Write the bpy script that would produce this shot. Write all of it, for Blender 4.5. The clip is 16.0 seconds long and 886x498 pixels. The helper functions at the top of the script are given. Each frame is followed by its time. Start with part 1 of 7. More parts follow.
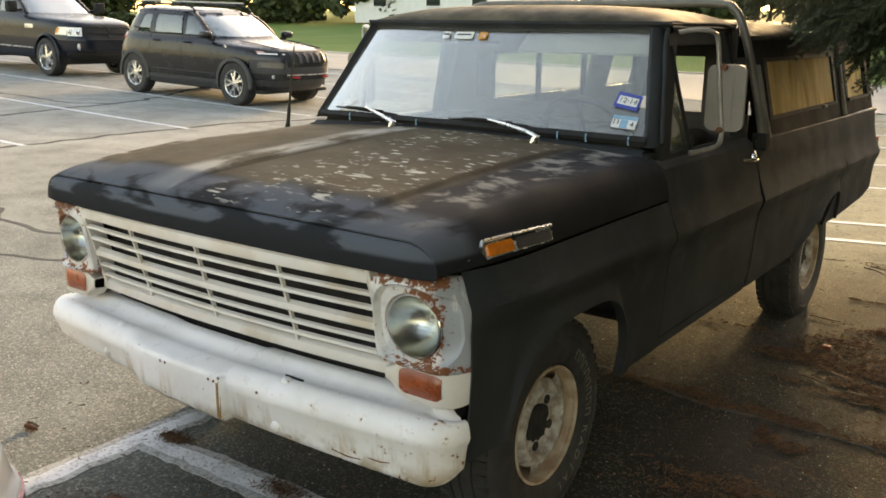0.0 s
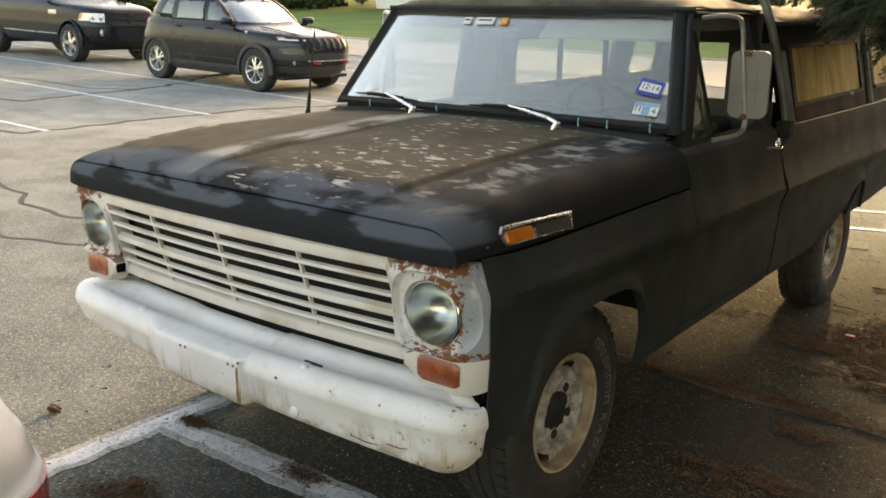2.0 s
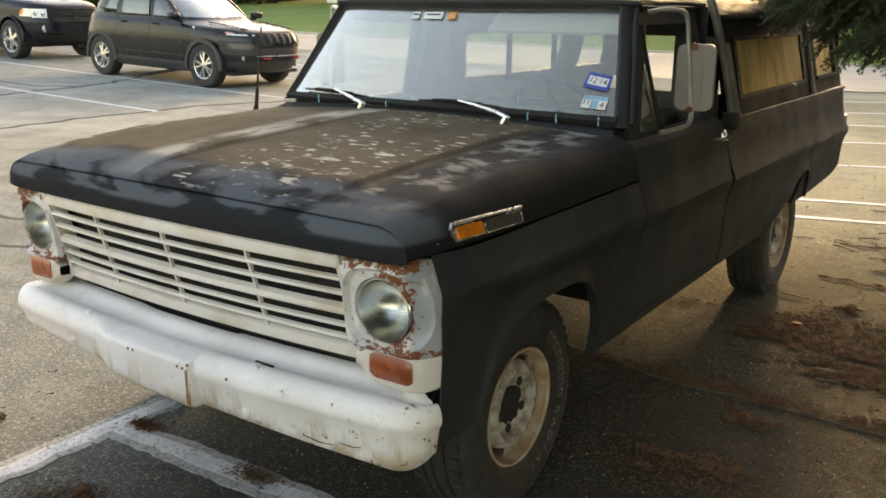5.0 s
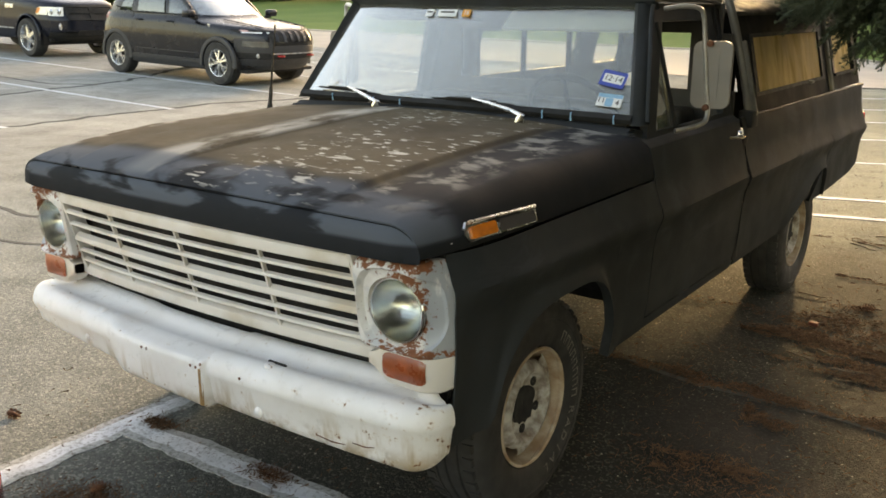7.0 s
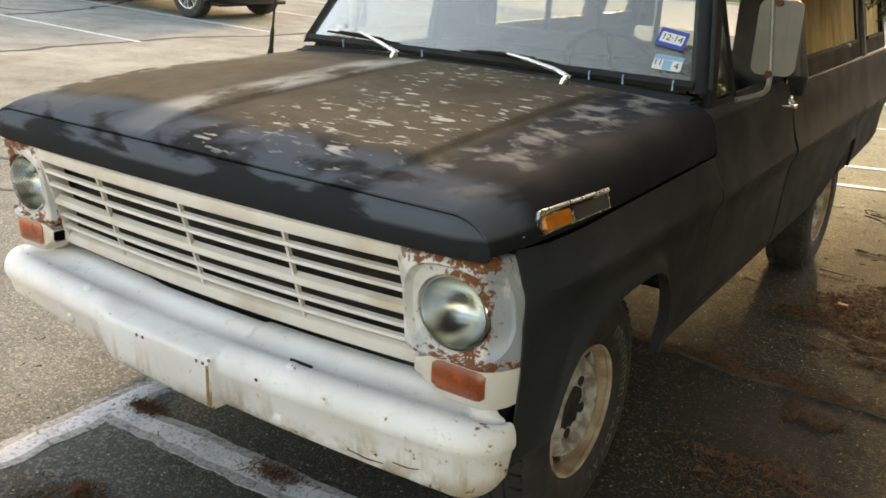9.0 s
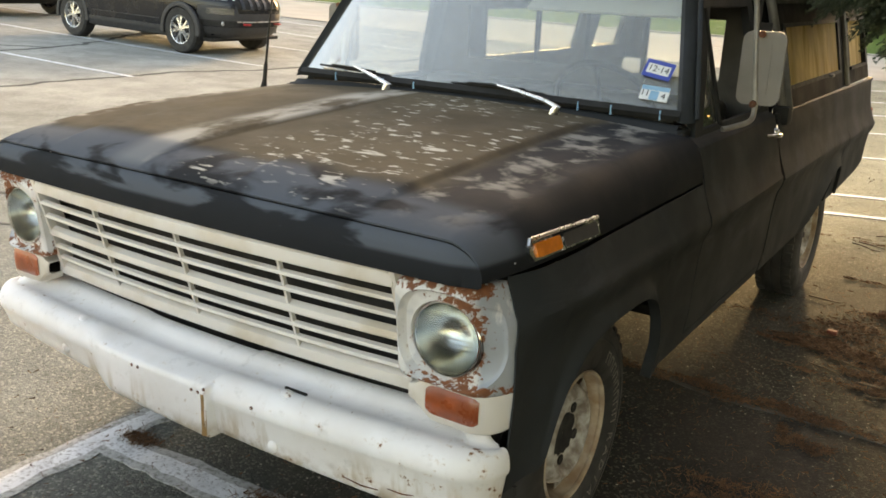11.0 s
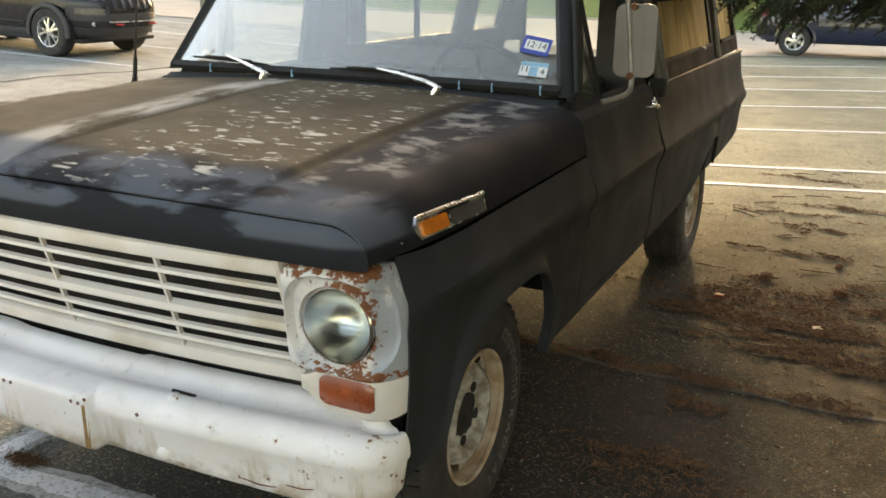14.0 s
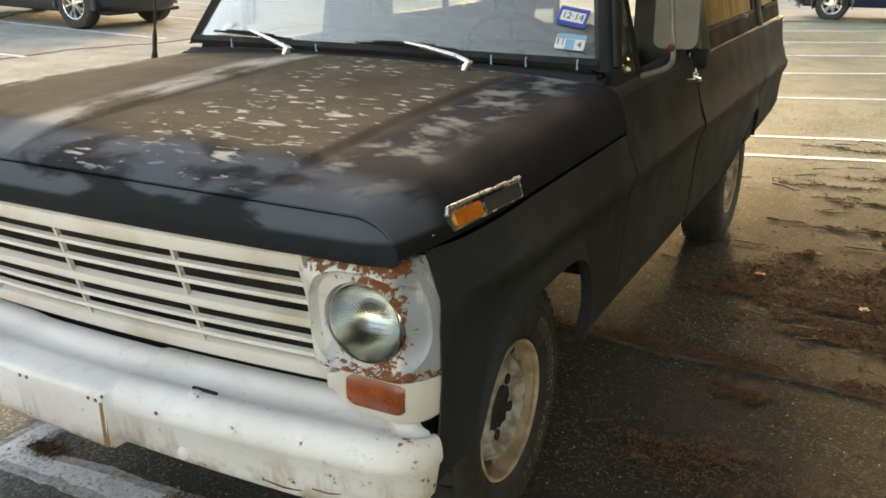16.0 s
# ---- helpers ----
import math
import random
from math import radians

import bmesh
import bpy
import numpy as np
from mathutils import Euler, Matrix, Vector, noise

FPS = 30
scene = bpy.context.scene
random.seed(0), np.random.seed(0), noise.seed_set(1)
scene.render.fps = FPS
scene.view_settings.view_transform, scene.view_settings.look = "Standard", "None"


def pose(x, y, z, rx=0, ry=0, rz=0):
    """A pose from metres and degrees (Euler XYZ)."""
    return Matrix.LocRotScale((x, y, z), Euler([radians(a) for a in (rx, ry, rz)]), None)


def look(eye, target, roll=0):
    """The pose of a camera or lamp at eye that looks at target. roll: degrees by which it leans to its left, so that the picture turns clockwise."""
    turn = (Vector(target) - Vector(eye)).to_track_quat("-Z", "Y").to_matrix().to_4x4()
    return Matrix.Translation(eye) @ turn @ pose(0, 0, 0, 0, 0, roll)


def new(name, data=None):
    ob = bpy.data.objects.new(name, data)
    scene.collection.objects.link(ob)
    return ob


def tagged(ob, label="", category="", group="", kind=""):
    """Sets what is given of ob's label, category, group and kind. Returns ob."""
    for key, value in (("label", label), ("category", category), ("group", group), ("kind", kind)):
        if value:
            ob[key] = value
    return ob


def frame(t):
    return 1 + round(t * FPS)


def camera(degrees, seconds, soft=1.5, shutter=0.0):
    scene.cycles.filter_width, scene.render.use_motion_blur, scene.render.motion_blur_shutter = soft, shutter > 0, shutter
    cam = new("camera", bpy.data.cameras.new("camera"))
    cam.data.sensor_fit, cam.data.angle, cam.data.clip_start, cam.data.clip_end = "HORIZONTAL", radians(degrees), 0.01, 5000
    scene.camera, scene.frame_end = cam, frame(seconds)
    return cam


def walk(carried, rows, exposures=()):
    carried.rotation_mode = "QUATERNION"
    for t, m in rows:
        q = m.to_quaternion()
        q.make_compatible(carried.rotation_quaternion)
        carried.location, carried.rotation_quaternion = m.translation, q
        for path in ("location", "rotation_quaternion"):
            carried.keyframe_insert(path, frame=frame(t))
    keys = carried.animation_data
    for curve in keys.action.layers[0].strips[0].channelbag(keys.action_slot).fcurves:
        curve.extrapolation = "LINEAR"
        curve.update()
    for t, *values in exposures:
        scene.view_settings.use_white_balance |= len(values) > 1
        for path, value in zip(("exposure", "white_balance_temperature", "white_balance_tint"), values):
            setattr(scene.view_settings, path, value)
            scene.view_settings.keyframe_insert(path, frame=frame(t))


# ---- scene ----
cam = camera(53.1, 16.0, soft=1.7)
# seconds, eye, yaw, pitch, roll
PATH_ROWS = [
    (0, (2.1599, -2.4040, 1.6172), 36.372, -14.145, 0.609),
    (0.5, (2.1608, -2.4038, 1.6190), 36.690, -14.138, 0.652),
    (1, (2.1592, -2.4045, 1.6174), 37.426, -14.223, 0.585),
    (1.5, (2.1620, -2.3997, 1.6171), 37.427, -14.606, 0.522),
    (2, (2.1573, -2.3984, 1.6152), 37.681, -15.004, 0.612),
    (2.5, (2.1573, -2.3959, 1.6147), 37.476, -15.106, 0.661),
    (3, (2.1584, -2.3838, 1.6150), 36.282, -15.195, 0.837),
    (3.5, (2.1578, -2.3738, 1.6139), 35.908, -15.731, 0.727),
    (6, (2.1680, -2.3850, 1.6262), 34.044, -14.785, 0.313),
    (6.5, (2.1714, -2.3830, 1.6294), 34.410, -14.253, 0.189),
    (7, (2.1532, -2.3673, 1.6204), 35.635, -15.540, 0.211),
    (7.5, (2.0065, -2.2875, 1.6141), 34.664, -16.707, 1.842),
    (8, (1.7965, -2.2163, 1.6358), 33.247, -16.861, 1.397),
    (8.5, (1.7404, -2.1895, 1.6240), 32.841, -18.423, 1.620),
    (9, (1.7361, -2.1880, 1.6186), 32.905, -19.160, 2.801),
    (11.5, (1.7552, -2.2197, 1.6179), 31.989, -16.551, 2.138),
    (12, (1.7543, -2.2115, 1.6175), 30.499, -16.736, 2.758),
    (12.5, (1.7482, -2.2102, 1.6163), 30.235, -17.098, 2.952),
    (13, (1.7441, -2.1945, 1.5908), 30.013, -19.414, 3.243),
    (13.5, (1.7594, -2.1784, 1.5787), 27.150, -18.326, 0.647),
    (14, (1.7629, -2.1726, 1.5817), 25.660, -17.356, 0.743),
    (14.5, (1.7674, -2.1684, 1.5836), 25.548, -16.770, 0.647),
    (15, (1.7598, -2.1680, 1.5832), 25.803, -17.648, 0.826),
    (15.5, (1.7503, -2.1500, 1.5901), 25.559, -18.690, 1.085),
    (16, (1.6897, -2.0549, 1.5866), 27.497, -19.361, -0.004),
]


def aimed(eye, yaw, pitch, roll):
    a, b = radians(yaw), radians(pitch)
    way = Vector((-math.sin(a) * math.cos(b), math.cos(a) * math.cos(b), math.sin(b)))
    return look(eye, Vector(eye) + 2 * way, roll)


walk(cam, [(t, aimed(e, yaw, pitch, roll)) for t, e, yaw, pitch, roll in PATH_ROWS], exposures=[(0, 2.48, 9650, 18), (6.5, 2.53, 9650, 18), (8.5, 2.66, 9700, 18), (16, 2.7, 9700, 18)])

# ---- world, sun, exposure ----
world = bpy.data.worlds.new("world")
scene.world = world
world.use_nodes = True
wt = world.node_tree
sky = wt.nodes.new("ShaderNodeTexSky")
sky.sky_type = "NISHITA"
sky.sun_disc = False
SUN_ELEVATION, SUN_AZIMUTH = 12.5, -10.5          # degrees; azimuth from +y towards +x
sky.sun_elevation, sky.sun_rotation = radians(SUN_ELEVATION), radians(SUN_AZIMUTH)
sky.air_density, sky.dust_density, sky.ozone_density = 1.0, 2.0, 1.0
wt.links.new(sky.outputs[0], wt.nodes["Background"].inputs[0])
wt.nodes["Background"].inputs[1].default_value = 0.15

sun_data = bpy.data.lights.new("sun", "SUN")
sun_data.energy, sun_data.angle, sun_data.color = 0.75, radians(5), (1.0, 0.84, 0.52)
sun_lamp = new("sun", sun_data)
sun_way = Vector((math.sin(radians(SUN_AZIMUTH)) * math.cos(radians(SUN_ELEVATION)),
                  math.cos(radians(SUN_AZIMUTH)) * math.cos(radians(SUN_ELEVATION)), math.sin(radians(SUN_ELEVATION))))
sun_lamp.matrix_world = look(sun_way * 60, (0, 0, 0))

# ---- materials ----


class Mat:
    """A small builder of node materials."""

    def __init__(self, name, rough=0.5, metal=0.0, spec=0.5, coat=0.0):
        self.m = bpy.data.materials.new(name)
        self.m.use_nodes = True
        self.t = self.m.node_tree
        self.b = self.t.nodes["Principled BSDF"]
        self.b.inputs["Roughness"].default_value = rough
        self.b.inputs["Metallic"].default_value = metal
        self.b.inputs["Specular IOR Level"].default_value = spec
        self.b.inputs["Coat Weight"].default_value = coat
        self.co = self.t.nodes.new("ShaderNodeTexCoord").outputs["Object"]

    def put(self, socket, value):
        if isinstance(value, bpy.types.NodeSocket):
            self.t.links.new(value, socket)
        elif isinstance(value, (tuple, list)):
            socket.default_value = (*value, 1.0) if len(value) == 3 and len(socket.default_value) == 4 else value
        else:
            socket.default_value = value

    def base(self, value):
        self.put(self.b.inputs["Base Color"], value)
        return self

    def rough(self, value):
        self.put(self.b.inputs["Roughness"], value)
        return self

    def scaled(self, sx, sy, sz, src=None, shift=(0, 0, 0), turn=(0, 0, 0)):
        n = self.t.nodes.new("ShaderNodeMapping")
        n.inputs["Scale"].default_value = (sx, sy, sz)
        n.inputs["Location"].default_value = shift
        n.inputs["Rotation"].default_value = [radians(a) for a in turn]
        self.put(n.inputs["Vector"], src or self.co)
        return n.outputs[0]

    def noise(self, scale, detail=4.0, rough=0.55, src=None, warp=0.0):
        n = self.t.nodes.new("ShaderNodeTexNoise")
        n.inputs["Scale"].default_value, n.inputs["Detail"].default_value = scale, detail
        n.inputs["Roughness"].default_value, n.inputs["Distortion"].default_value = rough, warp
        self.put(n.inputs["Vector"], src or self.co)
        return n.outputs[0]

    def cells(self, scale, src=None, feature="F1", out="Distance"):
        n = self.t.nodes.new("ShaderNodeTexVoronoi")
        n.feature = feature
        n.inputs["Scale"].default_value = scale
        self.put(n.inputs["Vector"], src or self.co)
        return n.outputs[out]

    def ramp(self, value, lo, hi, a=0.0, b=1.0):
        n = self.t.nodes.new("ShaderNodeMapRange")
        n.interpolation_type = "SMOOTHSTEP"
        for k, v in zip(("From Min", "From Max", "To Min", "To Max"), (lo, hi, a, b)):
            n.inputs[k].default_value = v
        self.put(n.inputs["Value"], value)
        return n.outputs[0]

    def math(self, op, a, b=0.0):
        n = self.t.nodes.new("ShaderNodeMath")
        n.operation = op
        self.put(n.inputs[0], a)
        self.put(n.inputs[1], b)
        return n.outputs[0]

    def axis(self, k, src=None):
        n = self.t.nodes.new("ShaderNodeSeparateXYZ")
        self.put(n.inputs[0], src or self.co)
        return n.outputs[k]

    def mix(self, fac, a, b):
        n = self.t.nodes.new("ShaderNodeMix")
        n.data_type = "RGBA"
        self.put(n.inputs[0], fac)
        self.put(n.inputs[6], a)
        self.put(n.inputs[7], b)
        return n.outputs[2]

    def bump(self, height, strength=0.3, distance=0.01):
        n = self.t.nodes.new("ShaderNodeBump")
        n.inputs["Strength"].default_value, n.inputs["Distance"].default_value = strength, distance
        self.put(n.inputs["Height"], height)
        self.t.links.new(n.outputs[0], self.b.inputs["Normal"])
        return self


def glass(name, tint=(1, 1, 1), haze=0.04, haze_colour=(0.6, 0.62, 0.6), gloss=0.0, sheen=0.8, power=5.0):
    """A thin pane: clear, with a mirror sheen by angle and a little dust."""
    m = bpy.data.materials.new(name)
    m.use_nodes = True
    t = m.node_tree
    t.nodes.remove(t.nodes["Principled BSDF"])
    out = t.nodes["Material Output"]
    clear, shine, dust = (t.nodes.new("ShaderNodeBsdf" + k) for k in ("Transparent", "Glossy", "Diffuse"))
    clear.inputs[0].default_value = (*tint, 1)
    shine.inputs["Roughness"].default_value = 0.02
    shine.inputs[0].default_value = (1.0, 0.985, 0.93, 1)
    dust.inputs[0].default_value = (*haze_colour, 1)
    face = t.nodes.new("ShaderNodeLayerWeight")
    face.inputs[0].default_value = 0.5
    fres = t.nodes.new("ShaderNodeMath")
    fres.operation = "POWER"
    fres.inputs[1].default_value = power
    t.links.new(face.outputs["Facing"], fres.inputs[0])
    one, two = t.nodes.new("ShaderNodeMixShader"), t.nodes.new("ShaderNodeMixShader")
    t.links.new(clear.outputs[0], one.inputs[1])
    t.links.new(shine.outputs[0], one.inputs[2])
    add = t.nodes.new("ShaderNodeMath")
    add.operation = "ADD"
    add.inputs[1].default_value = 0.02 + gloss
    half = t.nodes.new("ShaderNodeMath")
    half.operation = "MULTIPLY"
    half.inputs[1].default_value = sheen
    t.links.new(fres.outputs[0], half.inputs[0])
    t.links.new(half.outputs[0], add.inputs[0])
    t.links.new(add.outputs[0], one.inputs[0])
    nz = t.nodes.new("ShaderNodeTexNoise")
    nz.inputs["Scale"].default_value = 3.0
    rng = t.nodes.new("ShaderNodeMapRange")
    rng.inputs["From Min"].default_value, rng.inputs["From Max"].default_value = 0.3, 0.7
    rng.inputs["To Min"].default_value, rng.inputs["To Max"].default_value = haze * 0.85, haze * 1.15
    tc = t.nodes.new("ShaderNodeTexCoord")
    t.links.new(tc.outputs["Object"], nz.inputs["Vector"])
    t.links.new(nz.outputs[0], rng.inputs[0])
    t.links.new(rng.outputs[0], two.inputs[0])
    t.links.new(one.outputs[0], two.inputs[1])
    # dust scatters light both ways
    lit, film = t.nodes.new("ShaderNodeBsdfTranslucent"), t.nodes.new("ShaderNodeMixShader")
    lit.inputs[0].default_value = (*haze_colour, 1)
    t.links.new(dust.outputs[0], film.inputs[1])
    t.links.new(lit.outputs[0], film.inputs[2])
    t.links.new(film.outputs[0], two.inputs[2])
    t.links.new(two.outputs[0], out.inputs[0])
    return m


def black_paint():
    m = Mat("flat_black_paint", 0.58, spec=0.08)
    blotch = m.ramp(m.noise(3.2, 5, 0.6, warp=0.3), 0.52, 0.7)
    fine = m.noise(40, 3)
    c = m.mix(m.ramp(m.noise(1.1, 3), 0.3, 0.7), (0.024, 0.027, 0.0282), (0.037, 0.041, 0.0432))
    c = m.mix(m.math("MULTIPLY", blotch, 0.6), c, (0.05, 0.057, 0.07))
    wiped = m.math("MULTIPLY", m.ramp(m.noise(5, 5, 0.65, src=m.scaled(1, 0.35, 1.2), warp=0.8), 0.58, 0.7), 0.5)
    c = m.mix(wiped, c, (0.056, 0.062, 0.073))
    m.base(m.mix(m.math("MULTIPLY", fine, 0.15), c, (0.04, 0.039, 0.038)))
    m.rough(m.ramp(m.noise(5, 4), 0.3, 0.7, 0.56, 0.74))
    return m.bump(m.noise(220, 2), 0.12, 0.002).m


def hood_paint():
    m = Mat("worn_black_hood_paint", 0.6, spec=0.05)
    x, y, z = (m.axis(k) for k in range(3))
    flat = m.scaled(1, 1, 0.2)
    c = m.mix(m.ramp(m.noise(2.0, 4, src=flat), 0.3, 0.75), (0.07, 0.055, 0.036), (0.115, 0.092, 0.06))
    c = m.mix(m.math("MULTIPLY", m.ramp(m.noise(26, 5, 0.6), 0.45, 0.7), 0.3), c, (0.05, 0.042, 0.032))
    # still black along the nose and on the driver's side
    rag = m.math("MULTIPLY", m.noise(5, 4, src=flat), 0.16)
    fresh = m.math("MAXIMUM", m.ramp(m.math("ADD", y, rag), -0.4, -0.52), m.ramp(m.math("ADD", x, rag), 0.62, 0.74))
    c = m.mix(fresh, c, (0.02, 0.0218, 0.0245))
    # pale flakes where the black has worn down to primer: long chips, thick in the middle and soft at the driver's side
    chips = m.scaled(0.6, 1.4, 0.0, turn=(0, 0, 6))
    big = m.ramp(m.noise(13, 3, 0.5, src=chips, warp=0.3), 0.62, 0.69)
    fine = m.ramp(m.noise(27, 3, 0.5, src=chips, warp=0.2), 0.595, 0.66)
    chip = m.math("MAXIMUM", big, m.math("MULTIPLY", fine, 0.85))
    wide = m.ramp(m.noise(3.4, 2, src=flat), 0.38, 0.5)
    centre = m.math("MULTIPLY", m.ramp(x, -0.12, 0.05), m.ramp(x, 0.585, 0.565))
    cloud = m.math("MULTIPLY", m.ramp(m.noise(9, 4, 0.55, src=flat, warp=0.4), 0.47, 0.63), m.math("MULTIPLY", m.ramp(x, 0.595, 0.63), m.ramp(x, 0.86, 0.74)))
    flake = m.math("MAXIMUM", m.math("MULTIPLY", m.math("MULTIPLY", chip, centre), wide), m.math("MULTIPLY", cloud, 0.45))
    ridge = m.math("MULTIPLY", m.ramp(m.noise(6, 5, 0.6, src=m.scaled(1, 0.45, 0.2)), 0.4, 0.58), m.math("MULTIPLY", m.ramp(x, -0.155, -0.175), m.ramp(x, -0.34, -0.24)))
    flake = m.math("MAXIMUM", flake, m.math("MULTIPLY", ridge, 0.7))
    rim = m.math("MULTIPLY", m.ramp(m.noise(7, 4, 0.6), 0.45, 0.6), m.ramp(x, -0.76, -0.84))
    flake = m.math("MAXIMUM", flake, m.math("MULTIPLY", rim, 0.6))
    flake = m.math("MULTIPLY", flake, m.ramp(z, 1.095, 1.12))
    c = m.mix(m.math("MULTIPLY", flake, 0.8), c, (0.58, 0.55, 0.49))
    # blue grey primer along the nose
    nose = m.math("MULTIPLY", m.ramp(m.noise(3.2, 4, 0.5, src=m.scaled(1, 0.6, 4.5), warp=0.5), 0.42, 0.52), m.ramp(y, -0.52, -0.6))
    nose = m.math("MULTIPLY", nose, m.ramp(z, 1.035, 1.05))
    c = m.mix(m.math("MULTIPLY", nose, 0.75), c, (0.1, 0.115, 0.135))
    m.base(c)
    m.rough(m.ramp(m.noise(6, 4), 0.3, 0.7, 0.64, 0.8))
    return m.bump(m.math("ADD", m.noise(180, 2), m.math("MULTIPLY", flake, -0.6)), 0.12, 0.002).m


def white_paint(name, rust=0.1, colour=(0.78, 0.77, 0.73), streak=0.3, grey=0.0, scale=1.0):
    """Old white paint; rust sets how much of it has gone."""
    m = Mat(name, 0.42, spec=0.5)
    dirt = m.ramp(m.noise(5, 5), 0.45, 0.75)
    c = m.mix(m.math("MULTIPLY", dirt, streak), colour, (0.45, 0.36, 0.24))
    if grey:
        c = m.mix(m.math("MULTIPLY", m.ramp(m.noise(7, 4, warp=0.5), 0.47, 0.55), grey), c, (0.36, 0.4, 0.44))
    edge = 0.72 - 0.22 * rust
    patch = m.ramp(m.noise(9 * scale, 8, 0.68, warp=0.3), edge, edge + 0.035)
    brown = m.mix(m.noise(60, 3), (0.11, 0.032, 0.014), (0.27, 0.09, 0.035))
    m.base(m.mix(patch, c, brown))
    m.rough(m.math("ADD", m.math("MULTIPLY", patch, 0.4), m.ramp(m.noise(8, 3), 0.3, 0.7, 0.32, 0.48)))
    return m.bump(m.math("SUBTRACT", m.math("MULTIPLY", m.noise(90, 3), 0.2), patch), 0.35, 0.002).m


def bumper_paint():
    """Chalky white with rust freckles, yellow drips and grime towards the lower edge."""
    m = Mat("chalky_white_bumper_paint", 0.45, spec=0.45)
    x, z = m.axis(0), m.axis(2)
    c = m.mix(m.ramp(m.noise(4, 5), 0.35, 0.7), (0.86, 0.835, 0.815), (0.75, 0.715, 0.68))
    drip = m.math("MULTIPLY", m.ramp(m.noise(7, 4, 0.6, src=m.scaled(2.2, 2.2, 0.35)), 0.52, 0.68), m.ramp(z, 0.57, 0.46))
    c = m.mix(m.math("MULTIPLY", drip, 0.75), c, (0.42, 0.31, 0.17))
    foot = m.math("MULTIPLY", m.ramp(m.noise(12, 5, 0.65), 0.42, 0.62), m.ramp(z, 0.5, 0.44))
    c = m.mix(m.math("MULTIPLY", foot, 0.75), c, (0.36, 0.25, 0.13))
    grime = m.ramp(m.noise(22, 5, 0.65), 0.55, 0.75)
    c = m.mix(m.math("MULTIPLY", grime, 0.3), c, (0.35, 0.32, 0.27))
    where = m.math("ADD", m.math("MULTIPLY", m.ramp(z, 0.5, 0.43), 0.06), m.math("MULTIPLY", m.ramp(x, 0.55, 0.95), 0.05))
    spot = m.math("ADD", m.noise(30, 6, 0.66), where)
    rust = m.ramp(spot, 0.675, 0.7)
    halo = m.ramp(spot, 0.61, 0.69)
    c = m.mix(m.math("MULTIPLY", halo, 0.45), c, (0.5, 0.33, 0.17))
    m.base(m.mix(rust, c, m.mix(m.noise(80, 3), (0.09, 0.03, 0.014), (0.26, 0.1, 0.04))))
    m.rough(m.math("ADD", m.math("MULTIPLY", rust, 0.4), m.ramp(m.noise(9, 4), 0.3, 0.7, 0.36, 0.55)))
    return m.bump(m.math("SUBTRACT", m.math("MULTIPLY", m.noise(14, 4), 0.5), rust), 0.3, 0.003).m


def surround_paint():
    """White paint peeling to rust round the lamp and along the rims, bared to grey steel outside."""
    m = Mat("peeling_white_paint_over_rust", 0.45, spec=0.45)
    x, z = m.math("ABSOLUTE", m.axis(0)), m.axis(2)
    c = m.mix(m.ramp(m.noise(6, 5), 0.35, 0.7), (0.68, 0.66, 0.635), (0.55, 0.52, 0.48))
    steel = m.math("MULTIPLY", m.ramp(m.noise(11, 5, 0.6, warp=0.6), 0.28, 0.42), m.math("MAXIMUM", m.ramp(x, 0.862, 0.88), m.math("MULTIPLY", m.ramp(m.noise(9, 3), 0.5, 0.6), 0.5)))
    c = m.mix(m.math("MULTIPLY", steel, 0.85), c, (0.27, 0.3, 0.33))
    dx, dz = m.math("SUBTRACT", x, 0.797), m.math("SUBTRACT", z, 0.852)
    r = m.math("SQRT", m.math("ADD", m.math("MULTIPLY", dx, dx), m.math("MULTIPLY", dz, dz)))
    ring = m.math("MULTIPLY", m.ramp(r, 0.136, 0.104), m.ramp(x, 0.73, 0.84))
    zone = m.math("MAXIMUM", m.math("MAXIMUM", m.ramp(z, 0.94, 0.985), m.ramp(z, 0.785, 0.745)), ring)
    big = m.ramp(m.noise(13, 3), 0.36, 0.6, 0.35, 1.0)
    lip = m.math("MAXIMUM", m.ramp(z, 0.955, 0.975), m.ramp(z, 0.77, 0.75))
    zone = m.math("MULTIPLY", zone, m.math("MAXIMUM", m.ramp(x, 0.9, 0.87), lip))
    spot = m.math("ADD", m.noise(62, 6, 0.7, warp=0.15), m.math("MULTIPLY", m.math("MULTIPLY", zone, big), 0.245))
    rust = m.ramp(spot, 0.625, 0.655)
    m.base(m.mix(rust, c, m.mix(m.noise(70, 3), (0.1, 0.03, 0.014), (0.3, 0.11, 0.045))))
    m.rough(m.math("ADD", m.math("MULTIPLY", rust, 0.4), 0.42))
    return m.bump(m.math("SUBTRACT", m.math("MULTIPLY", m.noise(90, 3), 0.2), rust), 0.4, 0.002).m


def plain(name, colour, rough=0.5, metal=0.0, vary=0.25, scale=8.0, bump=0.1, spec=0.5, coat=0.0, dark=None):
    m = Mat(name, rough, metal, spec, coat)
    low = dark or tuple(k * (1 - vary) for k in colour)
    m.base(m.mix(m.ramp(m.noise(scale, 5), 0.3, 0.7), low, colour))
    m.rough(m.ramp(m.noise(scale * 1.7, 4), 0.3, 0.7, max(0.02, rough * 0.85), min(1, rough * 1.15)))
    if bump:
        m.bump(m.noise(scale * 12, 3), bump, 0.003)
    return m.m


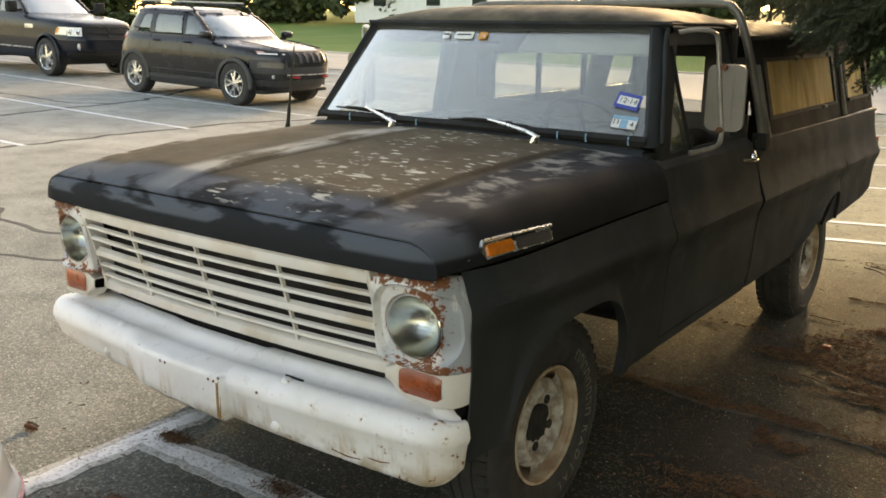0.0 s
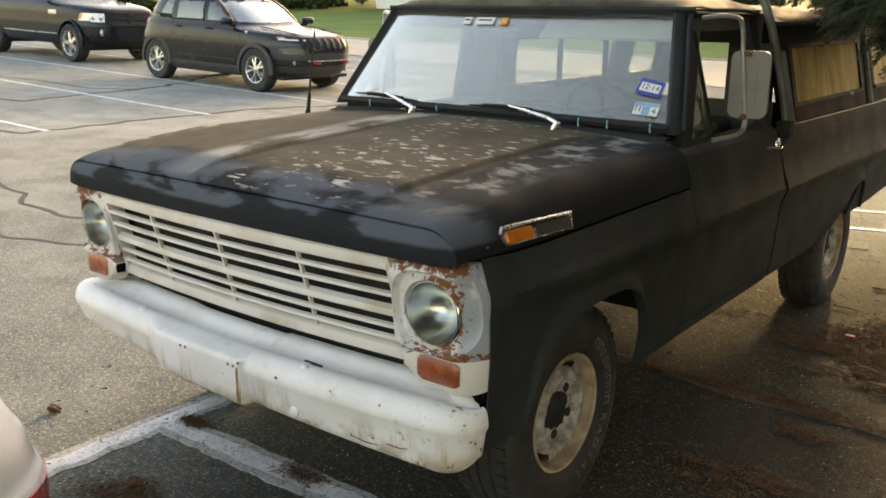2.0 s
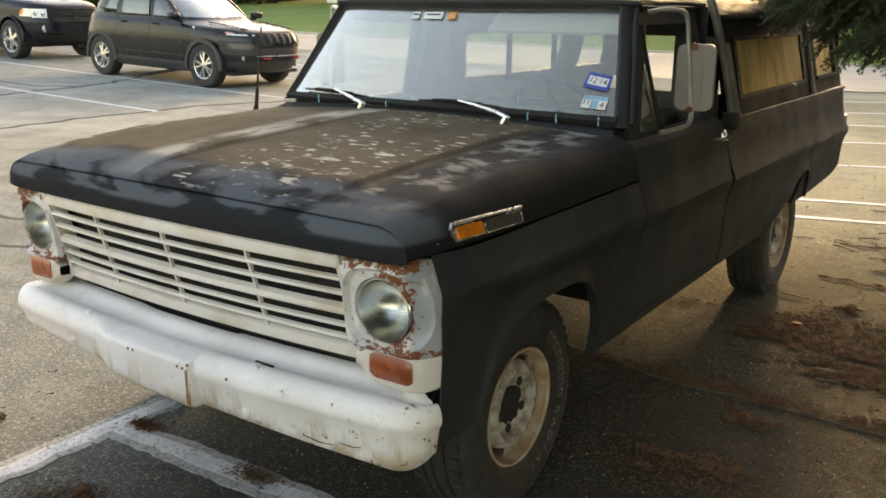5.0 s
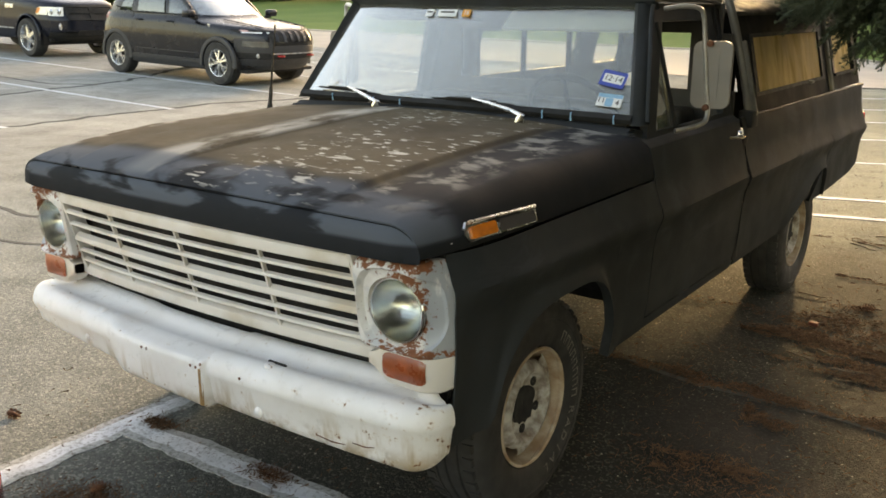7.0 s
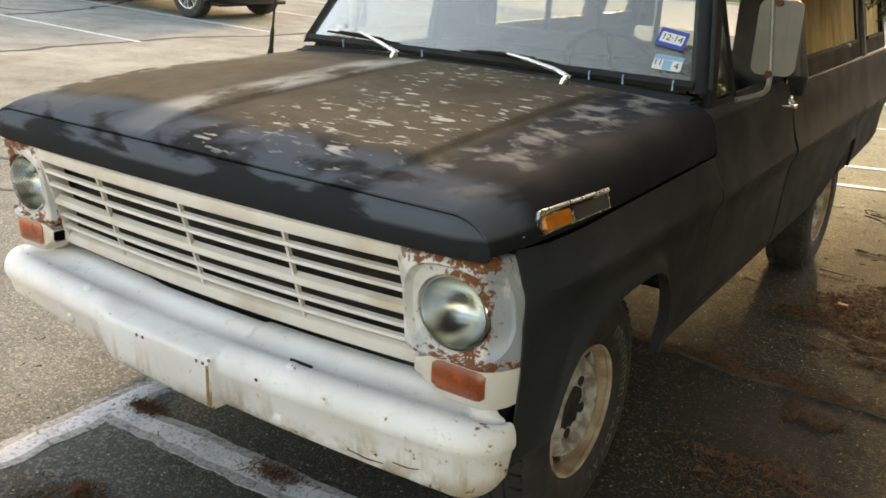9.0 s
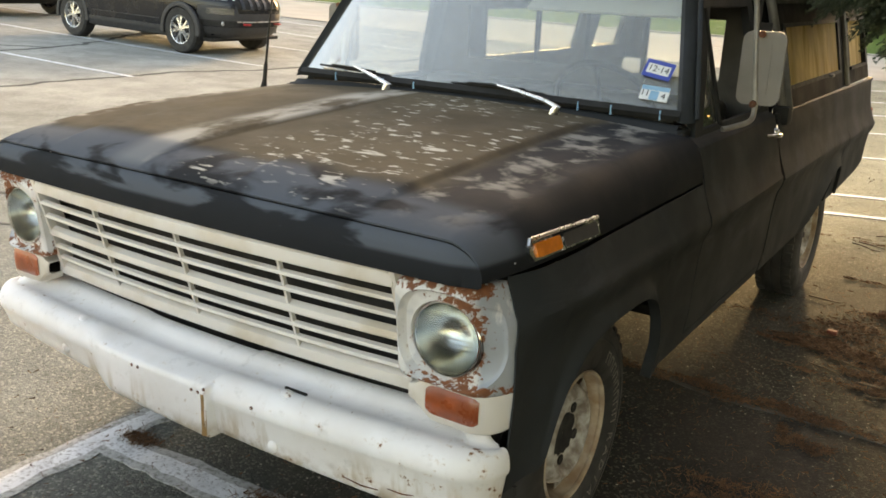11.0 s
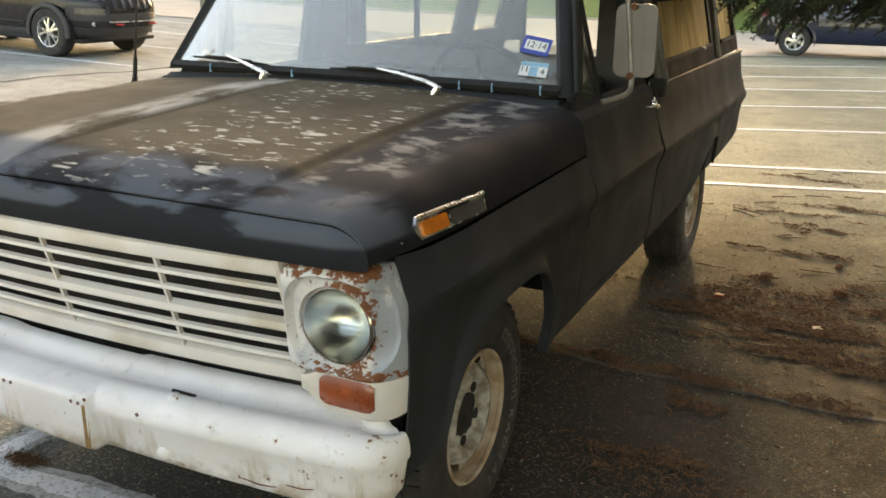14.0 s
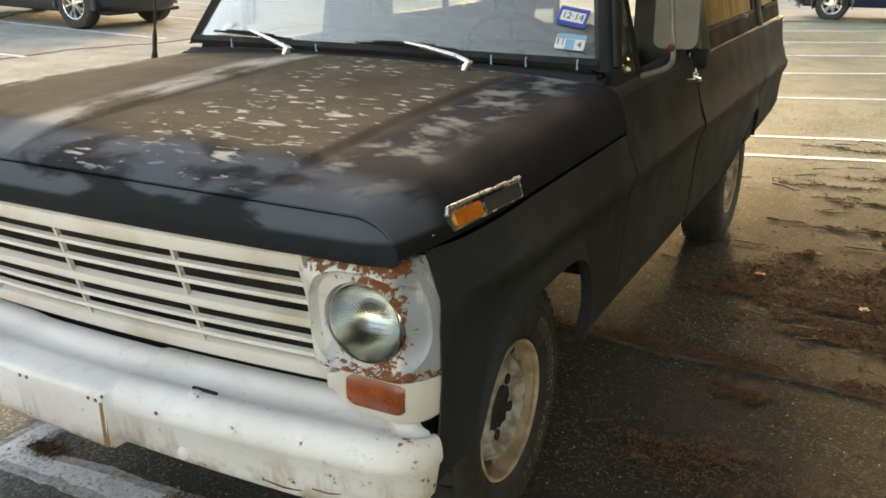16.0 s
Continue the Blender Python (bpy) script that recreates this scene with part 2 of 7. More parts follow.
def asphalt():
    m = Mat("old_asphalt", 0.88, spec=0.03)
    big = m.ramp(m.noise(0.35, 5, 0.6), 0.3, 0.7)
    mid = m.ramp(m.noise(2.2, 6, 0.6), 0.3, 0.75)
    stone = m.cells(125, out="Color")
    stone_v = m.axis(0, stone)
    edge = m.ramp(m.cells(125), 0.15, 0.6)
    # dark base: shade under the spruce and truck, painted into the asphalt
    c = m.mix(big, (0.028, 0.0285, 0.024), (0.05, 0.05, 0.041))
    # lightened across the open side of the lot, where that shade ends
    lit_side = m.ramp(m.math("ADD", m.axis(0), m.math("MULTIPLY", m.noise(0.6, 4), 2.0)), 1.7, -0.5)
    c = m.mix(lit_side, c, m.mix(big, (0.192, 0.207, 0.195), (0.278, 0.297, 0.279)))
    # paler again towards -x
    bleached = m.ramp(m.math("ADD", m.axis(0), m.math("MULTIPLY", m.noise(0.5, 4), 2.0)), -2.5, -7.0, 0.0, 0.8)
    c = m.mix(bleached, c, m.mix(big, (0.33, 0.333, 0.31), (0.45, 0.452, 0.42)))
    # sunlit ground behind the truck, its warm light painted in as paler yellow
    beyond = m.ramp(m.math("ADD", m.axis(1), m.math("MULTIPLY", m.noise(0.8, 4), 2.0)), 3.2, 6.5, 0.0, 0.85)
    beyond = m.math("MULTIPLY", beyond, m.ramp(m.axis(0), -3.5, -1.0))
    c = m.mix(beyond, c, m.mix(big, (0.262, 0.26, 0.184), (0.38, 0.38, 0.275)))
    lit_side = m.math("MAXIMUM", lit_side, beyond)
    c = m.mix(m.math("MULTIPLY", mid, 0.45), c, (0.076, 0.075, 0.068))
    # pale stones are dimmed inside the painted shade
    c = m.mix(m.math("MULTIPLY", m.ramp(stone_v, 0.72, 0.95), m.ramp(lit_side, 0.0, 1.0, 0.2, 0.6)), c, (0.43, 0.43, 0.375))
    c = m.mix(m.math("MULTIPLY", m.ramp(stone_v, 0.34, 0.05), 0.38), c, (0.045, 0.043, 0.04))
    grit = m.math("MULTIPLY", m.ramp(m.axis(1, m.cells(72, out="Color")), 0.955, 0.98), m.ramp(m.cells(72), 0.36, 0.2))
    c = m.mix(m.math("MULTIPLY", grit, 0.85), c, (0.6, 0.58, 0.5))
    # brown needle dust beside the truck, with spruce shade painted in as dark patches
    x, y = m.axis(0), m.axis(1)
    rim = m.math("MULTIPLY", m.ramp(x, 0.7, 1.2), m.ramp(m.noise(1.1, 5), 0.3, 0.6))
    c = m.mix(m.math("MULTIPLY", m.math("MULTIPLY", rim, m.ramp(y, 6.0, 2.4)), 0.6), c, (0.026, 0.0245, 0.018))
    shade_patch = m.math("MULTIPLY", m.math("MULTIPLY", m.ramp(x, 0.2, 0.9), m.ramp(y, 2.6, 1.2)), m.ramp(m.noise(0.9, 4), 0.38, 0.56))
    c = m.mix(m.math("MULTIPLY", shade_patch, 0.65), c, (0.035, 0.034, 0.033))
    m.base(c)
    m.rough(m.math("SUBTRACT", m.ramp(m.noise(14, 4), 0.3, 0.7, 0.74, 0.92), m.math("MULTIPLY", shade_patch, 0.12)))
    h = m.math("ADD", m.math("MULTIPLY", edge, -1.0), m.math("MULTIPLY", m.noise(30, 4), 0.8))
    return m.bump(h, 0.6, 0.004).m


def line_paint():
    """White paint rubbed off the stones, most of it under the wheels."""
    m = Mat("worn_line_paint", 0.75, spec=0.2)
    gone = m.ramp(m.math("ADD", m.noise(70, 6, 0.72), m.math("MULTIPLY", m.noise(4, 3), 0.22)), 0.6, 0.78)
    c = m.mix(m.ramp(m.noise(9, 4), 0.35, 0.7), (0.76, 0.79, 0.82), (0.58, 0.61, 0.635))
    m.base(m.mix(m.math("MULTIPLY", gone, 0.7), c, (0.13, 0.128, 0.12)))
    return m.bump(m.noise(80, 3), 0.5, 0.003).m


def line_fringe():
    """The thin overspray and worn rim of a painted line."""
    m = Mat("thin_line_paint", 0.8, spec=0.1)
    gone = m.ramp(m.math("ADD", m.noise(60, 6, 0.72), m.math("MULTIPLY", m.noise(9, 3), 0.3)), 0.56, 0.84)
    m.base(m.mix(gone, (0.46, 0.475, 0.48), (0.2, 0.205, 0.19)))
    return m.bump(m.noise(80, 3), 0.5, 0.003).m


def wood_board():
    m = Mat("weathered_plywood_board", 0.75)
    grain = m.noise(4, 6, 0.6, src=m.scaled(0.4, 1.6, 0.35), warp=1.4)
    c = m.mix(m.ramp(grain, 0.35, 0.65), (0.5, 0.36, 0.13), (0.82, 0.68, 0.36))
    c = m.mix(m.math("MULTIPLY", m.ramp(m.noise(5, 5), 0.4, 0.65), 0.8), c, (0.62, 0.5, 0.27))
    m.base(c)
    # thin enough to let some daylight through
    thin, both = m.t.nodes.new("ShaderNodeBsdfTranslucent"), m.t.nodes.new("ShaderNodeMixShader")
    m.put(thin.inputs[0], c)
    both.inputs[0].default_value = 0.5
    m.t.links.new(m.b.outputs[0], both.inputs[1])
    m.t.links.new(thin.outputs[0], both.inputs[2])
    m.t.links.new(both.outputs[0], m.t.nodes["Material Output"].inputs[0])
    return m.bump(grain, 0.2, 0.003).m


def grass_mat():
    m = Mat("mown_lawn", 0.9, spec=0.2)
    c = m.mix(m.ramp(m.noise(0.25, 4), 0.3, 0.7), (0.1, 0.17, 0.035), (0.15, 0.22, 0.052))
    m.base(m.mix(m.math("MULTIPLY", m.noise(9, 4), 0.5), c, (0.05, 0.1, 0.02)))
    return m.bump(m.noise(30, 3), 0.6, 0.03).m


def leaf_mat(name, a, b, rough=0.6):
    m = Mat(name, rough, spec=0.3)
    geo_node = m.t.nodes.new("ShaderNodeNewGeometry")
    m.base(m.mix(geo_node.outputs["Random Per Island"], a, b))
    m.b.inputs["Subsurface Weight"].default_value = 0.0
    return m.m


BLACK, HOOD = black_paint(), hood_paint()
WHITE = white_paint("old_white_grille_paint", 0.14, (0.63, 0.585, 0.53), 0.7)
BUMPER = bumper_paint()
BEZEL = surround_paint()
CHROME = plain("pitted_chrome", (0.82, 0.82, 0.8), 0.14, 1.0, 0.2, 30, 0.08)
POLISHED = plain("polished_trim", (0.93, 0.92, 0.9), 0.3, 1.0, 0.05, 20, 0.02)
BRIGHT = plain("bright_steel", (0.75, 0.75, 0.73), 0.25, 1.0, 0.2, 14, 0.05)
RUBBER = plain("tyre_rubber", (0.028, 0.027, 0.026), 0.72, 0, 0.4, 9, 0.25)
TRIM = plain("black_rubber_trim", (0.02, 0.02, 0.019), 0.6, 0, 0.3, 14, 0.1, spec=0.2)
WHEEL = plain("tan_rust_stained_wheel_paint", (0.5, 0.41, 0.31), 0.6, 0, 0.3, 14, 0.25, dark=(0.3, 0.19, 0.115))
WHEEL_HUB = plain("grey_worn_wheel_centre", (0.5, 0.48, 0.44), 0.65, 0, 0.4, 22, 0.3, dark=(0.17, 0.13, 0.1))
DARK = plain("dark_underside", (0.012, 0.011, 0.01), 0.8, 0, 0.4, 10, 0.2)
RUST = plain("brown_rust", (0.2, 0.07, 0.03), 0.85, 0, 0.5, 30, 0.3)
AMBER = plain("amber_lens_plastic", (0.75, 0.2, 0.02), 0.22, 0, 0.25, 30, 0.15, coat=0.4)
RED_AMBER = plain("faded_red_amber_lens_plastic", (0.42, 0.09, 0.03), 0.3, 0, 0.45, 16, 0.2, coat=0.3)
TAIL_RED = plain("red_lens_plastic", (0.45, 0.02, 0.015), 0.15, 0, 0.2, 30, 0.05, coat=0.5)
LAMP_GLASS = glass("headlamp_glass", (0.95, 0.955, 0.94), 0.015, (0.45, 0.45, 0.4), 0.02, 0.5)
VENT_PANE = glass("vent_window_glass", (0.7, 0.72, 0.7), 0.03, gloss=0.55)
LENS_RIB = glass("moulded_lens_rib", (0.6, 0.6, 0.52), 0.3, (0.3, 0.3, 0.26), 0.05, 0.5)
PANE = glass("dusty_windscreen_glass", (0.93, 0.96, 0.94), 0.05, (0.78, 0.8, 0.78), 0.04, 4.1, 2.4)
SIDE_PANE = glass("side_window_glass", (0.98, 0.99, 0.98), 0.03)
CAR_PANE = glass("tinted_car_glass", (0.16, 0.18, 0.18), 0.02, gloss=0.03)
MIRROR_BACK = plain("faded_beige_mirror_housing", (0.21, 0.185, 0.155), 0.5, 0, 0.2, 6, 0.1)
PALE_TUBE = plain("pale_grey_painted_tube", (0.55, 0.56, 0.55), 0.35, 0, 0.2, 12, 0.05)
BRACKET = plain("worn_grey_mirror_bracket", (0.36, 0.345, 0.32), 0.35, 0.5, 0.3, 16, 0.1)
TUBE = plain("dull_grey_painted_tube", (0.17, 0.16, 0.135), 0.45, 0.2, 0.35, 12, 0.1)
CAMPER = plain("dark_brown_camper_shell_paint", (0.011, 0.0098, 0.0075), 0.65, 0, 0.4, 3, 0.1, spec=0.08)
# camper roof colour is darkened to hold the shade of the boughs
CAMPER_ROOF = plain("shade_toned_camper_roof", (0.046, 0.045, 0.031), 0.7, 0, 0.7, 5, 0.15, spec=0.15)
ROOF = plain("mottled_tan_roof_paint", (0.15, 0.13, 0.09), 0.72, 0, 0.5, 4, 0.15, spec=0.15, dark=(0.03, 0.027, 0.02))
BOARD = wood_board()
CLOTH = plain("dark_vinyl_seat", (0.05, 0.045, 0.04), 0.6, 0, 0.3, 10, 0.2)
VISOR = plain("pale_visor_vinyl", (0.55, 0.53, 0.47), 0.7, 0, 0.15, 8, 0.1)
STICK_BLUE = plain("blue_sticker_print", (0.03, 0.07, 0.38), 0.5, 0, 0.15, 30, 0)
STICK_SKY = plain("light_blue_sticker_print", (0.2, 0.42, 0.6), 0.5, 0, 0.15, 30, 0)
STICK_WHITE = plain("white_sticker_print", (0.72, 0.74, 0.74), 0.5, 0, 0.1, 30, 0)
STICK_ORANGE = plain("orange_sticker_print", (0.75, 0.3, 0.03), 0.5, 0, 0.15, 30, 0)
INK = plain("black_ink", (0.02, 0.02, 0.025), 0.6, 0, 0.1, 30, 0)
LETTER = plain("worn_white_tyre_lettering", (0.2, 0.19, 0.17), 0.8, 0, 0.5, 60, 0.1)
ASPHALT, LINE, FRINGE, GRASS = asphalt(), line_paint(), line_fringe(), grass_mat()
CONCRETE = plain("tan_concrete_road", (0.46, 0.41, 0.335), 0.85, 0, 0.15, 0.6, 0.2)
TAR = plain("crack_sealing_tar", (0.12, 0.12, 0.112), 0.85, 0, 0.3, 12, 0.3, spec=0.05)
NEEDLES = leaf_mat("dry_brown_needles", (0.065, 0.034, 0.02), (0.19, 0.1, 0.052), 0.85)
SPRUCE = leaf_mat("spruce_needles", (0.05, 0.072, 0.042), (0.12, 0.145, 0.09))
HEDGE = leaf_mat("hedge_leaves", (0.02, 0.032, 0.012), (0.06, 0.075, 0.025))
BARK = plain("rough_bark", (0.12, 0.085, 0.06), 0.9, 0, 0.5, 12, 0.6)
CAR_BLACK = plain("black_car_lacquer", (0.01, 0.0105, 0.013), 0.25, 0, 0.2, 3, 0, spec=0.4, coat=0.1)
CAR_NAVY = plain("dark_blue_car_lacquer", (0.008, 0.01, 0.017), 0.24, 0, 0.2, 3, 0, spec=0.35, coat=0.0)
CAR_BLUE = plain("blue_car_lacquer", (0.008, 0.016, 0.045), 0.2, 0, 0.2, 3, 0, coat=0.6)
CAR_WHITE = plain("white_car_lacquer", (0.82, 0.85, 0.89), 0.15, 0, 0.05, 3, 0, coat=0.8)
CLADDING = plain("grey_black_plastic_cladding", (0.034, 0.034, 0.036), 0.55, 0, 0.2, 10, 0.1)
ALLOY = plain("silver_alloy_wheel", (0.62, 0.62, 0.62), 0.28, 0.9, 0.15, 8, 0)
CONE = plain("brown_cone_scales", (0.17, 0.07, 0.035), 0.8, 0, 0.5, 40, 0.3)
SIDING = plain("pale_house_siding", (0.72, 0.72, 0.7), 0.7, 0, 0.08, 2, 0.1)
SHINGLE = plain("grey_roof_shingle", (0.13, 0.12, 0.11), 0.9, 0, 0.3, 5, 0.3)

# ---- building helpers ----


def part(name, bm, material, parent=None, label="", sharp=38, smooth=True):
    """Links a bmesh as one mesh object, under its thing if one is given."""
    bmesh.ops.recalc_face_normals(bm, faces=bm.faces)
    me = bpy.data.meshes.new(name)
    bm.to_mesh(me)
    bm.free()
    return held(name, me, material, parent, label, sharp, smooth)


def held(name, me, material, parent=None, label="", sharp=38, smooth=True):
    for m in material if isinstance(material, (list, tuple)) else [material]:
        me.materials.append(m)
    if smooth and len(me.polygons):
        me.polygons.foreach_set("use_smooth", [True] * len(me.polygons))
        me.set_sharp_from_angle(angle=radians(sharp))
    ob = new(name, me)
    if parent:
        ob.parent = parent
    if label:
        ob["label"] = label
    return ob


def thing(name, label, category, group="", at=(0, 0, 0)):
    ob = new(name)
    ob.empty_display_size = 0.2
    ob.location = at
    return tagged(ob, label, category, group)


def sheet(bm, rows, close=False):
    """Faces between rows of points, all of one length."""
    vs = [[bm.verts.new(p) for p in r] for r in rows]
    n = len(rows[0])
    for a, b in zip(vs, vs[1:]):
        for i in range(n if close else n - 1):
            j = (i + 1) % n
            bm.faces.new((a[i], a[j], b[j], b[i]))
    return vs


def thicken(bm, d):
    bmesh.ops.recalc_face_normals(bm, faces=bm.faces)
    bmesh.ops.solidify(bm, geom=bm.faces[:], thickness=d)


def box(bm, lo, hi, bevel=0.0, m=None, seg=2):
    r = bmesh.ops.create_cube(bm, size=1)
    for v in r["verts"]:
        v.co = Vector([(lo[i] + hi[i]) / 2 + v.co[i] * (hi[i] - lo[i]) for i in range(3)])
    if bevel:
        es = {e for v in r["verts"] for e in v.link_edges}
        r2 = bmesh.ops.bevel(bm, geom=list(es), offset=bevel, segments=seg, affect="EDGES", profile=0.6)
        vs = {v for f in r2["faces"] for v in f.verts}
    else:
        vs = set(r["verts"])
    if m:
        linked, stack = set(), list(vs)
        while stack:
            v = stack.pop()
            if v not in linked:
                linked.add(v)
                stack += [e.other_vert(v) for e in v.link_edges]
        for v in linked:
            v.co = m @ v.co
    return bm


def boxed(lo, hi, bevel=0.0, m=None, seg=2):
    return box(bmesh.new(), lo, hi, bevel, m, seg)


def lathe(bm, profile, n=48, m=None, full=True):
    """Turns (radius, height) points round the x axis: height runs along +x."""
    rows = []
    for r, h in profile:
        rows.append([(h, r * math.cos(2 * math.pi * i / n), r * math.sin(2 * math.pi * i / n)) for i in range(n)])
    vs = sheet(bm, rows, True)
    if m:
        for r in vs:
            for v in r:
                v.co = m @ v.co
    return bm


def tube(bm, pts, radius, n=8, caps=True):
    """A round bar along points; radius may be a list."""
    pts = [Vector(p) for p in pts]
    rows, side = [], None
    for i, p in enumerate(pts):
        d = (pts[min(i + 1, len(pts) - 1)] - pts[max(i - 1, 0)]).normalized()
        if side is None:
            side = d.orthogonal().normalized()
        side = (side - d * side.dot(d)).normalized()
        up = d.cross(side)
        r = radius[i] if isinstance(radius, (list, tuple)) else radius
        rows.append([p + (side * math.cos(a) + up * math.sin(a)) * r for a in (2 * math.pi * k / n for k in range(n))])
    vs = sheet(bm, rows, True)
    if caps:
        bm.faces.new(vs[0])
        bm.faces.new(vs[-1][::-1])
    return bm


def smooth_path(pts, n=8):
    """Catmull-Rom points through pts."""
    ps = [Vector(p) for p in pts]
    ps = [ps[0] * 2 - ps[1], *ps, ps[-1] * 2 - ps[-2]]
    out = []
    for a, b, c, d in zip(ps, ps[1:], ps[2:], ps[3:]):
        for i in range(n):
            t = i / n
            out.append(0.5 * (2 * b + (c - a) * t + (2 * a - 5 * b + 4 * c - d) * t * t + (3 * b - a - 3 * c + d) * t ** 3))
    return out + [ps[-2]]


def lerp_table(table, v):
    """Piecewise linear look-up in (key, value) pairs."""
    if v <= table[0][0]:
        return table[0][1]
    for (a, p), (b, q) in zip(table, table[1:]):
        if v <= b:
            return p + (q - p) * (v - a) / (b - a)
    return table[-1][1]


def ease(a, b, v):
    t = min(1, max(0, (v - a) / (b - a)))
    return t * t * (3 - 2 * t)


def plate(bm, outline, depth, m):
    """A flat piece: an outline in x, y extruded by depth and laid at the pose m."""
    vs = [bm.verts.new((x, y, 0)) for x, y in outline]
    f = bm.faces.new(vs)
    r = bmesh.ops.extrude_face_region(bm, geom=[f])
    top = [g for g in r["geom"] if isinstance(g, bmesh.types.BMVert)]
    for v in top:
        v.co.z += depth
    for v in vs + top:
        v.co = m @ v.co
    return bm


def rounded(w, h, r, n=4):
    """A rounded rectangle's outline round the origin."""
    out = []
    for cx, cy, a0 in ((w / 2 - r, h / 2 - r, 0), (-w / 2 + r, h / 2 - r, 90), (-w / 2 + r, -h / 2 + r, 180), (w / 2 - r, -h / 2 + r, 270)):
        for i in range(n + 1):
            a = radians(a0 + 90 * i / n)
            out.append((cx + r * math.cos(a), cy + r * math.sin(a)))
    return out


def words(text, size, m, material, name, parent=None, label="", depth=0.0005):
    cu = bpy.data.curves.new(name, "FONT")
    cu.body, cu.size, cu.extrude, cu.align_x, cu.align_y = text, size, depth, "CENTER", "CENTER"
    tmp = bpy.data.objects.new(name, cu)
    scene.collection.objects.link(tmp)
    me = bpy.data.meshes.new_from_object(tmp.evaluated_get(bpy.context.evaluated_depsgraph_get()))
    bpy.data.objects.remove(tmp)
    me.transform(m)
    return held(name, me, material, parent, label, smooth=False)


def frame_of(origin, right, up):
    """A pose whose x runs along right, y along up and z out of both."""
    x = Vector(right).normalized()
    z = x.cross(Vector(up)).normalized()
    y = z.cross(x)
    m = Matrix((x, y, z)).transposed().to_4x4()
    m.translation = origin
    return m

# ---- ground ----


def soft_plus(v, k=0.6):
    return k * math.log1p(math.exp(max(-40, min(40, v / k))))


def ground_z(x, y):
    """The lot rises gently towards -x and falls away towards +y; a lawn rises beyond the road."""
    w = min(1, max(0, (x + 7) / 5))
    w = w * w * (3 - 2 * w)
    z = 0.02 * soft_plus(-2.5 - x) + 0.01 * soft_plus(-9 - x)
    if x < -30:
        z = z * 0.5 + 0.5 * (0.02 * 27.5 + 0.01 * 21)
    z -= 0.017 * min(soft_plus(y - 4.5), 24) * w
    z += 0.045 * soft_plus(min(y, 90) - 31, 1.5) * (1 if y < 90 else 1)
    return z


def steps(edges):
    out = []
    for a, b, n in edges:
        out += [a + (b - a) * i / n for i in range(n)]
    return out + [edges[-1][1]]


gx = steps([(-400, -60, 10), (-60, -20, 16), (-20, 6, 52), (6, 30, 12), (30, 400, 10)])
gy = steps([(-300, -10, 10), (-10, 8, 36), (8, 30, 30), (30, 95, 26), (95, 400, 8)])
bm = bmesh.new()
sheet(bm, [[(x, y, ground_z(x, y)) for x in gx] for y in gy])
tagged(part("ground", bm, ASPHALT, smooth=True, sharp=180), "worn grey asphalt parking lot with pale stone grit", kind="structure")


ROAD_NEAR = [(-160, 4), (-60, 13), (-16, 16.8), (-5, 17.6), (-1, 20.8), (3, 22.3), (30, 32), (120, 60)]
ROAD_FAR = [(-160, 10), (-60, 18), (-22, 23.3), (-9, 26.3), (-2.3, 31), (4, 33.6), (30, 42), (120, 70)]


def laid(name, near, far, x0, x1, lift, material, nx, ny, label):
    """A sheet that lies on the ground between two edge lines."""
    bm = bmesh.new()
    xs = [x0 + (x1 - x0) * i / nx for i in range(nx + 1)]
    rows = []
    for j in range(ny + 1):
        row = []
        for x in xs:
            y0, y1 = lerp_table(near, x), lerp_table(far, x)
            y = y0 + (y1 - y0) * j / ny
            row.append((x, y, ground_z(x, y) + lift))
        rows.append(row)
    sheet(bm, rows)
    return tagged(part(name, bm, material, sharp=180), label, kind="structure")


laid("road", ROAD_NEAR, ROAD_FAR, -160, 120, 0.02, CONCRETE, 200, 12, "pale tan concrete road beyond the lot")
laid("lawn", ROAD_FAR, [(-160, 100), (120, 100)], -160, 120, 0.05, GRASS, 160, 60, "mown green lawn rising beyond the road")
# kerb between the road and the lawn
bm = bmesh.new()
rows = []
for i in range(221):
    x = -160 + 280 * i / 220
    y = lerp_table(ROAD_FAR, x)
    z = ground_z(x, y)
    rows.append([(x, y - 0.1, z), (x, y - 0.1, z + 0.07), (x, y - 0.08, z + 0.08), (x, y + 0.06, z + 0.08), (x, y + 0.1, z + 0.04)])
sheet(bm, rows)
tagged(part("kerb", bm, CONCRETE, sharp=40), "pale concrete kerb along the lawn", kind="structure")


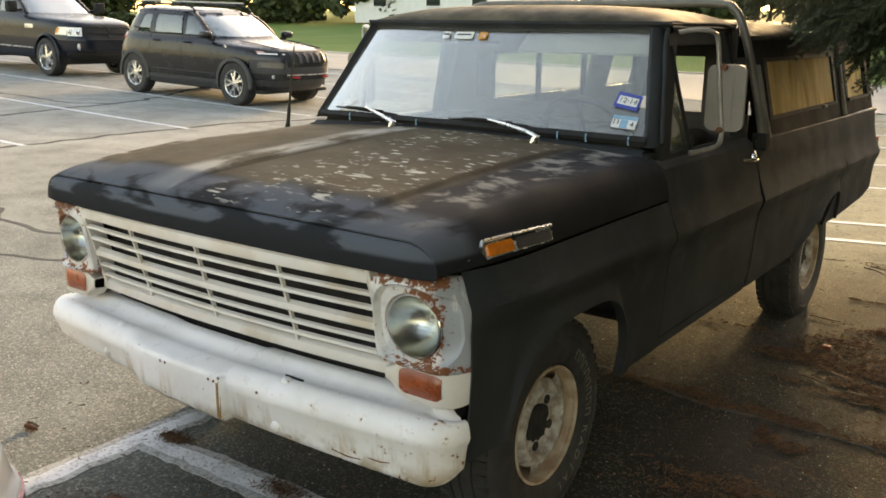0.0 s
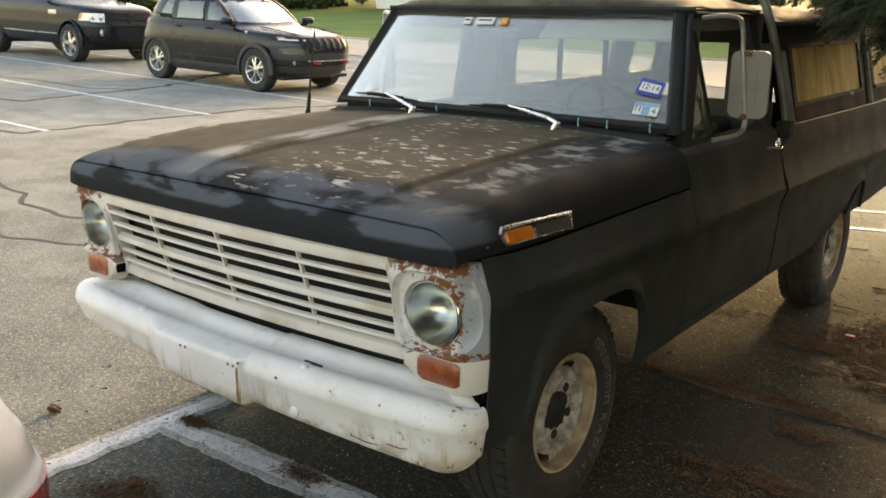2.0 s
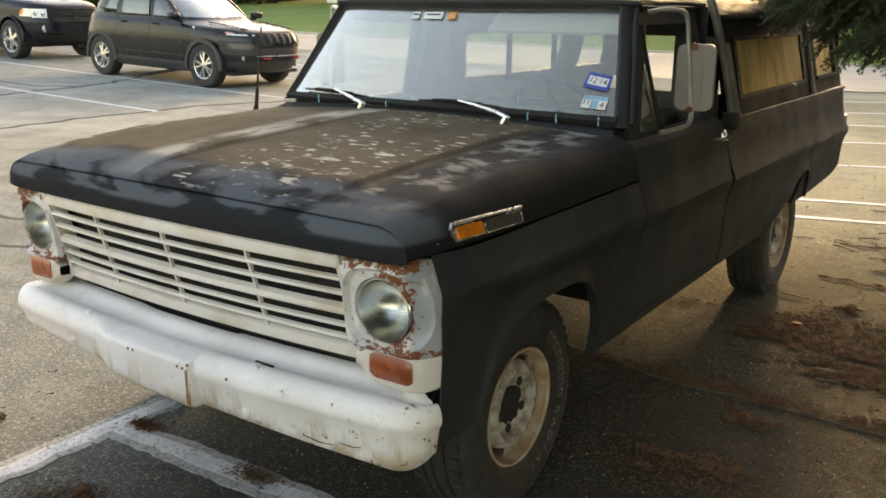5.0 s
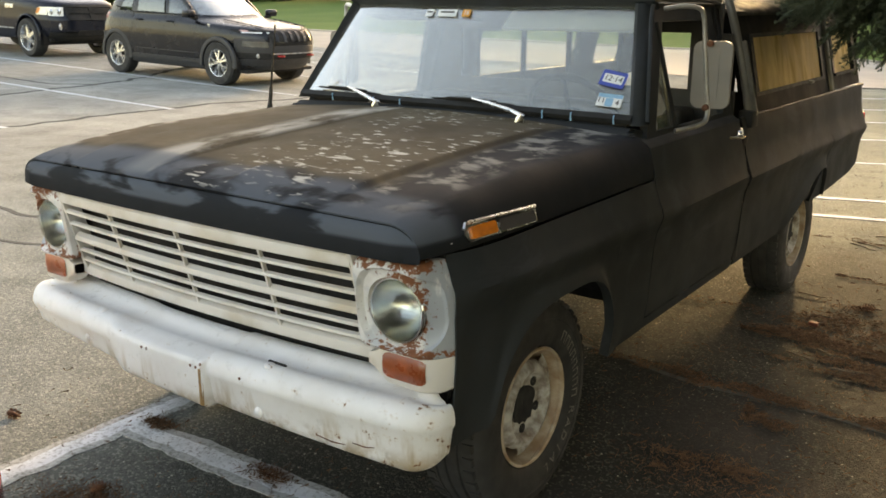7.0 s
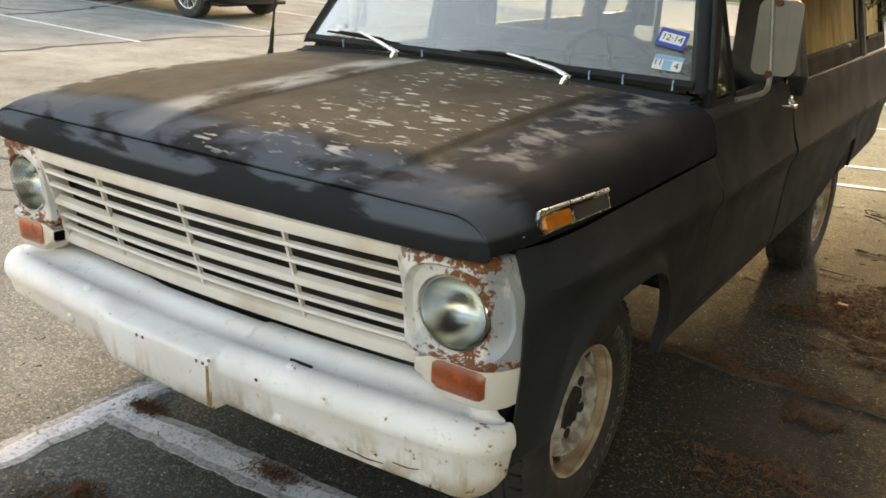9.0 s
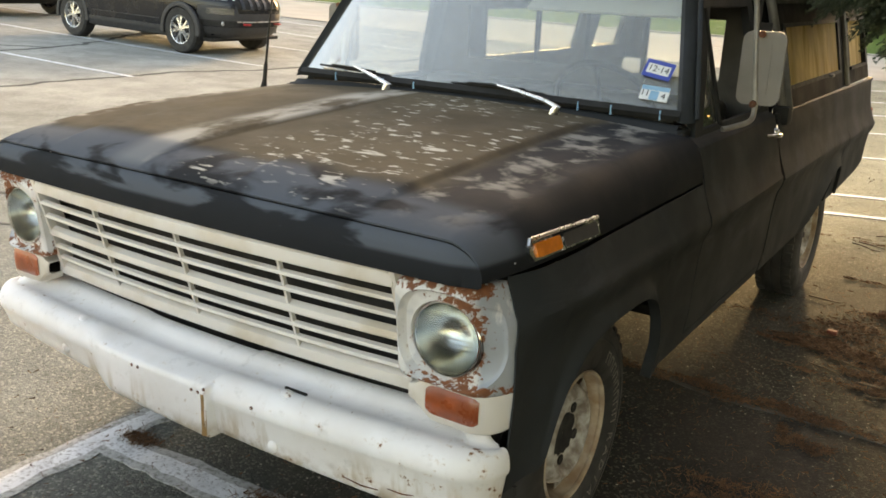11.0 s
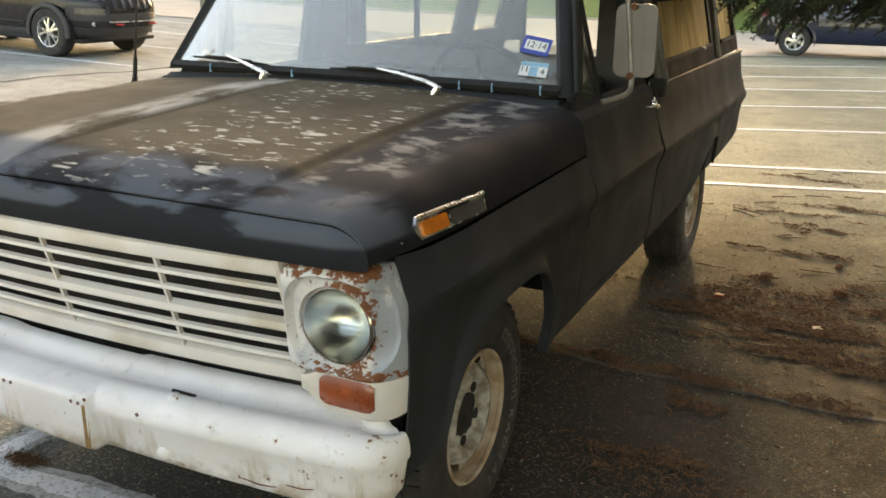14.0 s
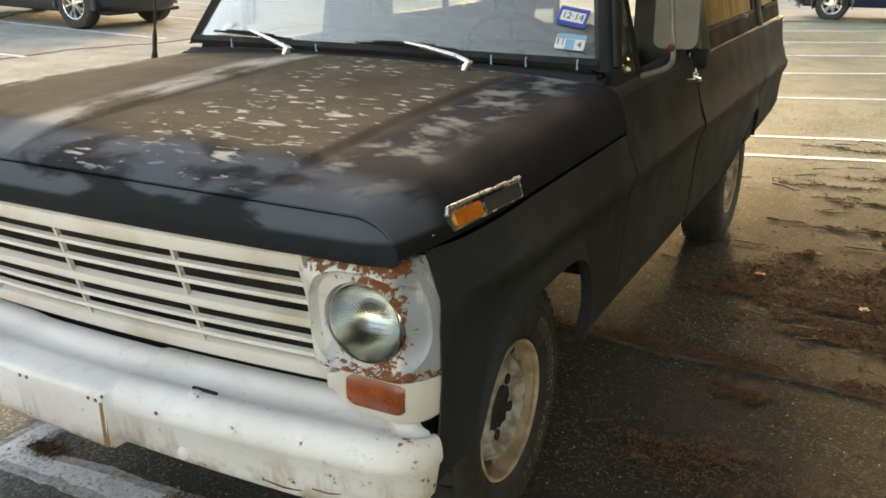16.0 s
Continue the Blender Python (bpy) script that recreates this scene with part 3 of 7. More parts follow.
def strip(points, width, lift, material, name, label, wobble=0.0, kind="structure"):
    """A painted or poured band along points on the ground."""
    bm = bmesh.new()
    pts = []
    for (ax, ay), (bx, by) in zip(points, points[1:]):
        n = max(2, int(math.hypot(bx - ax, by - ay) / 0.05))
        pts += [(ax + (bx - ax) * i / n, ay + (by - ay) * i / n) for i in range(n)]
    pts.append(points[-1])
    left, right = [], []
    for i, (x, y) in enumerate(pts):
        x1, y1 = pts[min(i + 1, len(pts) - 1)]
        x0, y0 = pts[max(i - 1, 0)]
        d = math.hypot(x1 - x0, y1 - y0) or 1
        nx, ny = -(y1 - y0) / d, (x1 - x0) / d
        wv = noise.noise((x * 3.1, y * 3.1, 1.7)) * wobble
        wl = width / 2 * (1 + (0.25 if wobble else 0.3) * noise.noise((x * 14, y * 14, 0.3)))
        wr = width / 2 * (1 + (0.25 if wobble else 0.3) * noise.noise((x * 14, y * 14, 7.3)))
        left.append((x + nx * (wv + wl), y + ny * (wv + wl)))
        right.append((x + nx * (wv - wr), y + ny * (wv - wr)))
    top = [[(x, y, ground_z(x, y) + lift) for x, y in side] for side in (left, right)]
    inner = [[tuple(p + (q - p) * (k + 0.08 * noise.noise((a[0] * 19, a[1] * 19, k))) for p, q in zip(a, b)) for a, b in zip(*top)] for k in (0.24, 0.76)]
    sheet(bm, [[(x, y, z - lift - 0.002) for x, y, z in top[0]], top[0], inner[0], inner[1], top[1], [(x, y, z - lift - 0.002) for x, y, z in top[1]]])
    band = part(name, bm, material, sharp=60)
    if material is LINE:
        band.data.materials.append(FRINGE)
        core = len(pts) - 1
        for f in band.data.polygons:
            f.material_index = 0 if f.index // core == 2 else 1
    return tagged(band, label, kind=kind)


PAINTED = "worn white painted parking line"
strip([(-0.74, -2.6), (-0.73, 4.3)], 0.15, 0.004, LINE, "parking_line", PAINTED)
strip([(-0.7, -0.485), (2.0, -0.4)], 0.15, 0.0045, LINE, "parking_line", PAINTED)
for y in (3.31, 5.8, 8.3, 10.72, 13.15, 15.6, 18.0):
    strip([(-8.5, y), (-24.0, y + 0.02)], 0.1, 0.005, LINE, "parking_line", PAINTED)
for (ax, ay), (bx, by) in (((0.63, 5.02), (1.98, 5.41)), ((0.48, 5.8), (1.98, 6.28)), ((0.44, 8.18), (1.98, 8.86)), ((0.23, 10.45), (1.98, 11.42)), ((-0.08, 12.76), (1.98, 13.81)), ((-0.39, 15.03), (1.98, 16.53)), ((-0.74, 17.63), (1.98, 19.41))):
    dx, dy = bx - ax, by - ay
    strip([(ax - dx * 0.8, ay - dy * 0.8), (bx + dx * 1.6, by + dy * 1.6)], 0.1, 0.005, LINE, "parking_line", PAINTED)
# tar over old cracks
SEAL = "dark tar-sealed crack in the asphalt"
strip([(-16, 2.6), (-11.5, 4.6), (-11.8, 6.2), (-12.1, 7.6), (-13.2, 9.4), (-14, 11)], 0.1, 0.003, TAR, "sealed_crack", SEAL, 0.1)
strip([(-11.5, 2.2), (-8.56, 3.04), (-8.62, 4.63), (-8.6, 6.57), (-8.18, 7.98), (-8.0, 10.2), (-7.6, 14)], 0.09, 0.003, TAR, "sealed_crack", SEAL, 0.1)
strip([(-18, 5.2), (-14.6, 6.25), (-12.5, 6.34), (-11.9, 6.9)], 0.07, 0.003, TAR, "sealed_crack", SEAL, 0.1)
strip([(-7.0, 1.6), (-5.28, 1.31), (-4.95, 1.14), (-4.26, 1.16), (-3.6, 1.3)], 0.045, 0.003, TAR, "sealed_crack", SEAL, 0.08)
strip([(-5.5, 0.2), (-3.93, 0.6), (-3.2, 0.9), (-2.6, 1.0)], 0.035, 0.003, TAR, "sealed_crack", SEAL, 0.08)
strip([(0.2, 1.36), (0.52, 1.31), (0.78, 1.25), (1.15, 1.24), (1.42, 1.21), (1.73, 1.22), (2.6, 1.27)], 0.03, 0.003, TAR, "sealed_crack", SEAL, 0.06)

# ---- the old pickup truck ----
# It points towards -y; +x is its driver's side; the front axle stands at y = 0.
truck = thing("pickup_truck", "matt black old pickup with white grille and rusty lamp surrounds", "pickup truck")

SIDE = [(0.40, 0.905), (0.44, 0.925), (0.55, 0.938), (0.74, 0.946), (0.83, 0.955), (0.872, 0.975), (0.9, 0.98), (0.925, 0.966), (1.0, 0.94), (1.06, 0.926), (1.13, 0.9)]


def side_x(y, z):
    """Half width of the body at a height; the waist line falls towards the tail."""
    shift = 0.018 * (y + 0.65) - 0.005
    zz = z + shift * ease(1.12, 0.95, z) * ease(0.45, 0.8, z)
    x = lerp_table(SIDE, zz)
    # the crease dies away towards the lamps
    soft = 0.72 * ease(-0.5, -0.64, y)
    if soft:
        x += soft * (0.22 * max(-0.14, min(0.14, 0.865 - z)) + sum(lerp_table(SIDE, zz + d) for d in (-0.15, -0.1, -0.05, 0, 0.05, 0.1)) / 6 - x)
    x -= 0.05 * max(0, (-0.3 - y) / 0.4) ** 2
    x -= 0.04 * max(0, (y - 4.15) / 0.22) ** 2
    return x


def side_panel(name, s, y0, y1, bottom, top, ny, nz, material, parent, label="", flare=None):
    """A skin panel of the side s (1 or -1) between two seams, with a bottom edge that may follow a wheel arch."""
    bm = bmesh.new()
    rows = []
    for i in range(ny + 1):
        y = y0 + (y1 - y0) * i / ny
        lo, hi = bottom(y), top(y)
        row = []
        for j in range(nz + 1):
            z = lo + (hi - lo) * j / nz
            x = side_x(y, z)
            if flare:
                x += flare(y, z)
            row.append((s * x, y, z))
        # a folded lip at the bottom
        row.insert(0, (s * (abs(row[0][0]) - 0.035), y, row[0][2] + 0.004))
        rows.append(row)
    sheet(bm, rows)
    thicken(bm, 0.004)
    return part(name, bm, material, parent, label, 30)


def front_arch(y):
    """The lower edge of the fender: a tall arch, steeper towards the door."""
    ahead = y < -0.02
    t = abs((y + 0.02) / (0.40 if ahead else 0.345))
    if t >= 1:
        return 0.46 if ahead else 0.42
    return 0.42 + 0.355 * ((1 - t ** 3.2) ** 0.42 if ahead else (1 - t ** 2.8) ** 0.45)


REAR_ARCH = [(1.6, 0.43), (2.44, 0.43), (2.5, 0.452), (2.56, 0.48), (2.63, 0.515), (2.75, 0.573), (2.88, 0.63), (2.98, 0.667), (3.06, 0.686), (3.14, 0.69), (3.2, 0.682), (3.245, 0.655), (3.262, 0.61), (3.27, 0.5), (3.6, 0.51), (4.0, 0.53), (4.37, 0.6)]


def rear_arch(y):
    """The bed's lower edge: it climbs slantwise over the wheel and drops steeply behind it."""
    return lerp_table(REAR_ARCH, y)


def arch_flare(yc, r, arch):
    def f(y, z):
        d = z - arch(y)
        near = max(0, 1 - abs((y - yc) / (r + 0.06)) ** 4)
        return 0.028 * near * math.exp(-(d / 0.042) ** 2)
    return f


HOOD_MID = [(-0.66, 1.099), (-0.64, 1.111), (-0.6, 1.124), (-0.55, 1.134), (-0.48, 1.142), (-0.4, 1.148), (-0.1, 1.166), (0.3, 1.186), (0.56, 1.196)]
HOOD_EDGE = [(-0.66, 1.09), (-0.63, 1.102), (-0.58, 1.111), (-0.47, 1.127), (-0.16, 1.152), (0.3, 1.158), (0.56, 1.16)]


def nose_y(x):
    return -0.70 - 0.025 * (1 - (x / 0.9) ** 2)


def hood_row(v):
    """A line across the hood at v, 0 at the nose and 1 at the windscreen."""
    pts = []
    for k in range(-140, 141):
        u = k / 140
        s, a = (1 if u >= 0 else -1), abs(u)
        if a <= 0.8:
            x = a / 0.8 * 0.835
        else:
            x = None
        rear = 0.585 + 0.062 * ease(0.72, 0.84, a)
        yy = -0.66 + (rear + 0.66) * v
        mid, edge = lerp_table(HOOD_MID, yy), lerp_table(HOOD_EDGE, yy)
        if x is not None:
            z = mid + (edge - mid) * (x / 0.835) ** 2
            fade = ease(0.0, 0.12, v) * ease(1.0, 0.8, v)
            z += fade * (0.012 * ease(0.15, 0.18, x) * (1 - ease(0.575, 0.6, x)))
        else:
            th = (a - 0.8) / 0.2 * math.pi / 2
            x = 0.835 + 0.095 * math.sin(th) ** 1.15
            z = 1.008 + (edge - 1.008) * math.cos(th) ** 0.9
        taper = 0.045 * max(0, (-0.25 - yy) / 0.42) ** 2 * min(1, x / 0.85) ** 2
        bow = (nose_y(x) + 0.66) * (1 - v) ** 3
        pts.append((s * (x - taper), yy + bow, z))
    return pts


bm = bmesh.new()
sheet(bm, [hood_row(min(1, (i / 30) ** 1.25)) for i in range(31)])
thicken(bm, 0.006)
part("hood", bm, HOOD, truck, "black hood with worn pale flakes in the paint", 50)

# the nose panel hangs below the hood's front edge
bm = bmesh.new()
top = hood_row(0)
rows = []
for d, back, fall in ((0.003, 0.001, 0.0), (0.012, -0.012, 0.1), (0.03, -0.02, 0.3), (0.07, -0.022, 0.8), (0.1, -0.014, 1.0), (0.105, 0.02, 1.02), (0.085, 0.06, 1.0)):
    row = []
    for x, y, z in top:
        a = abs(x)
        side = ease(0.8, 0.9, a)
        zz = max(z - 0.005 - d, 0.994 + 0.006 * (0.105 - d) / 0.105)
        row.append((x * (1 - 0.01 * fall * side), y + back * (1 - 0.9 * side), zz))
    rows.append(row)
sheet(bm, rows)
thicken(bm, 0.004)
part("nose_panel", bm, HOOD, truck, "black nose panel with blue-grey primer patches", 50)

# chips knocked out of the paint at the hood's corner
for cx, cy, cz, size in ((0.845, -0.612, 1.0955, 0.011), (0.9, -0.585, 1.03, 0.006)):
    chip = plate(bmesh.new(), [(size * math.cos(a) * (1 if k % 2 else 0.7), size * math.sin(a)) for k, a in enumerate(2 * math.pi * k / 9 for k in range(9))], 0.003, pose(cx, cy, cz, 18, 22, 30))
    part("paint_chip", chip, STICK_WHITE, truck, smooth=False)

for s in (1, -1):
    top_line = lambda y: 1.003
    fender = side_panel("fender", s, -0.605, 0.645, front_arch, top_line, 60, 22, BLACK, truck, flare=arch_flare(-0.02, 0.4, front_arch))
    # fender's inner lip down to the bumper
    bm = bmesh.new()
    sheet(bm, [[(s * 0.9, -0.6, 1.0), (s * 0.92, -0.6, 0.7), (s * 0.86, -0.56, 0.5)], [(s * 0.6, -0.52, 1.0), (s * 0.6, -0.5, 0.7), (s * 0.6, -0.45, 0.45)]])
    thicken(bm, 0.01)
    part("splash_shield", bm, DARK, truck)
    bm = bmesh.new()
    arc = [(-0.42, 0.5), (-0.38, 0.68), (-0.2, 0.79), (0.1, 0.79), (0.3, 0.72)]
    sheet(bm, [[(s * 0.9, y, z + 0.02) for y, z in arc], [(s * 0.6, y, z + 0.03) for y, z in arc], [(s * 0.55, y, 0.55) for y, z in arc]])
    thicken(bm, 0.006)
    part("wheel_housing", bm, DARK, truck)

    door = side_panel("door", s, 0.652, 1.652, lambda y: 0.475, lambda y: 1.115, 34, 26, BLACK, truck)
    rocker = side_panel("rocker_panel", s, 0.4, 1.652, lambda y: 0.425, lambda y: 0.47, 20, 4, BLACK, truck)

    def green(y, z, out=0.0):
        return (s * (0.872 - 0.25 * (z - 1.12) + out), y, z)

    # shoulder between the door skin and the window
    bm = bmesh.new()
    sheet(bm, [[(s * side_x(y, 1.115), y, 1.115), green(y, 1.13, 0.02), green(y, 1.14, -0.01), green(y, 1.13, -0.06)] for y in (0.655, 0.9, 1.2, 1.5, 1.652)])
    thicken(bm, 0.004)
    part("window_sill", bm, BLACK, door)
    bm = bmesh.new()
    outer = [(0.70, 1.12), (0.985, 1.605), (1.6, 1.605), (1.652, 1.12)]
    inner = [(0.80, 1.155), (1.04, 1.555), (1.53, 1.555), (1.56, 1.155)] if s > 0 else [(0.745, 1.15), (1.01, 1.57), (1.54, 1.565), (1.58, 1.155)]
    vo = [bm.verts.new(green(*p)) for p in outer]
    vi = [bm.verts.new(green(*p)) for p in inner]
    for i in range(4):
        bm.faces.new((vo[i], vo[(i + 1) % 4], vi[(i + 1) % 4], vi[i]))
    thicken(bm, 0.03)
    part("window_frame", bm, BLACK, door, sharp=20)
    part("vent_post", tube(bmesh.new(), [green(0.995, 1.15), green(0.972, 1.55)], 0.009), TRIM, door)
    bm = bmesh.new()
    sheet(bm, [[green(0.82, 1.16, -0.012), green(0.99, 1.16, -0.012)], [green(0.945, 1.44, -0.012), green(0.978, 1.44, -0.012)]])
    thicken(bm, 0.003)
    v = part("vent_window", bm, VENT_PANE if s > 0 else SIDE_PANE, door)
    v.visible_shadow = False
    if s < 0:
        bm = bmesh.new()
        sheet(bm, [[green(1.0, 1.16, -0.014), green(1.55, 1.16, -0.014)], [green(0.98, 1.55, -0.014), green(1.53, 1.55, -0.014)]])
        thicken(bm, 0.003)
        part("window_glass", bm, SIDE_PANE, door).visible_shadow = False
    # handle: a bowed chrome pull on two feet, and its lock button
    hx = side_x(1.6, 1.053)
    bm = tube(bmesh.new(), smooth_path([(s * (hx - 0.003), 1.49, 1.055), (s * (hx + 0.03), 1.515, 1.057), (s * (hx + 0.034), 1.57, 1.056), (s * (hx + 0.018), 1.612, 1.054)], 5), 0.0085)
    lathe(bm, [(0.001, 0.012), (0.014, 0.012), (0.018, 0.004), (0.019, -0.012)], 16, Matrix.Translation((s * hx, 1.625, 1.056)) @ pose(0, 0, 0, 0, 0, 0 if s > 0 else 180))
    part("door_handle", bm, CHROME, door, "chrome pull handle")
    # door window crank side card
    part("door_card", boxed((s * 0.80 - 0.012, 0.72, 0.6), (s * 0.80 + 0.012, 1.64, 1.12), 0.004), CLOTH, door)

    # cab corner behind the door
    bm = bmesh.new()
    sheet(bm, [[green(y, z) for z in (1.12, 1.25, 1.4, 1.52, 1.6)] for y in (1.652, 1.69)] + [[(s * (abs(green(0, z)[0]) - 0.02), 1.715, z) for z in (1.12, 1.25, 1.4, 1.52, 1.6)], [(s * (abs(green(0, z)[0]) - 0.09), 1.725, z) for z in (1.12, 1.25, 1.4, 1.52, 1.6)]])
    thicken(bm, 0.01)
    part("cab_corner", bm, BLACK, truck)
    bm = bmesh.new()
    sheet(bm, [[(s * side_x(1.66, z) - s * 0.006, y, z) for z in (0.43, 0.6, 0.8, 0.9, 1.0, 1.12)] for y in (1.654, 1.676)])
    thicken(bm, 0.008)
    part("cab_rear_edge", bm, BLACK, truck)

    # windscreen pillar
    bm = bmesh.new()
    rows = []
    for k in range(7):
        t = k / 6
        y, z = 0.69 + 0.285 * t, 1.19 + 0.43 * t
        x = 0.868 - (0.13 if s > 0 else 0.105) * t
        w = 1.0 if s > 0 else 0.2
        rows.append([(s * (x - 0.052 * w), y - 0.03, z), (s * (x - 0.036 * w), y - 0.04 * w, z), (s * (x - 0.015 * w), y - 0.03 * w, z), (s * x, y, z), (s * (x - 0.005), y + 0.035, z), (s * (x - 0.05), y + 0.03, z)])
    sheet(bm, rows, True)
    part("windscreen_pillar", bm, BLACK, truck, sharp=50)
    # rusty drip moulding along the pillar
    part("drip_moulding", tube(bmesh.new(), smooth_path([(s * 0.872, 0.695, 1.2), (s * 0.81, 0.83, 1.41), (s * 0.752, 0.97, 1.618), (s * 0.762, 1.15, 1.632), (s * 0.765, 1.5, 1.632), (s * 0.76, 1.69, 1.62)], 6), 0.009), BLACK, truck)

    # cargo bed side
    bedside = side_panel("bed_side", s, 1.69, 4.37, rear_arch, lambda y: 1.118 - 0.008 * (y - 1.7), 150, 26, BLACK, truck, flare=arch_flare(2.9, 0.4, rear_arch))
    # the lower corner behind the wheel reaches forward under the arch
    bm = bmesh.new()
    sheet(bm, [[(s * (side_x(y, z) - 0.002), y, z) for z in (0.5, 0.5 + (top - 0.5) * 0.5, top)] for y, top in ((3.03, 0.512), (3.1, 0.57), (3.16, 0.615), (3.22, 0.66), (3.268, 0.71))])
    thicken(bm, 0.02)
    part("arch_corner", bm, BLACK, bedside)
    bm = tube(bmesh.new(), [(s * 0.896, y, 1.112 - 0.008 * (y - 1.7)) for y in (1.69, 2.5, 3.4, 4.0, 4.3)] + [(s * 0.865, 4.37, 1.085)], 0.011, 10)
    part("bed_rail", bm, BLACK, bedside)
    bm = bmesh.new()
    arc = [(2.42, 0.5), (2.5, 0.72), (2.65, 0.82), (2.98, 0.84)]
    sheet(bm, [[(s * 0.93, y, z) for y, z in arc], [(s * 0.6, y, z) for y, z in arc]])
    thicken(bm, 0.006)
    part("rear_wheel_housing", bm, DARK, truck)
    # tail lamp at the rear corner
    part("tail_lamp", boxed((s * 0.9 - 0.04, 4.34, 0.72), (s * 0.9 + 0.03, 4.385, 0.9), 0.012), TAIL_RED, truck, "small red tail lamp")

    # marker lamp on the hood side, chrome cased
    front, rear = Vector((s * 0.89, -0.54, 1.039)), Vector((s * 0.91, -0.205, 1.033))
    up = Vector((-s * 0.42, 0, 1))
    m = frame_of((front + rear) / 2, (rear - front) * s, up)
    lamp = part("marker_lamp", plate(bmesh.new(), [(-0.172 * s, -0.004), (-0.156 * s, -0.026), (0.16 * s, -0.024), (0.168 * s, 0.023), (-0.16 * s, 0.026)], 0.036, m @ pose(0, 0, -0.01)), BRIGHT, truck, "chrome cased side marker lamp", 20)
    part("chrome_edge", tube(bmesh.new(), [m @ Vector((-0.168 * s, 0.01, 0.026)), m @ Vector((-0.159 * s, 0.024, 0.027)), m @ Vector((0, 0.023, 0.027)), m @ Vector((0.167 * s, 0.021, 0.026))], 0.005, 8), POLISHED, lamp, "polished chrome edge")
    part("amber_lens", plate(bmesh.new(), rounded(0.112, 0.033, 0.008), 0.008, m @ pose(-0.09 * s, -0.004, 0.023)), AMBER, lamp, "orange lens")
    part("grey_reflector", plate(bmesh.new(), rounded(0.17, 0.033, 0.006), 0.005, m @ pose(0.07 * s, -0.005, 0.022)), CLADDING, lamp, "dull grey textured insert")

# panel behind the front seats, floor, firewall, frame rails and axles
for name, lo, hi, mat in (("cab_floor", (-0.88, 0.66, 0.5), (0.88, 1.68, 0.54), DARK), ("firewall", (-0.86, 0.6, 0.6), (0.86, 0.64, 1.16), DARK),
                          ("bed_floor", (-0.88, 1.72, 0.62), (0.88, 4.34, 0.66), DARK), ("bed_front", (-0.88, 1.735, 0.5), (0.88, 1.76, 1.1), BLACK),
                          ("frame_rail", (0.34, -0.6, 0.45), (0.42, 4.2, 0.55), DARK),
                          ("frame_rail", (-0.42, -0.6, 0.45), (-0.34, 4.2, 0.55), DARK), ("engine", (-0.3, -0.35, 0.45), (0.3, 0.5, 0.98), DARK),
                          # fillers are added blocks that stop light leaking between cab and bed
                          ("cab_gap_filler", (0.6, 1.658, 0.46), (0.932, 1.735, 1.05), DARK), ("cab_gap_filler", (-0.932, 1.658, 0.46), (-0.6, 1.735, 1.05), DARK),
                          ("radiator", (-0.62, -0.56, 0.5), (0.62, -0.5, 0.98), DARK)):
    part(name, boxed(lo, hi, 0.008), mat, truck)
for y in (0.0, 2.84):
    part("axle", tube(bmesh.new(), [(-0.72, y, 0.36), (0.72, y, 0.36)], 0.05), DARK, truck)

# corners beside the cowl, under the pillars
for s in (1, -1):
    part("cowl_corner", boxed((min(s * 0.76, s * 0.845), 0.6, 1.05), (max(s * 0.76, s * 0.845), 0.74, 1.168), 0.012, seg=3), BLACK, truck)

# cowl below the windscreen
bm = bmesh.new()
rows = []
for k in range(-12, 13):
    x = k / 12 * 0.83
    e = (x / 0.83) ** 2
    rows.append([(x, 0.575, 1.185 - 0.035 * e), (x, 0.59, 1.19 - 0.035 * e), (x, 0.64 - 0.02 * (1 - e), 1.2 - 0.02 * e), (x, 0.68, 1.197 - 0.02 * e), (x, 0.69, 1.15)])
sheet(bm, rows)
thicken(bm, 0.004)
cowl = part("cowl", bm, BLACK, truck)
bm = bmesh.new()
rows = []
for k in range(-16, 17):
    x = k / 16 * 0.825
    b = 0.03 * (1 - (x / 0.825) ** 2)
    rows.append([(x, 0.655 - b, 1.195 + 0.2 * b), (x, 0.648 - b, 1.21 + 0.2 * b), (x, 0.662 - b, 1.228 + 0.2 * b), (x, 0.685 - b, 1.222 + 0.2 * b), (x, 0.685 - b, 1.195 + 0.2 * b)])
sheet(bm, rows, True)
part("windscreen_seal", bm, TRIM, truck, "black rubber windscreen seal")


def screen(x, t, out=0.0):
    """A point of the windscreen; t runs from its bottom to its top."""
    b = 0.03 * (1 - (x / 0.82) ** 2)
    return Vector((x * (1 - (0.12 if x > 0 else 0.09) * t), 0.675 - b + 0.018 * (abs(x) / 0.84) ** 8 + 0.283 * t - out * 0.82, 1.215 + 0.4 * t + out * 0.57))


bm = bmesh.new()
sheet(bm, [[screen(k / 16 * 0.835, j / 6) for k in range(-16, 17)] for j in range(7)])
thicken(bm, 0.005)
pane = part("windscreen", bm, PANE, truck, "dusty windscreen glass")
pane.visible_shadow = False
# pieces of blue tape along the seal
for x in (-0.37, -0.22, 0.47, 0.59, 0.76, -0.62):
    part("tape_strip", boxed((x - 0.0022, 0.617 + 0.03 * (x / 0.8) ** 2, 1.192), (x + 0.0022, 0.625 + 0.03 * (x / 0.8) ** 2, 1.224)), STICK_SKY, cowl, "pale blue tape")


def screen_pose(x, t, out=0.006, turn=0):
    o = screen(x, t, out)
    r = screen(x + 0.02, t, out) - screen(x - 0.02, t, out)
    u = screen(x, t + 0.02, out) - screen(x, t - 0.02, out)
    return frame_of(o, r, u) @ pose(0, 0, 0, 0, 0, turn)


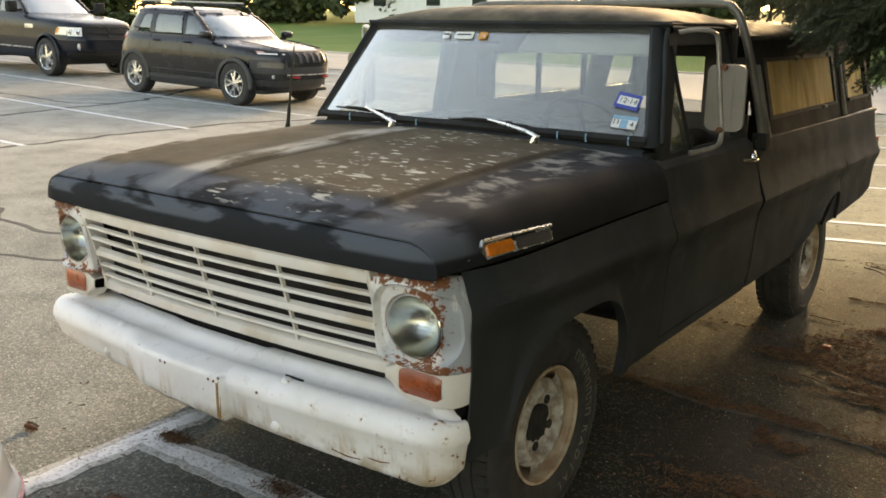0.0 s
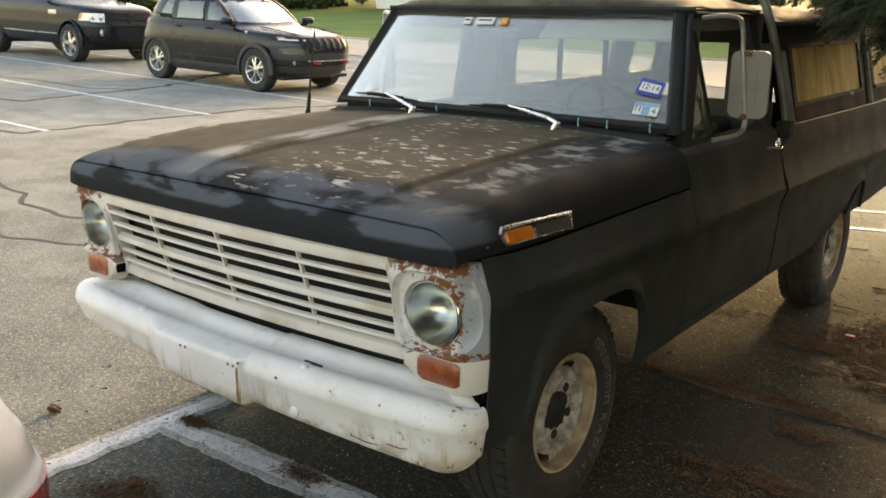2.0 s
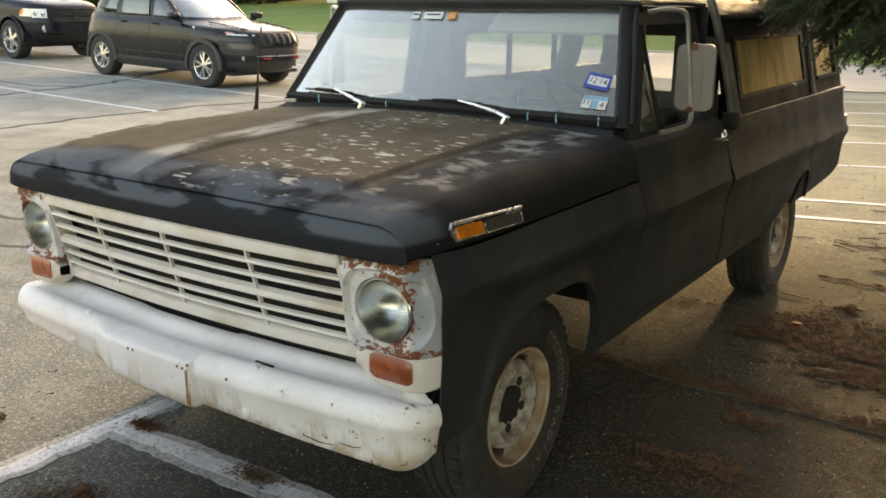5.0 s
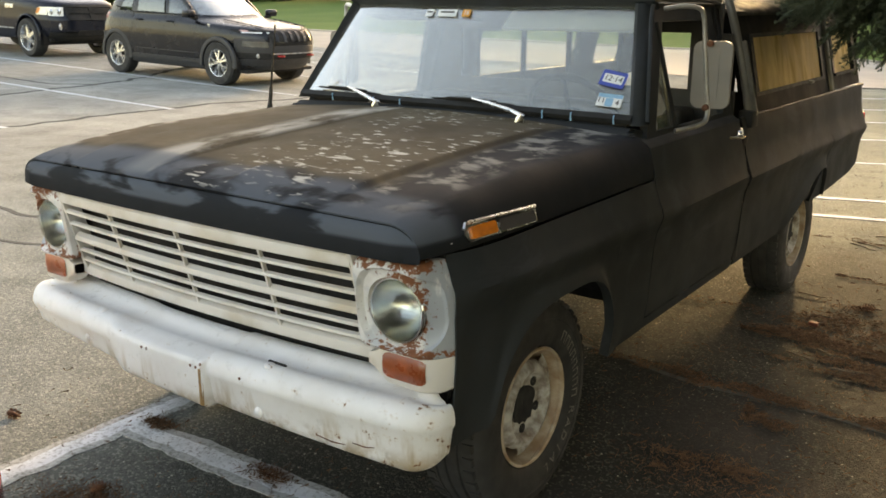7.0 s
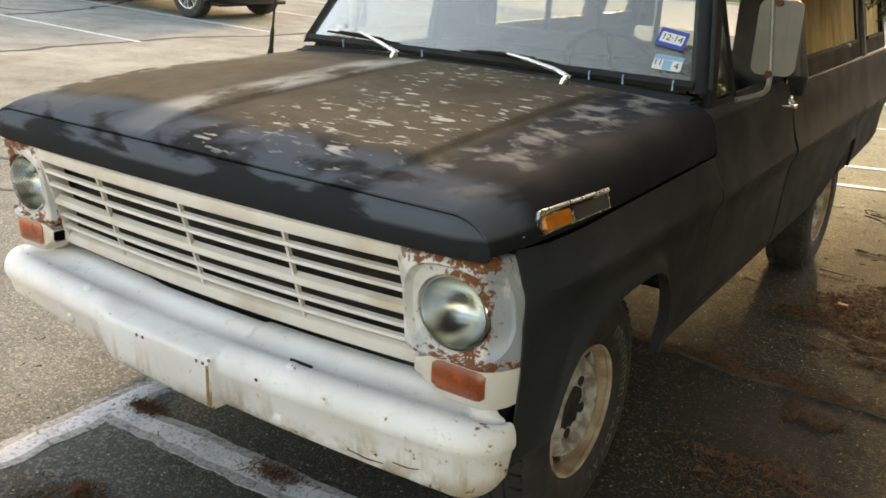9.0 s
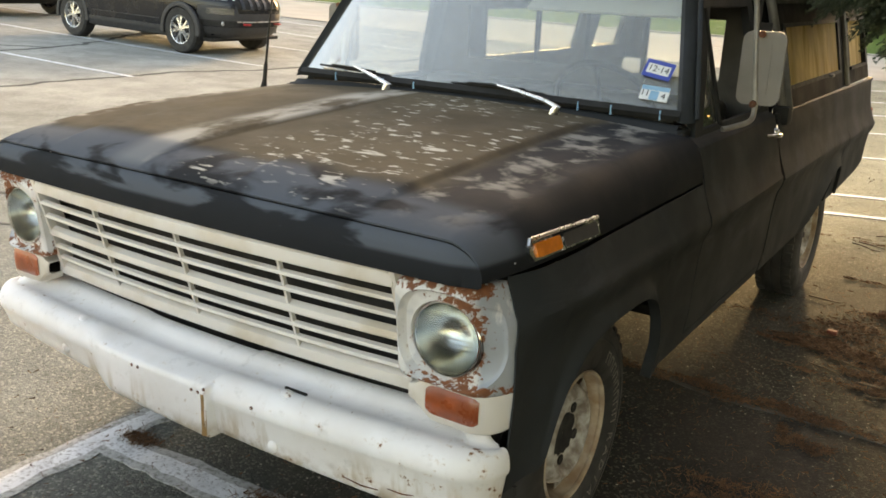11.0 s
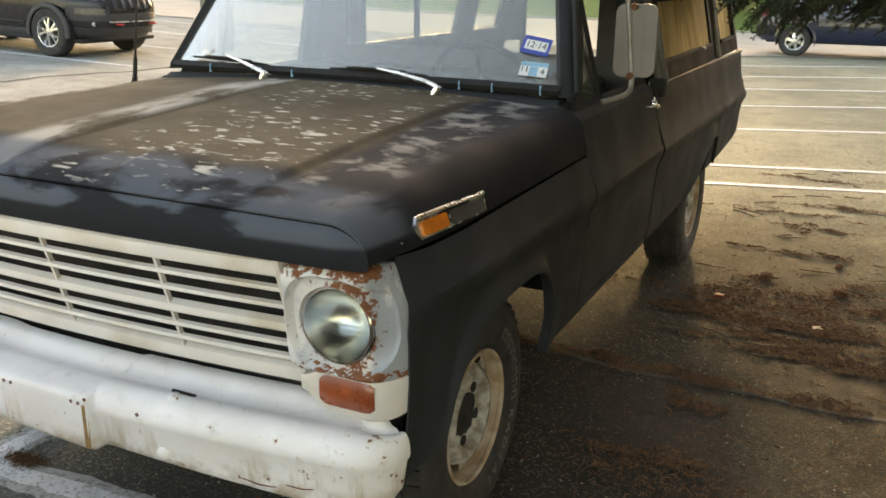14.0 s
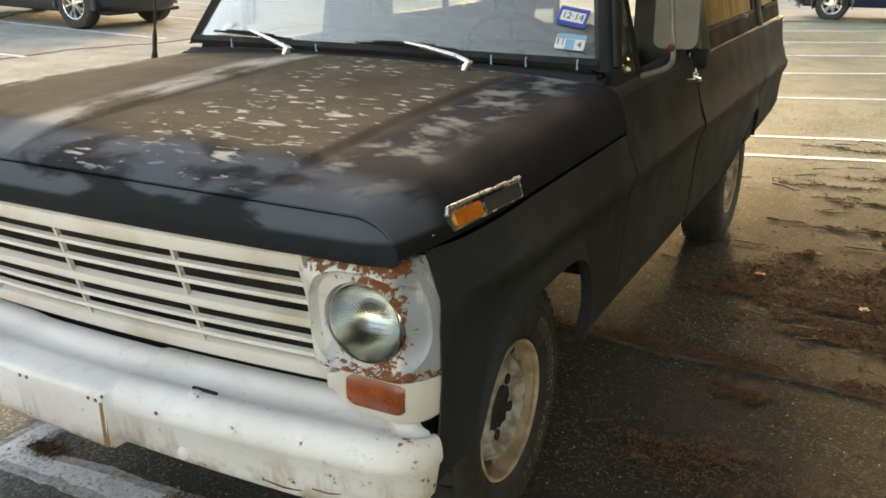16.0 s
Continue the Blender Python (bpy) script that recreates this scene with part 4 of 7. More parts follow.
# stickers on the windscreen
m = screen_pose(0.727, 0.315, turn=-11) @ Matrix.Scale(0.82, 4)
st = part("inspection_sticker", plate(bmesh.new(), rounded(0.122, 0.082, 0.006), 0.0008, m), STICK_BLUE, pane, "blue bordered sticker")
part("sticker_field", plate(bmesh.new(), rounded(0.098, 0.045, 0.003), 0.0008, m @ pose(0, 0, 0.0012)), STICK_WHITE, st)
words("12·14", 0.04, m @ pose(0, 0, 0.0024), INK, "sticker_number", st)
m = screen_pose(0.724, 0.13, turn=-4) @ Matrix.Scale(0.88, 4)
st = part("registration_sticker", plate(bmesh.new(), rounded(0.11, 0.062, 0.004), 0.0008, m), STICK_WHITE, pane, "white and pale blue sticker")
part("sticker_band", plate(bmesh.new(), rounded(0.108, 0.018, 0.002), 0.0006, m @ pose(0, 0.021, 0.0012)), STICK_SKY, st)
part("sticker_picture", plate(bmesh.new(), rounded(0.034, 0.04, 0.002), 0.0006, m @ pose(0, -0.01, 0.0012)), STICK_SKY, st)
words("11", 0.036, m @ pose(-0.036, -0.004, 0.0024), INK, "sticker_number", st)
words("4", 0.036, m @ pose(0.036, -0.01, 0.0024), INK, "sticker_number", st)
for x, w, mat in ((-0.285, 0.04, STICK_WHITE), (-0.18, 0.1, STICK_WHITE), (-0.07, 0.042, STICK_ORANGE)):
    m = screen_pose(x, 0.895)
    st = part("top_sticker", plate(bmesh.new(), rounded(w, 0.036, 0.003), 0.0008, m), mat, pane)
    if mat is STICK_ORANGE:
        words("16", 0.032, m @ pose(0, 0, 0.0016), STICK_WHITE, "sticker_number", st)
    else:
        part("print_bar", plate(bmesh.new(), rounded(w * 0.75, 0.008, 0.002), 0.0005, m @ pose(0, 0.004, 0.0014)), INK, st)

# wipers: chrome arms on black blades
for x0, y0, dx in ((-0.307, 0.5, -0.235), (0.438, 0.452, -0.3)):
    piv = Vector((x0, y0 + 0.065, 1.2))
    elbow = piv + Vector((-0.035, -0.012, 0.03))
    tip = screen(x0 + dx, 0.04, 0.03) if x0 > 0 else screen(x0 + dx, 0.06, 0.03)
    arm = bmesh.new()
    lathe(arm, [(0.001, 0.02), (0.013, 0.018), (0.016, 0.0), (0.017, -0.03)], 14, Matrix.Translation(piv) @ pose(0, 0, 0, 0, -70, 0))
    tube(arm, [piv + Vector((0, 0, 0.012)), elbow], [0.011, 0.009])
    tube(arm, [elbow, (elbow + tip) / 2 + Vector((0, -0.012, 0.006)), tip], [0.009, 0.0075, 0.005])
    wiper = part("wiper_arm", arm, BRIGHT, truck, "chrome wiper arm with a black blade")
    a, b = screen(x0 + dx - 0.2, 0.035 if x0 > 0 else 0.05, 0.014), screen(x0 + dx + 0.2, 0.025, 0.014)
    bl = bmesh.new()
    tube(bl, [a, (a + b) / 2 + Vector((0, -0.006, 0.004)), b], [0.004, 0.008, 0.004], 6)
    tube(bl, [a.lerp(b, 0.2) + Vector((0, -0.012, 0.008)), a.lerp(b, 0.5) + Vector((0, -0.02, 0.012)), a.lerp(b, 0.8) + Vector((0, -0.012, 0.008))], 0.006, 6)
    part("wiper_blade", bl, TRIM, wiper)

# roof
bm = bmesh.new()
rows = []
NY = 28
for j in range(NY + 1):
    t = j / NY
    row = []
    for k in range(-24, 25):
        u = k / 24
        yf, yr = 0.9 + 0.05 * u * u, 1.76 - 0.05 * u * u
        y = yf + (yr - yf) * (0.5 - 0.5 * math.cos(math.pi * t))
        q = (y - yf) / (yr - yf)
        front = (1 - (1 - min(1, q / 0.42)) ** 2.6) ** 0.55
        back = (1 - (1 - min(1, (1 - q) / 0.3)) ** 2.4) ** 0.5
        cross = (1 - abs(u) ** 3.4) ** 0.62
        row.append((0.768 * u, y, 1.634 + 0.078 * cross * min(front, back)))
    rows.append(row)
sheet(bm, rows)
thicken(bm, 0.008)
part("roof", bm, ROOF, truck, "mottled tan roof", 60)
bm = bmesh.new()
rows = []
for k in range(-20, 21):
    u = k / 20
    yf = 0.9 + 0.05 * u * u
    x = 0.765 * u
    rows.append([(x, yf - 0.006, 1.63), (x, yf - 0.004, 1.641), (x, yf + 0.02, 1.641), (x, yf + 0.045, 1.6), (x, yf + 0.035, 1.597), (x, yf + 0.012, 1.618)])
sheet(bm, rows, True)
part("roof_header", bm, BLACK, truck)
part("headliner", boxed((-0.74, 1.0, 1.605), (0.74, 1.7, 1.62), 0.006), CLOTH, truck)

# rear wall of the cab with its sliding window
for lo, hi in (((-0.86, 1.69, 0.55), (0.86, 1.71, 1.235)), ((-0.78, 1.69, 1.49), (0.78, 1.71, 1.62)), ((-0.83, 1.69, 1.235), (-0.64, 1.71, 1.49)), ((0.64, 1.69, 1.235), (0.83, 1.71, 1.49))):
    part("cab_rear_wall", boxed(lo, hi), CLOTH, truck)
rw = part("rear_window", boxed((-0.64, 1.697, 1.235), (0.64, 1.701, 1.49)), SIDE_PANE, truck)
rw.visible_shadow = False
for x in (-0.252, 0.01, 0.29):
    part("window_bar", boxed((x - 0.011, 1.688, 1.235), (x + 0.011, 1.712, 1.49), 0.003), TRIM, rw)

# cab interior
seat = part("bench_seat_back", boxed((-0.72, 1.42, 0.6), (0.72, 1.62, 1.17), 0.05, seg=4), CLOTH, truck)
part("bench_seat_cushion", boxed((-0.72, 1.0, 0.6), (0.72, 1.5, 0.78), 0.05, seg=4), CLOTH, seat)
bm = bmesh.new()
sheet(bm, [[(x, 0.7, 1.19), (x, 0.78, 1.185), (x, 0.86, 1.15), (x, 0.88, 1.05), (x, 0.84, 0.9)] for x in (-0.79, -0.4, 0, 0.4, 0.79)])
thicken(bm, 0.012)
part("dashboard", bm, DARK, truck)
wheel_pose = Matrix.Translation((0.41, 1.0, 1.165)) @ pose(0, 0, 0, -58, 0, 0)
bm = bmesh.new()
ring = [wheel_pose @ Vector((0.2 * math.cos(a), 0.2 * math.sin(a), 0)) for a in (2 * math.pi * k / 40 for k in range(41))]
tube(bm, ring, 0.013, 8, False)
for a in (20, 160, 270):
    tube(bm, [wheel_pose @ Vector((0, 0, -0.02)), wheel_pose @ Vector((0.2 * math.cos(radians(a)), 0.2 * math.sin(radians(a)), 0))], 0.01, 6)
tube(bm, [wheel_pose @ Vector((0, 0, 0.02)), wheel_pose @ Vector((0, 0, -0.5))], 0.03, 10)
part("steering_wheel", bm, TRIM, truck, "black steering wheel")
for x0, x1 in ((0.07, 0.68), (-0.68, -0.1)):
    part("sun_visor", boxed((x0, -0.07, -0.008), (x1, 0.07, 0.008), 0.007, Matrix.Translation((0, 1.02, 1.555)) @ pose(0, 0, 0, 38 if x0 > 0 else -8, 0, 0)), VISOR if x0 > 0 else CLOTH, truck)

# door mirrors on tube brackets
for s in (1, -1):
    bm = tube(bmesh.new(), smooth_path([(s * 0.79, 0.98, 1.6), (s * 0.85, 1.02, 1.61), (s * 0.9, 1.06, 1.602), (s * 0.915, 1.075, 1.57), (s * 0.925, 1.08, 1.48), (s * 0.945, 1.085, 1.3), (s * 0.955, 1.085, 1.21), (s * 0.952, 1.05, 1.168), (s * 0.92, 0.93, 1.155), (s * 0.9, 0.9, 1.15)], 6), 0.0095, 10)
    bracket = part("mirror_bracket", bm, PALE_TUBE if s < 0 else BRACKET, truck, "grey tube mirror bracket")
    m = frame_of((s * 0.956, 1.1, 1.352), (1, 0.12, 0), (0.04 * s, 0, 1))
    bm = plate(bmesh.new(), rounded(0.148, 0.258, 0.032, 6), 0.028, m @ pose(0, 0, -0.012))
    bmesh.ops.bevel(bm, geom=[e for e in bm.edges if e.calc_face_angle(0) > 1.2], offset=0.009, segments=3, affect="EDGES")
    head = part("mirror_head", bm, MIRROR_BACK, bracket, "beige back of a tall mirror")
    for dx in (-0.022, 0.022):
        part("pressed_rib", plate(bmesh.new(), rounded(0.012, 0.2, 0.005), 0.004, m @ pose(dx, 0, 0.015)), MIRROR_BACK, head)
    part("mirror_rim", plate(bmesh.new(), rounded(0.14, 0.25, 0.03, 6), 0.004, m @ pose(0, 0, -0.02)), CHROME, head)
    for dy in (0.12, -0.125):
        bm = lathe(bmesh.new(), [(0.001, 0.012), (0.012, 0.011), (0.013, -0.006)], 12, m @ pose(-0.01, dy, 0.026, 0, -90, 0))
        part("mirror_bolt", bm, RUST, head)

# aerial on the passenger side cowl
bm = tube(bmesh.new(), [(-0.962, 0.57, 1.13), (-0.96, 0.575, 1.16)], [0.014, 0.011], 10)
bm2 = tube(bm, smooth_path([(-0.96, 0.575, 1.16), (-0.955, 0.59, 1.3), (-0.945, 0.615, 1.52)], 6), [0.009] * 4 + [0.005] * 5 + [0.004] * 4, 8)
part("aerial", bm2, TRIM, truck, "black radio aerial")

# hoop of grey tube behind the cab
bm = tube(bmesh.new(), smooth_path([(0.905, 1.79, 1.13), (0.868, 1.79, 1.3), (0.822, 1.785, 1.47), (0.775, 1.78, 1.62), (0.73, 1.78, 1.7), (0.65, 1.78, 1.728), (0.3, 1.78, 1.73), (-0.3, 1.78, 1.73), (-0.65, 1.78, 1.728), (-0.73, 1.78, 1.7), (-0.775, 1.78, 1.62), (-0.822, 1.785, 1.47), (-0.905, 1.79, 1.13)], 6), 0.019, 10)
hoop = part("cab_hoop", bm, TUBE, truck, "grey tube hoop behind the cab")
for s in (1, -1):
    bm = plate(bmesh.new(), rounded(0.05, 0.34, 0.01), 0.012, frame_of((s * 0.882, 1.795, 1.29), (s, -0.1, 0.25), (-0.22 * s, 0, 1)))
    part("hoop_strap", bm, TUBE, hoop)
    part("hoop_foot", boxed((s * 0.905 - 0.035, 1.74, 1.07), (s * 0.905 + 0.035, 1.83, 1.15), 0.012), TRIM, hoop)

# ---- the truck's face: grille, lamps, bumper ----


def grille_y(z, x=0.0):
    return -0.742 + 0.28 * (0.985 - z) + 0.03 * (x / 0.67) ** 2


grille = part("grille", boxed((-0.66, -0.6, 0.66), (0.66, -0.585, 0.99)), DARK, truck, "white painted grille of slatted bars")


def grille_bar(name, z, h, depth, half=0.668, slope=0.35, material=WHITE):
    """A bar across the grille; its upper face slopes back."""
    bm = bmesh.new()
    rows = []
    for k in range(-16, 17):
        x = half * k / 16
        y = grille_y(z, x)
        rows.append([(x, y + 0.003, z - h / 2), (x, y, z - h * 0.3), (x, y + 0.002, z + h * 0.25), (x, y + 0.012, z + h / 2), (x, y + depth, z + h / 2 + depth * slope), (x, y + depth, z - h / 2)])
    vs = sheet(bm, rows, True)
    bm.faces.new(vs[0])
    bm.faces.new(vs[-1][::-1])
    return part(name, bm, material, grille, sharp=30)


grille_bar("top_bar", 0.973, 0.042, 0.03, 0.664, 0.2)
for z in (0.918, 0.874, 0.772, 0.733):
    grille_bar("slat", z, 0.0135, 0.012, slope=0.1)
grille_bar("middle_bar", 0.82, 0.026, 0.018, slope=0.2)
grille_bar("bottom_bar", 0.692, 0.04, 0.035, 0.69, 0.2)
for x0 in (-0.378, -0.03, 0.33):
    bm = bmesh.new()
    rows = []
    for k in range(9):
        z = 0.7 + 0.26 * k / 8
        x = x0 + 0.02 * (0.83 - z)
        y = grille_y(z, x)
        rows.append([(x - 0.004, y + 0.006, z), (x + 0.004, y + 0.006, z), (x + 0.004, y + 0.018, z), (x - 0.004, y + 0.018, z)])
    sheet(bm, rows, True)
    part("upright", bm, WHITE, grille, sharp=30)
for s in (1, -1):
    bm = bmesh.new()
    rows = []
    for k in range(9):
        z = 0.69 + 0.3 * k / 8
        x = s * (0.668 + 0.022 * (0.83 - z))
        y = grille_y(z, x)
        rows.append([(x - 0.008, y, z), (x + 0.008, y, z), (x + 0.008, y + 0.06, z), (x - 0.008, y + 0.06, z)])
    sheet(bm, rows, True)
    part("side_frame", bm, WHITE, grille, sharp=30)
for x in (-0.09, -0.045):
    part("latch_rod", tube(bmesh.new(), [(x, -0.7, 0.995), (x + 0.004, -0.69, 1.03)], 0.004), RUST, grille)

HX, HY, HZ = 0.789, -0.688, 0.85


def face_end(z):
    """The half width at which the lamp surround meets the fender."""
    return side_x(-0.605, z) - 0.003


def face_y(x, z):
    """How far forward the lamp surround stands: it turns back towards the fender and at its top."""
    a = abs(x)
    y = -0.712 + 0.12 * max(0, 0.985 - z)
    y += 0.05 * max(0, (z - 0.95) / 0.05) ** 2
    u = min(1, max(0, (a - 0.85) / (face_end(z) - 0.85)))
    return y + (-0.6 - y) * u ** 2.2


for s in (1, -1):
    bm = bmesh.new()
    N = 72
    rows = [[] for _ in range(9)]
    for k in range(N):
        a = 2 * math.pi * k / N
        dx, dz = math.cos(a), math.sin(a)
        # outer edge: a square with soft corners, wider on the outside
        right, left, up, low = 0.17, 0.122, 0.142, 0.118
        rx = right if dx > 0 else left
        rz = up if dz > 0 else low
        r_out = 1 / (abs(dx / rx) ** 11 + abs(dz / rz) ** 11) ** (1 / 11)
        # the lamp sits in a shallow rounded recess
        ix, iz = (0.124 if dx > 0 else 0.107), (0.112 if dz > 0 else 0.106)
        r_in = 1 / (abs(dx / ix) ** 3.2 + abs(dz / iz) ** 3.2) ** (1 / 3.2)
        radii = (0.091, 0.0925, r_in - 0.004, r_in, r_in + 0.007, r_in + (r_out - r_in) * 0.5, r_out - 0.008, r_out, r_out)
        for j, push in enumerate((0.04, 0.02, 0.019, 0.014, 0.0, -0.001, 0.0, 0.006, 0.05)):
            r = radii[j]
            x, z = HX + dx * r, HZ + dz * r
            x = min(x, face_end(z) - (0.0012 * (8 - j) if j < 8 else 0.02))
            y = face_y(x, z) + push
            rows[j].append((s * x, y, z))
    sheet(bm, rows, True)
    bezel = part("lamp_surround", bm, BEZEL, truck, "white lamp surround with peeling paint and rust", 45)
    # headlamp: bowl, chrome ring and ribbed glass
    face = Matrix.Translation((s * HX, HY + 0.018, HZ)) @ pose(0, 0, 0, 0, 0, -90)
    lamp = part("headlamp", lathe(bmesh.new(), [(0.0905, -0.03), (0.0905, 0.0), (0.088, 0.003), (0.084, 0.003), (0.082, -0.004)], 48, face), CHROME, bezel, "round sealed beam headlamp")
    part("reflector", lathe(bmesh.new(), [(0.082, -0.003), (0.078, -0.025), (0.066, -0.055), (0.045, -0.077), (0.02, -0.088), (0.001, -0.09)], 40, face), plain("lamp_reflector", (0.55, 0.57, 0.54), 0.17, 1.0, 0.25, 40, 0.1), lamp)
    dome = [(0.0825 * math.sin(radians(t)), 0.004 + 0.018 * (math.cos(radians(t)))) for t in range(90, -1, -9)]
    dome[-1] = (0.0006, 0.022)
    g = part("lens", lathe(bmesh.new(), dome, 40, face), LAMP_GLASS, lamp, "clear domed lens")
    g.visible_shadow = False
    bm = bmesh.new()
    for k in range(-6, 7):
        zz = k * 0.0115
        half = math.sqrt(max(0, 0.07 ** 2 - zz ** 2))
        x0 = 0.004
        for side in (-1, 1):
            a0, a1 = (x0 if side > 0 else -half), (half if side > 0 else -x0)
            if k in (-4, -2, -1, 0, 1, 3, 5) and a1 - a0 > 0.01:
                tube(bm, [face @ Vector((0.013 * (1 - (abs(a0) / 0.09) ** 2) + 0.004, a0, zz)), face @ Vector((0.013 * (1 - (abs(a1) / 0.09) ** 2) + 0.004, a1, zz))], 0.001, 5)
    part("lens_fluting", bm, LENS_RIB, lamp).visible_shadow = False

    # white housing of the turn signal below
    bm = bmesh.new()
    rows = []
    for k in range(25):
        x = 0.69 + (face_end(0.69) - 0.69) * k / 24
        t = ease(0.69, 0.76, x)
        ztop = 0.712 + 0.027 * t
        zbot = 0.673 - 0.04 * t + 0.02 * ease(0.9, 0.955, x)
        y = face_y(x, 0.72) + 0.012
        deep, xi = 1 - 0.85 * ease(0.84, 0.95, x), x - 0.012 * ease(0.88, 0.96, x)
        rows.append([(s * xi, y + 0.06 * deep, ztop), (s * x, y + 0.004, ztop), (s * x, y, ztop - 0.008), (s * x, y, zbot + 0.008), (s * x, y + 0.008, zbot), (s * xi, y + 0.07 * deep, zbot - 0.004)])
    sheet(bm, rows)
    thicken(bm, 0.003)
    housing = part("signal_housing", bm, WHITE, truck, "white turn signal housing", 50)
    bm = bmesh.new()
    rows = []
    for k in range(15):
        x = 0.74 + 0.138 * k / 14
        y = face_y(x, 0.72) + 0.012
        e = abs(k / 7 - 1)
        h = 0.041 * (1 - 0.3 * e ** 10)
        rows.append([(s * x, y + 0.004, 0.69 - h), (s * x, y - 0.003, 0.69 - h * 0.8), (s * x, y - 0.0045, 0.69), (s * x, y - 0.003, 0.69 + h * 0.8), (s * x, y + 0.004, 0.69 + h)])
    sheet(bm, rows)
    thicken(bm, 0.002)
    part("turn_signal_lens", bm, RED_AMBER, housing, "faded red-amber lens", 60)

# bumper: a pressed white channel that wraps round the corners


def plate_zone(x):
    """1 on the flat number plate field, 0 on the rolled bar at its sides."""
    return ease(0.163, 0.15, x) * ease(-0.36, -0.235, x)


def bumper_y(x):
    a = abs(x)
    y = -0.795 + 0.055 * (a / 0.86) ** 2
    return y - 0.012 * plate_zone(x)


def bumper_path():
    """Stations along the bumper's nose: place, the way inwards, how near the end."""
    out = []
    for x in (-0.82, -0.78, -0.74, -0.68, -0.6, -0.5, -0.44, -0.4, -0.37, -0.35, -0.33, -0.31, -0.29, -0.27, -0.25, -0.23, -0.2, -0.17, -0.1, 0, 0.1, 0.146, 0.15, 0.154, 0.158, 0.163, 0.168, 0.2, 0.28, 0.36, 0.44, 0.52, 0.6, 0.68, 0.74, 0.78, 0.82):
        out.append((x, bumper_y(x), 0.0, 1.0, 0.0))
    r, y = 0.125, bumper_y(0.82)
    bend = [(0.82 + r * math.sin(a), y + r - r * math.cos(a), -math.sin(a), math.cos(a), a / 1.45) for a in (1.45 * k / 9 for k in range(1, 10))]
    x1, y1 = bend[-1][:2]
    bend.append((x1 + 0.001, y1 + 0.012, -1.0, 0.1, 1.0))
    left = [(-px, py, -nx, ny, e) for px, py, nx, ny, e in reversed(bend)]
    return left + out + bend


bm = bmesh.new()
rows = []
for px, py, nx, ny, e in bumper_path():
    x, a = px, abs(px)
    mid = plate_zone(x)
    zb = 0.449 - 0.028 * x / 0.8 - 0.004 * mid
    shelf = 0.607 + 0.004 * a
    cap = 0.2 - 0.095 * e
    q = min(1, (cap - 0.06) / 0.125)
    back = [(cap + 0.012, 0.6), (cap, 0.624), (cap - 0.045, 0.622), (cap - 0.056, shelf), (0.1 * q, shelf - 0.004)]
    # a fat rolled edge over a flat face that is set back; the plate field stands flush with the roll
    roll = [(0.085 * q, shelf - 0.003), (0.07 * q, 0.612), (0.055 * q, 0.614), (0.04 * q, 0.613), (0.026 * q, 0.607), (0.014 * q, 0.597), (0.006 * q, 0.584), (0.001, 0.57), (0.0, 0.558), (0.003, 0.547), (0.009, 0.536), (0.019, zb + 0.03), (0.023, zb + 0.012), (0.032, zb + 0.003), (0.05, zb)]
    flat = [(0.085 * q, shelf), (0.07 * q, 0.608), (0.055 * q, 0.605), (0.04 * q, 0.602), (0.027 * q, 0.598), (0.012, 0.594), (0.003, 0.588), (0.0, 0.578), (0.0, 0.56), (0.0, 0.54), (0.0, 0.5), (0.001, zb + 0.022), (0.005, zb + 0.008), (0.016, zb + 0.001), (0.04, zb)]
    face = [(d0 + (d1 - d0) * mid, z0 + (z1 - z0) * mid) for (d0, z0), (d1, z1) in zip(roll, flat)]
    # the ends are rounded off like a thumb
    shrink = 1 - 0.28 * e ** 3
    face = [(d, 0.535 + (z - 0.535) * (shrink if z < 0.535 else 1 - 0.12 * e ** 3)) for d, z in face]
    rows.append([(px + nx * d, py + ny * d, z) for d, z in back + face])
sheet(bm, rows)
thicken(bm, 0.005)
bumper = part("front_bumper", bm, BUMPER, truck, "chalky white steel bumper with rust specks", 55)
for x in (0.373, -0.43):
    y = bumper_y(x)
    part("bumper_bolt", lathe(bmesh.new(), [(0.001, 0.007), (0.01, 0.006), (0.016, 0.002), (0.017, -0.004)], 18, Matrix.Translation((x, y + 0.05, 0.614)) @ pose(0, 0, 0, 0, -75, 0)), BUMPER, bumper)
for x in (0.354, -0.491):
    y = bumper_y(x)
    part("bumper_bolt", lathe(bmesh.new(), [(0.001, 0.008), (0.01, 0.007), (0.016, 0.002), (0.017, -0.006)], 18, Matrix.Translation((x, y + 0.015, 0.475 if x > 0 else 0.51)) @ pose(0, 0, 0, 0, 0, -90)), BUMPER, bumper)
part("jack_slot", boxed((0.345, -0.716, 0.604), (0.415, -0.708, 0.617), 0.001), DARK, bumper)
for x, z in ((-0.13, 0.575), (-0.105, 0.575), (0.105, 0.572), (0.128, 0.571), (0.15, 0.585), (0.3, 0.573)):
    part("bolt_hole", lathe(bmesh.new(), [(0.001, 0.001), (0.0045, 0.001), (0.005, -0.001)], 10, Matrix.Translation((x, bumper_y(x) - 0.0005, z)) @ pose(0, 0, 0, 0, 0, -90)), RUST, bumper)
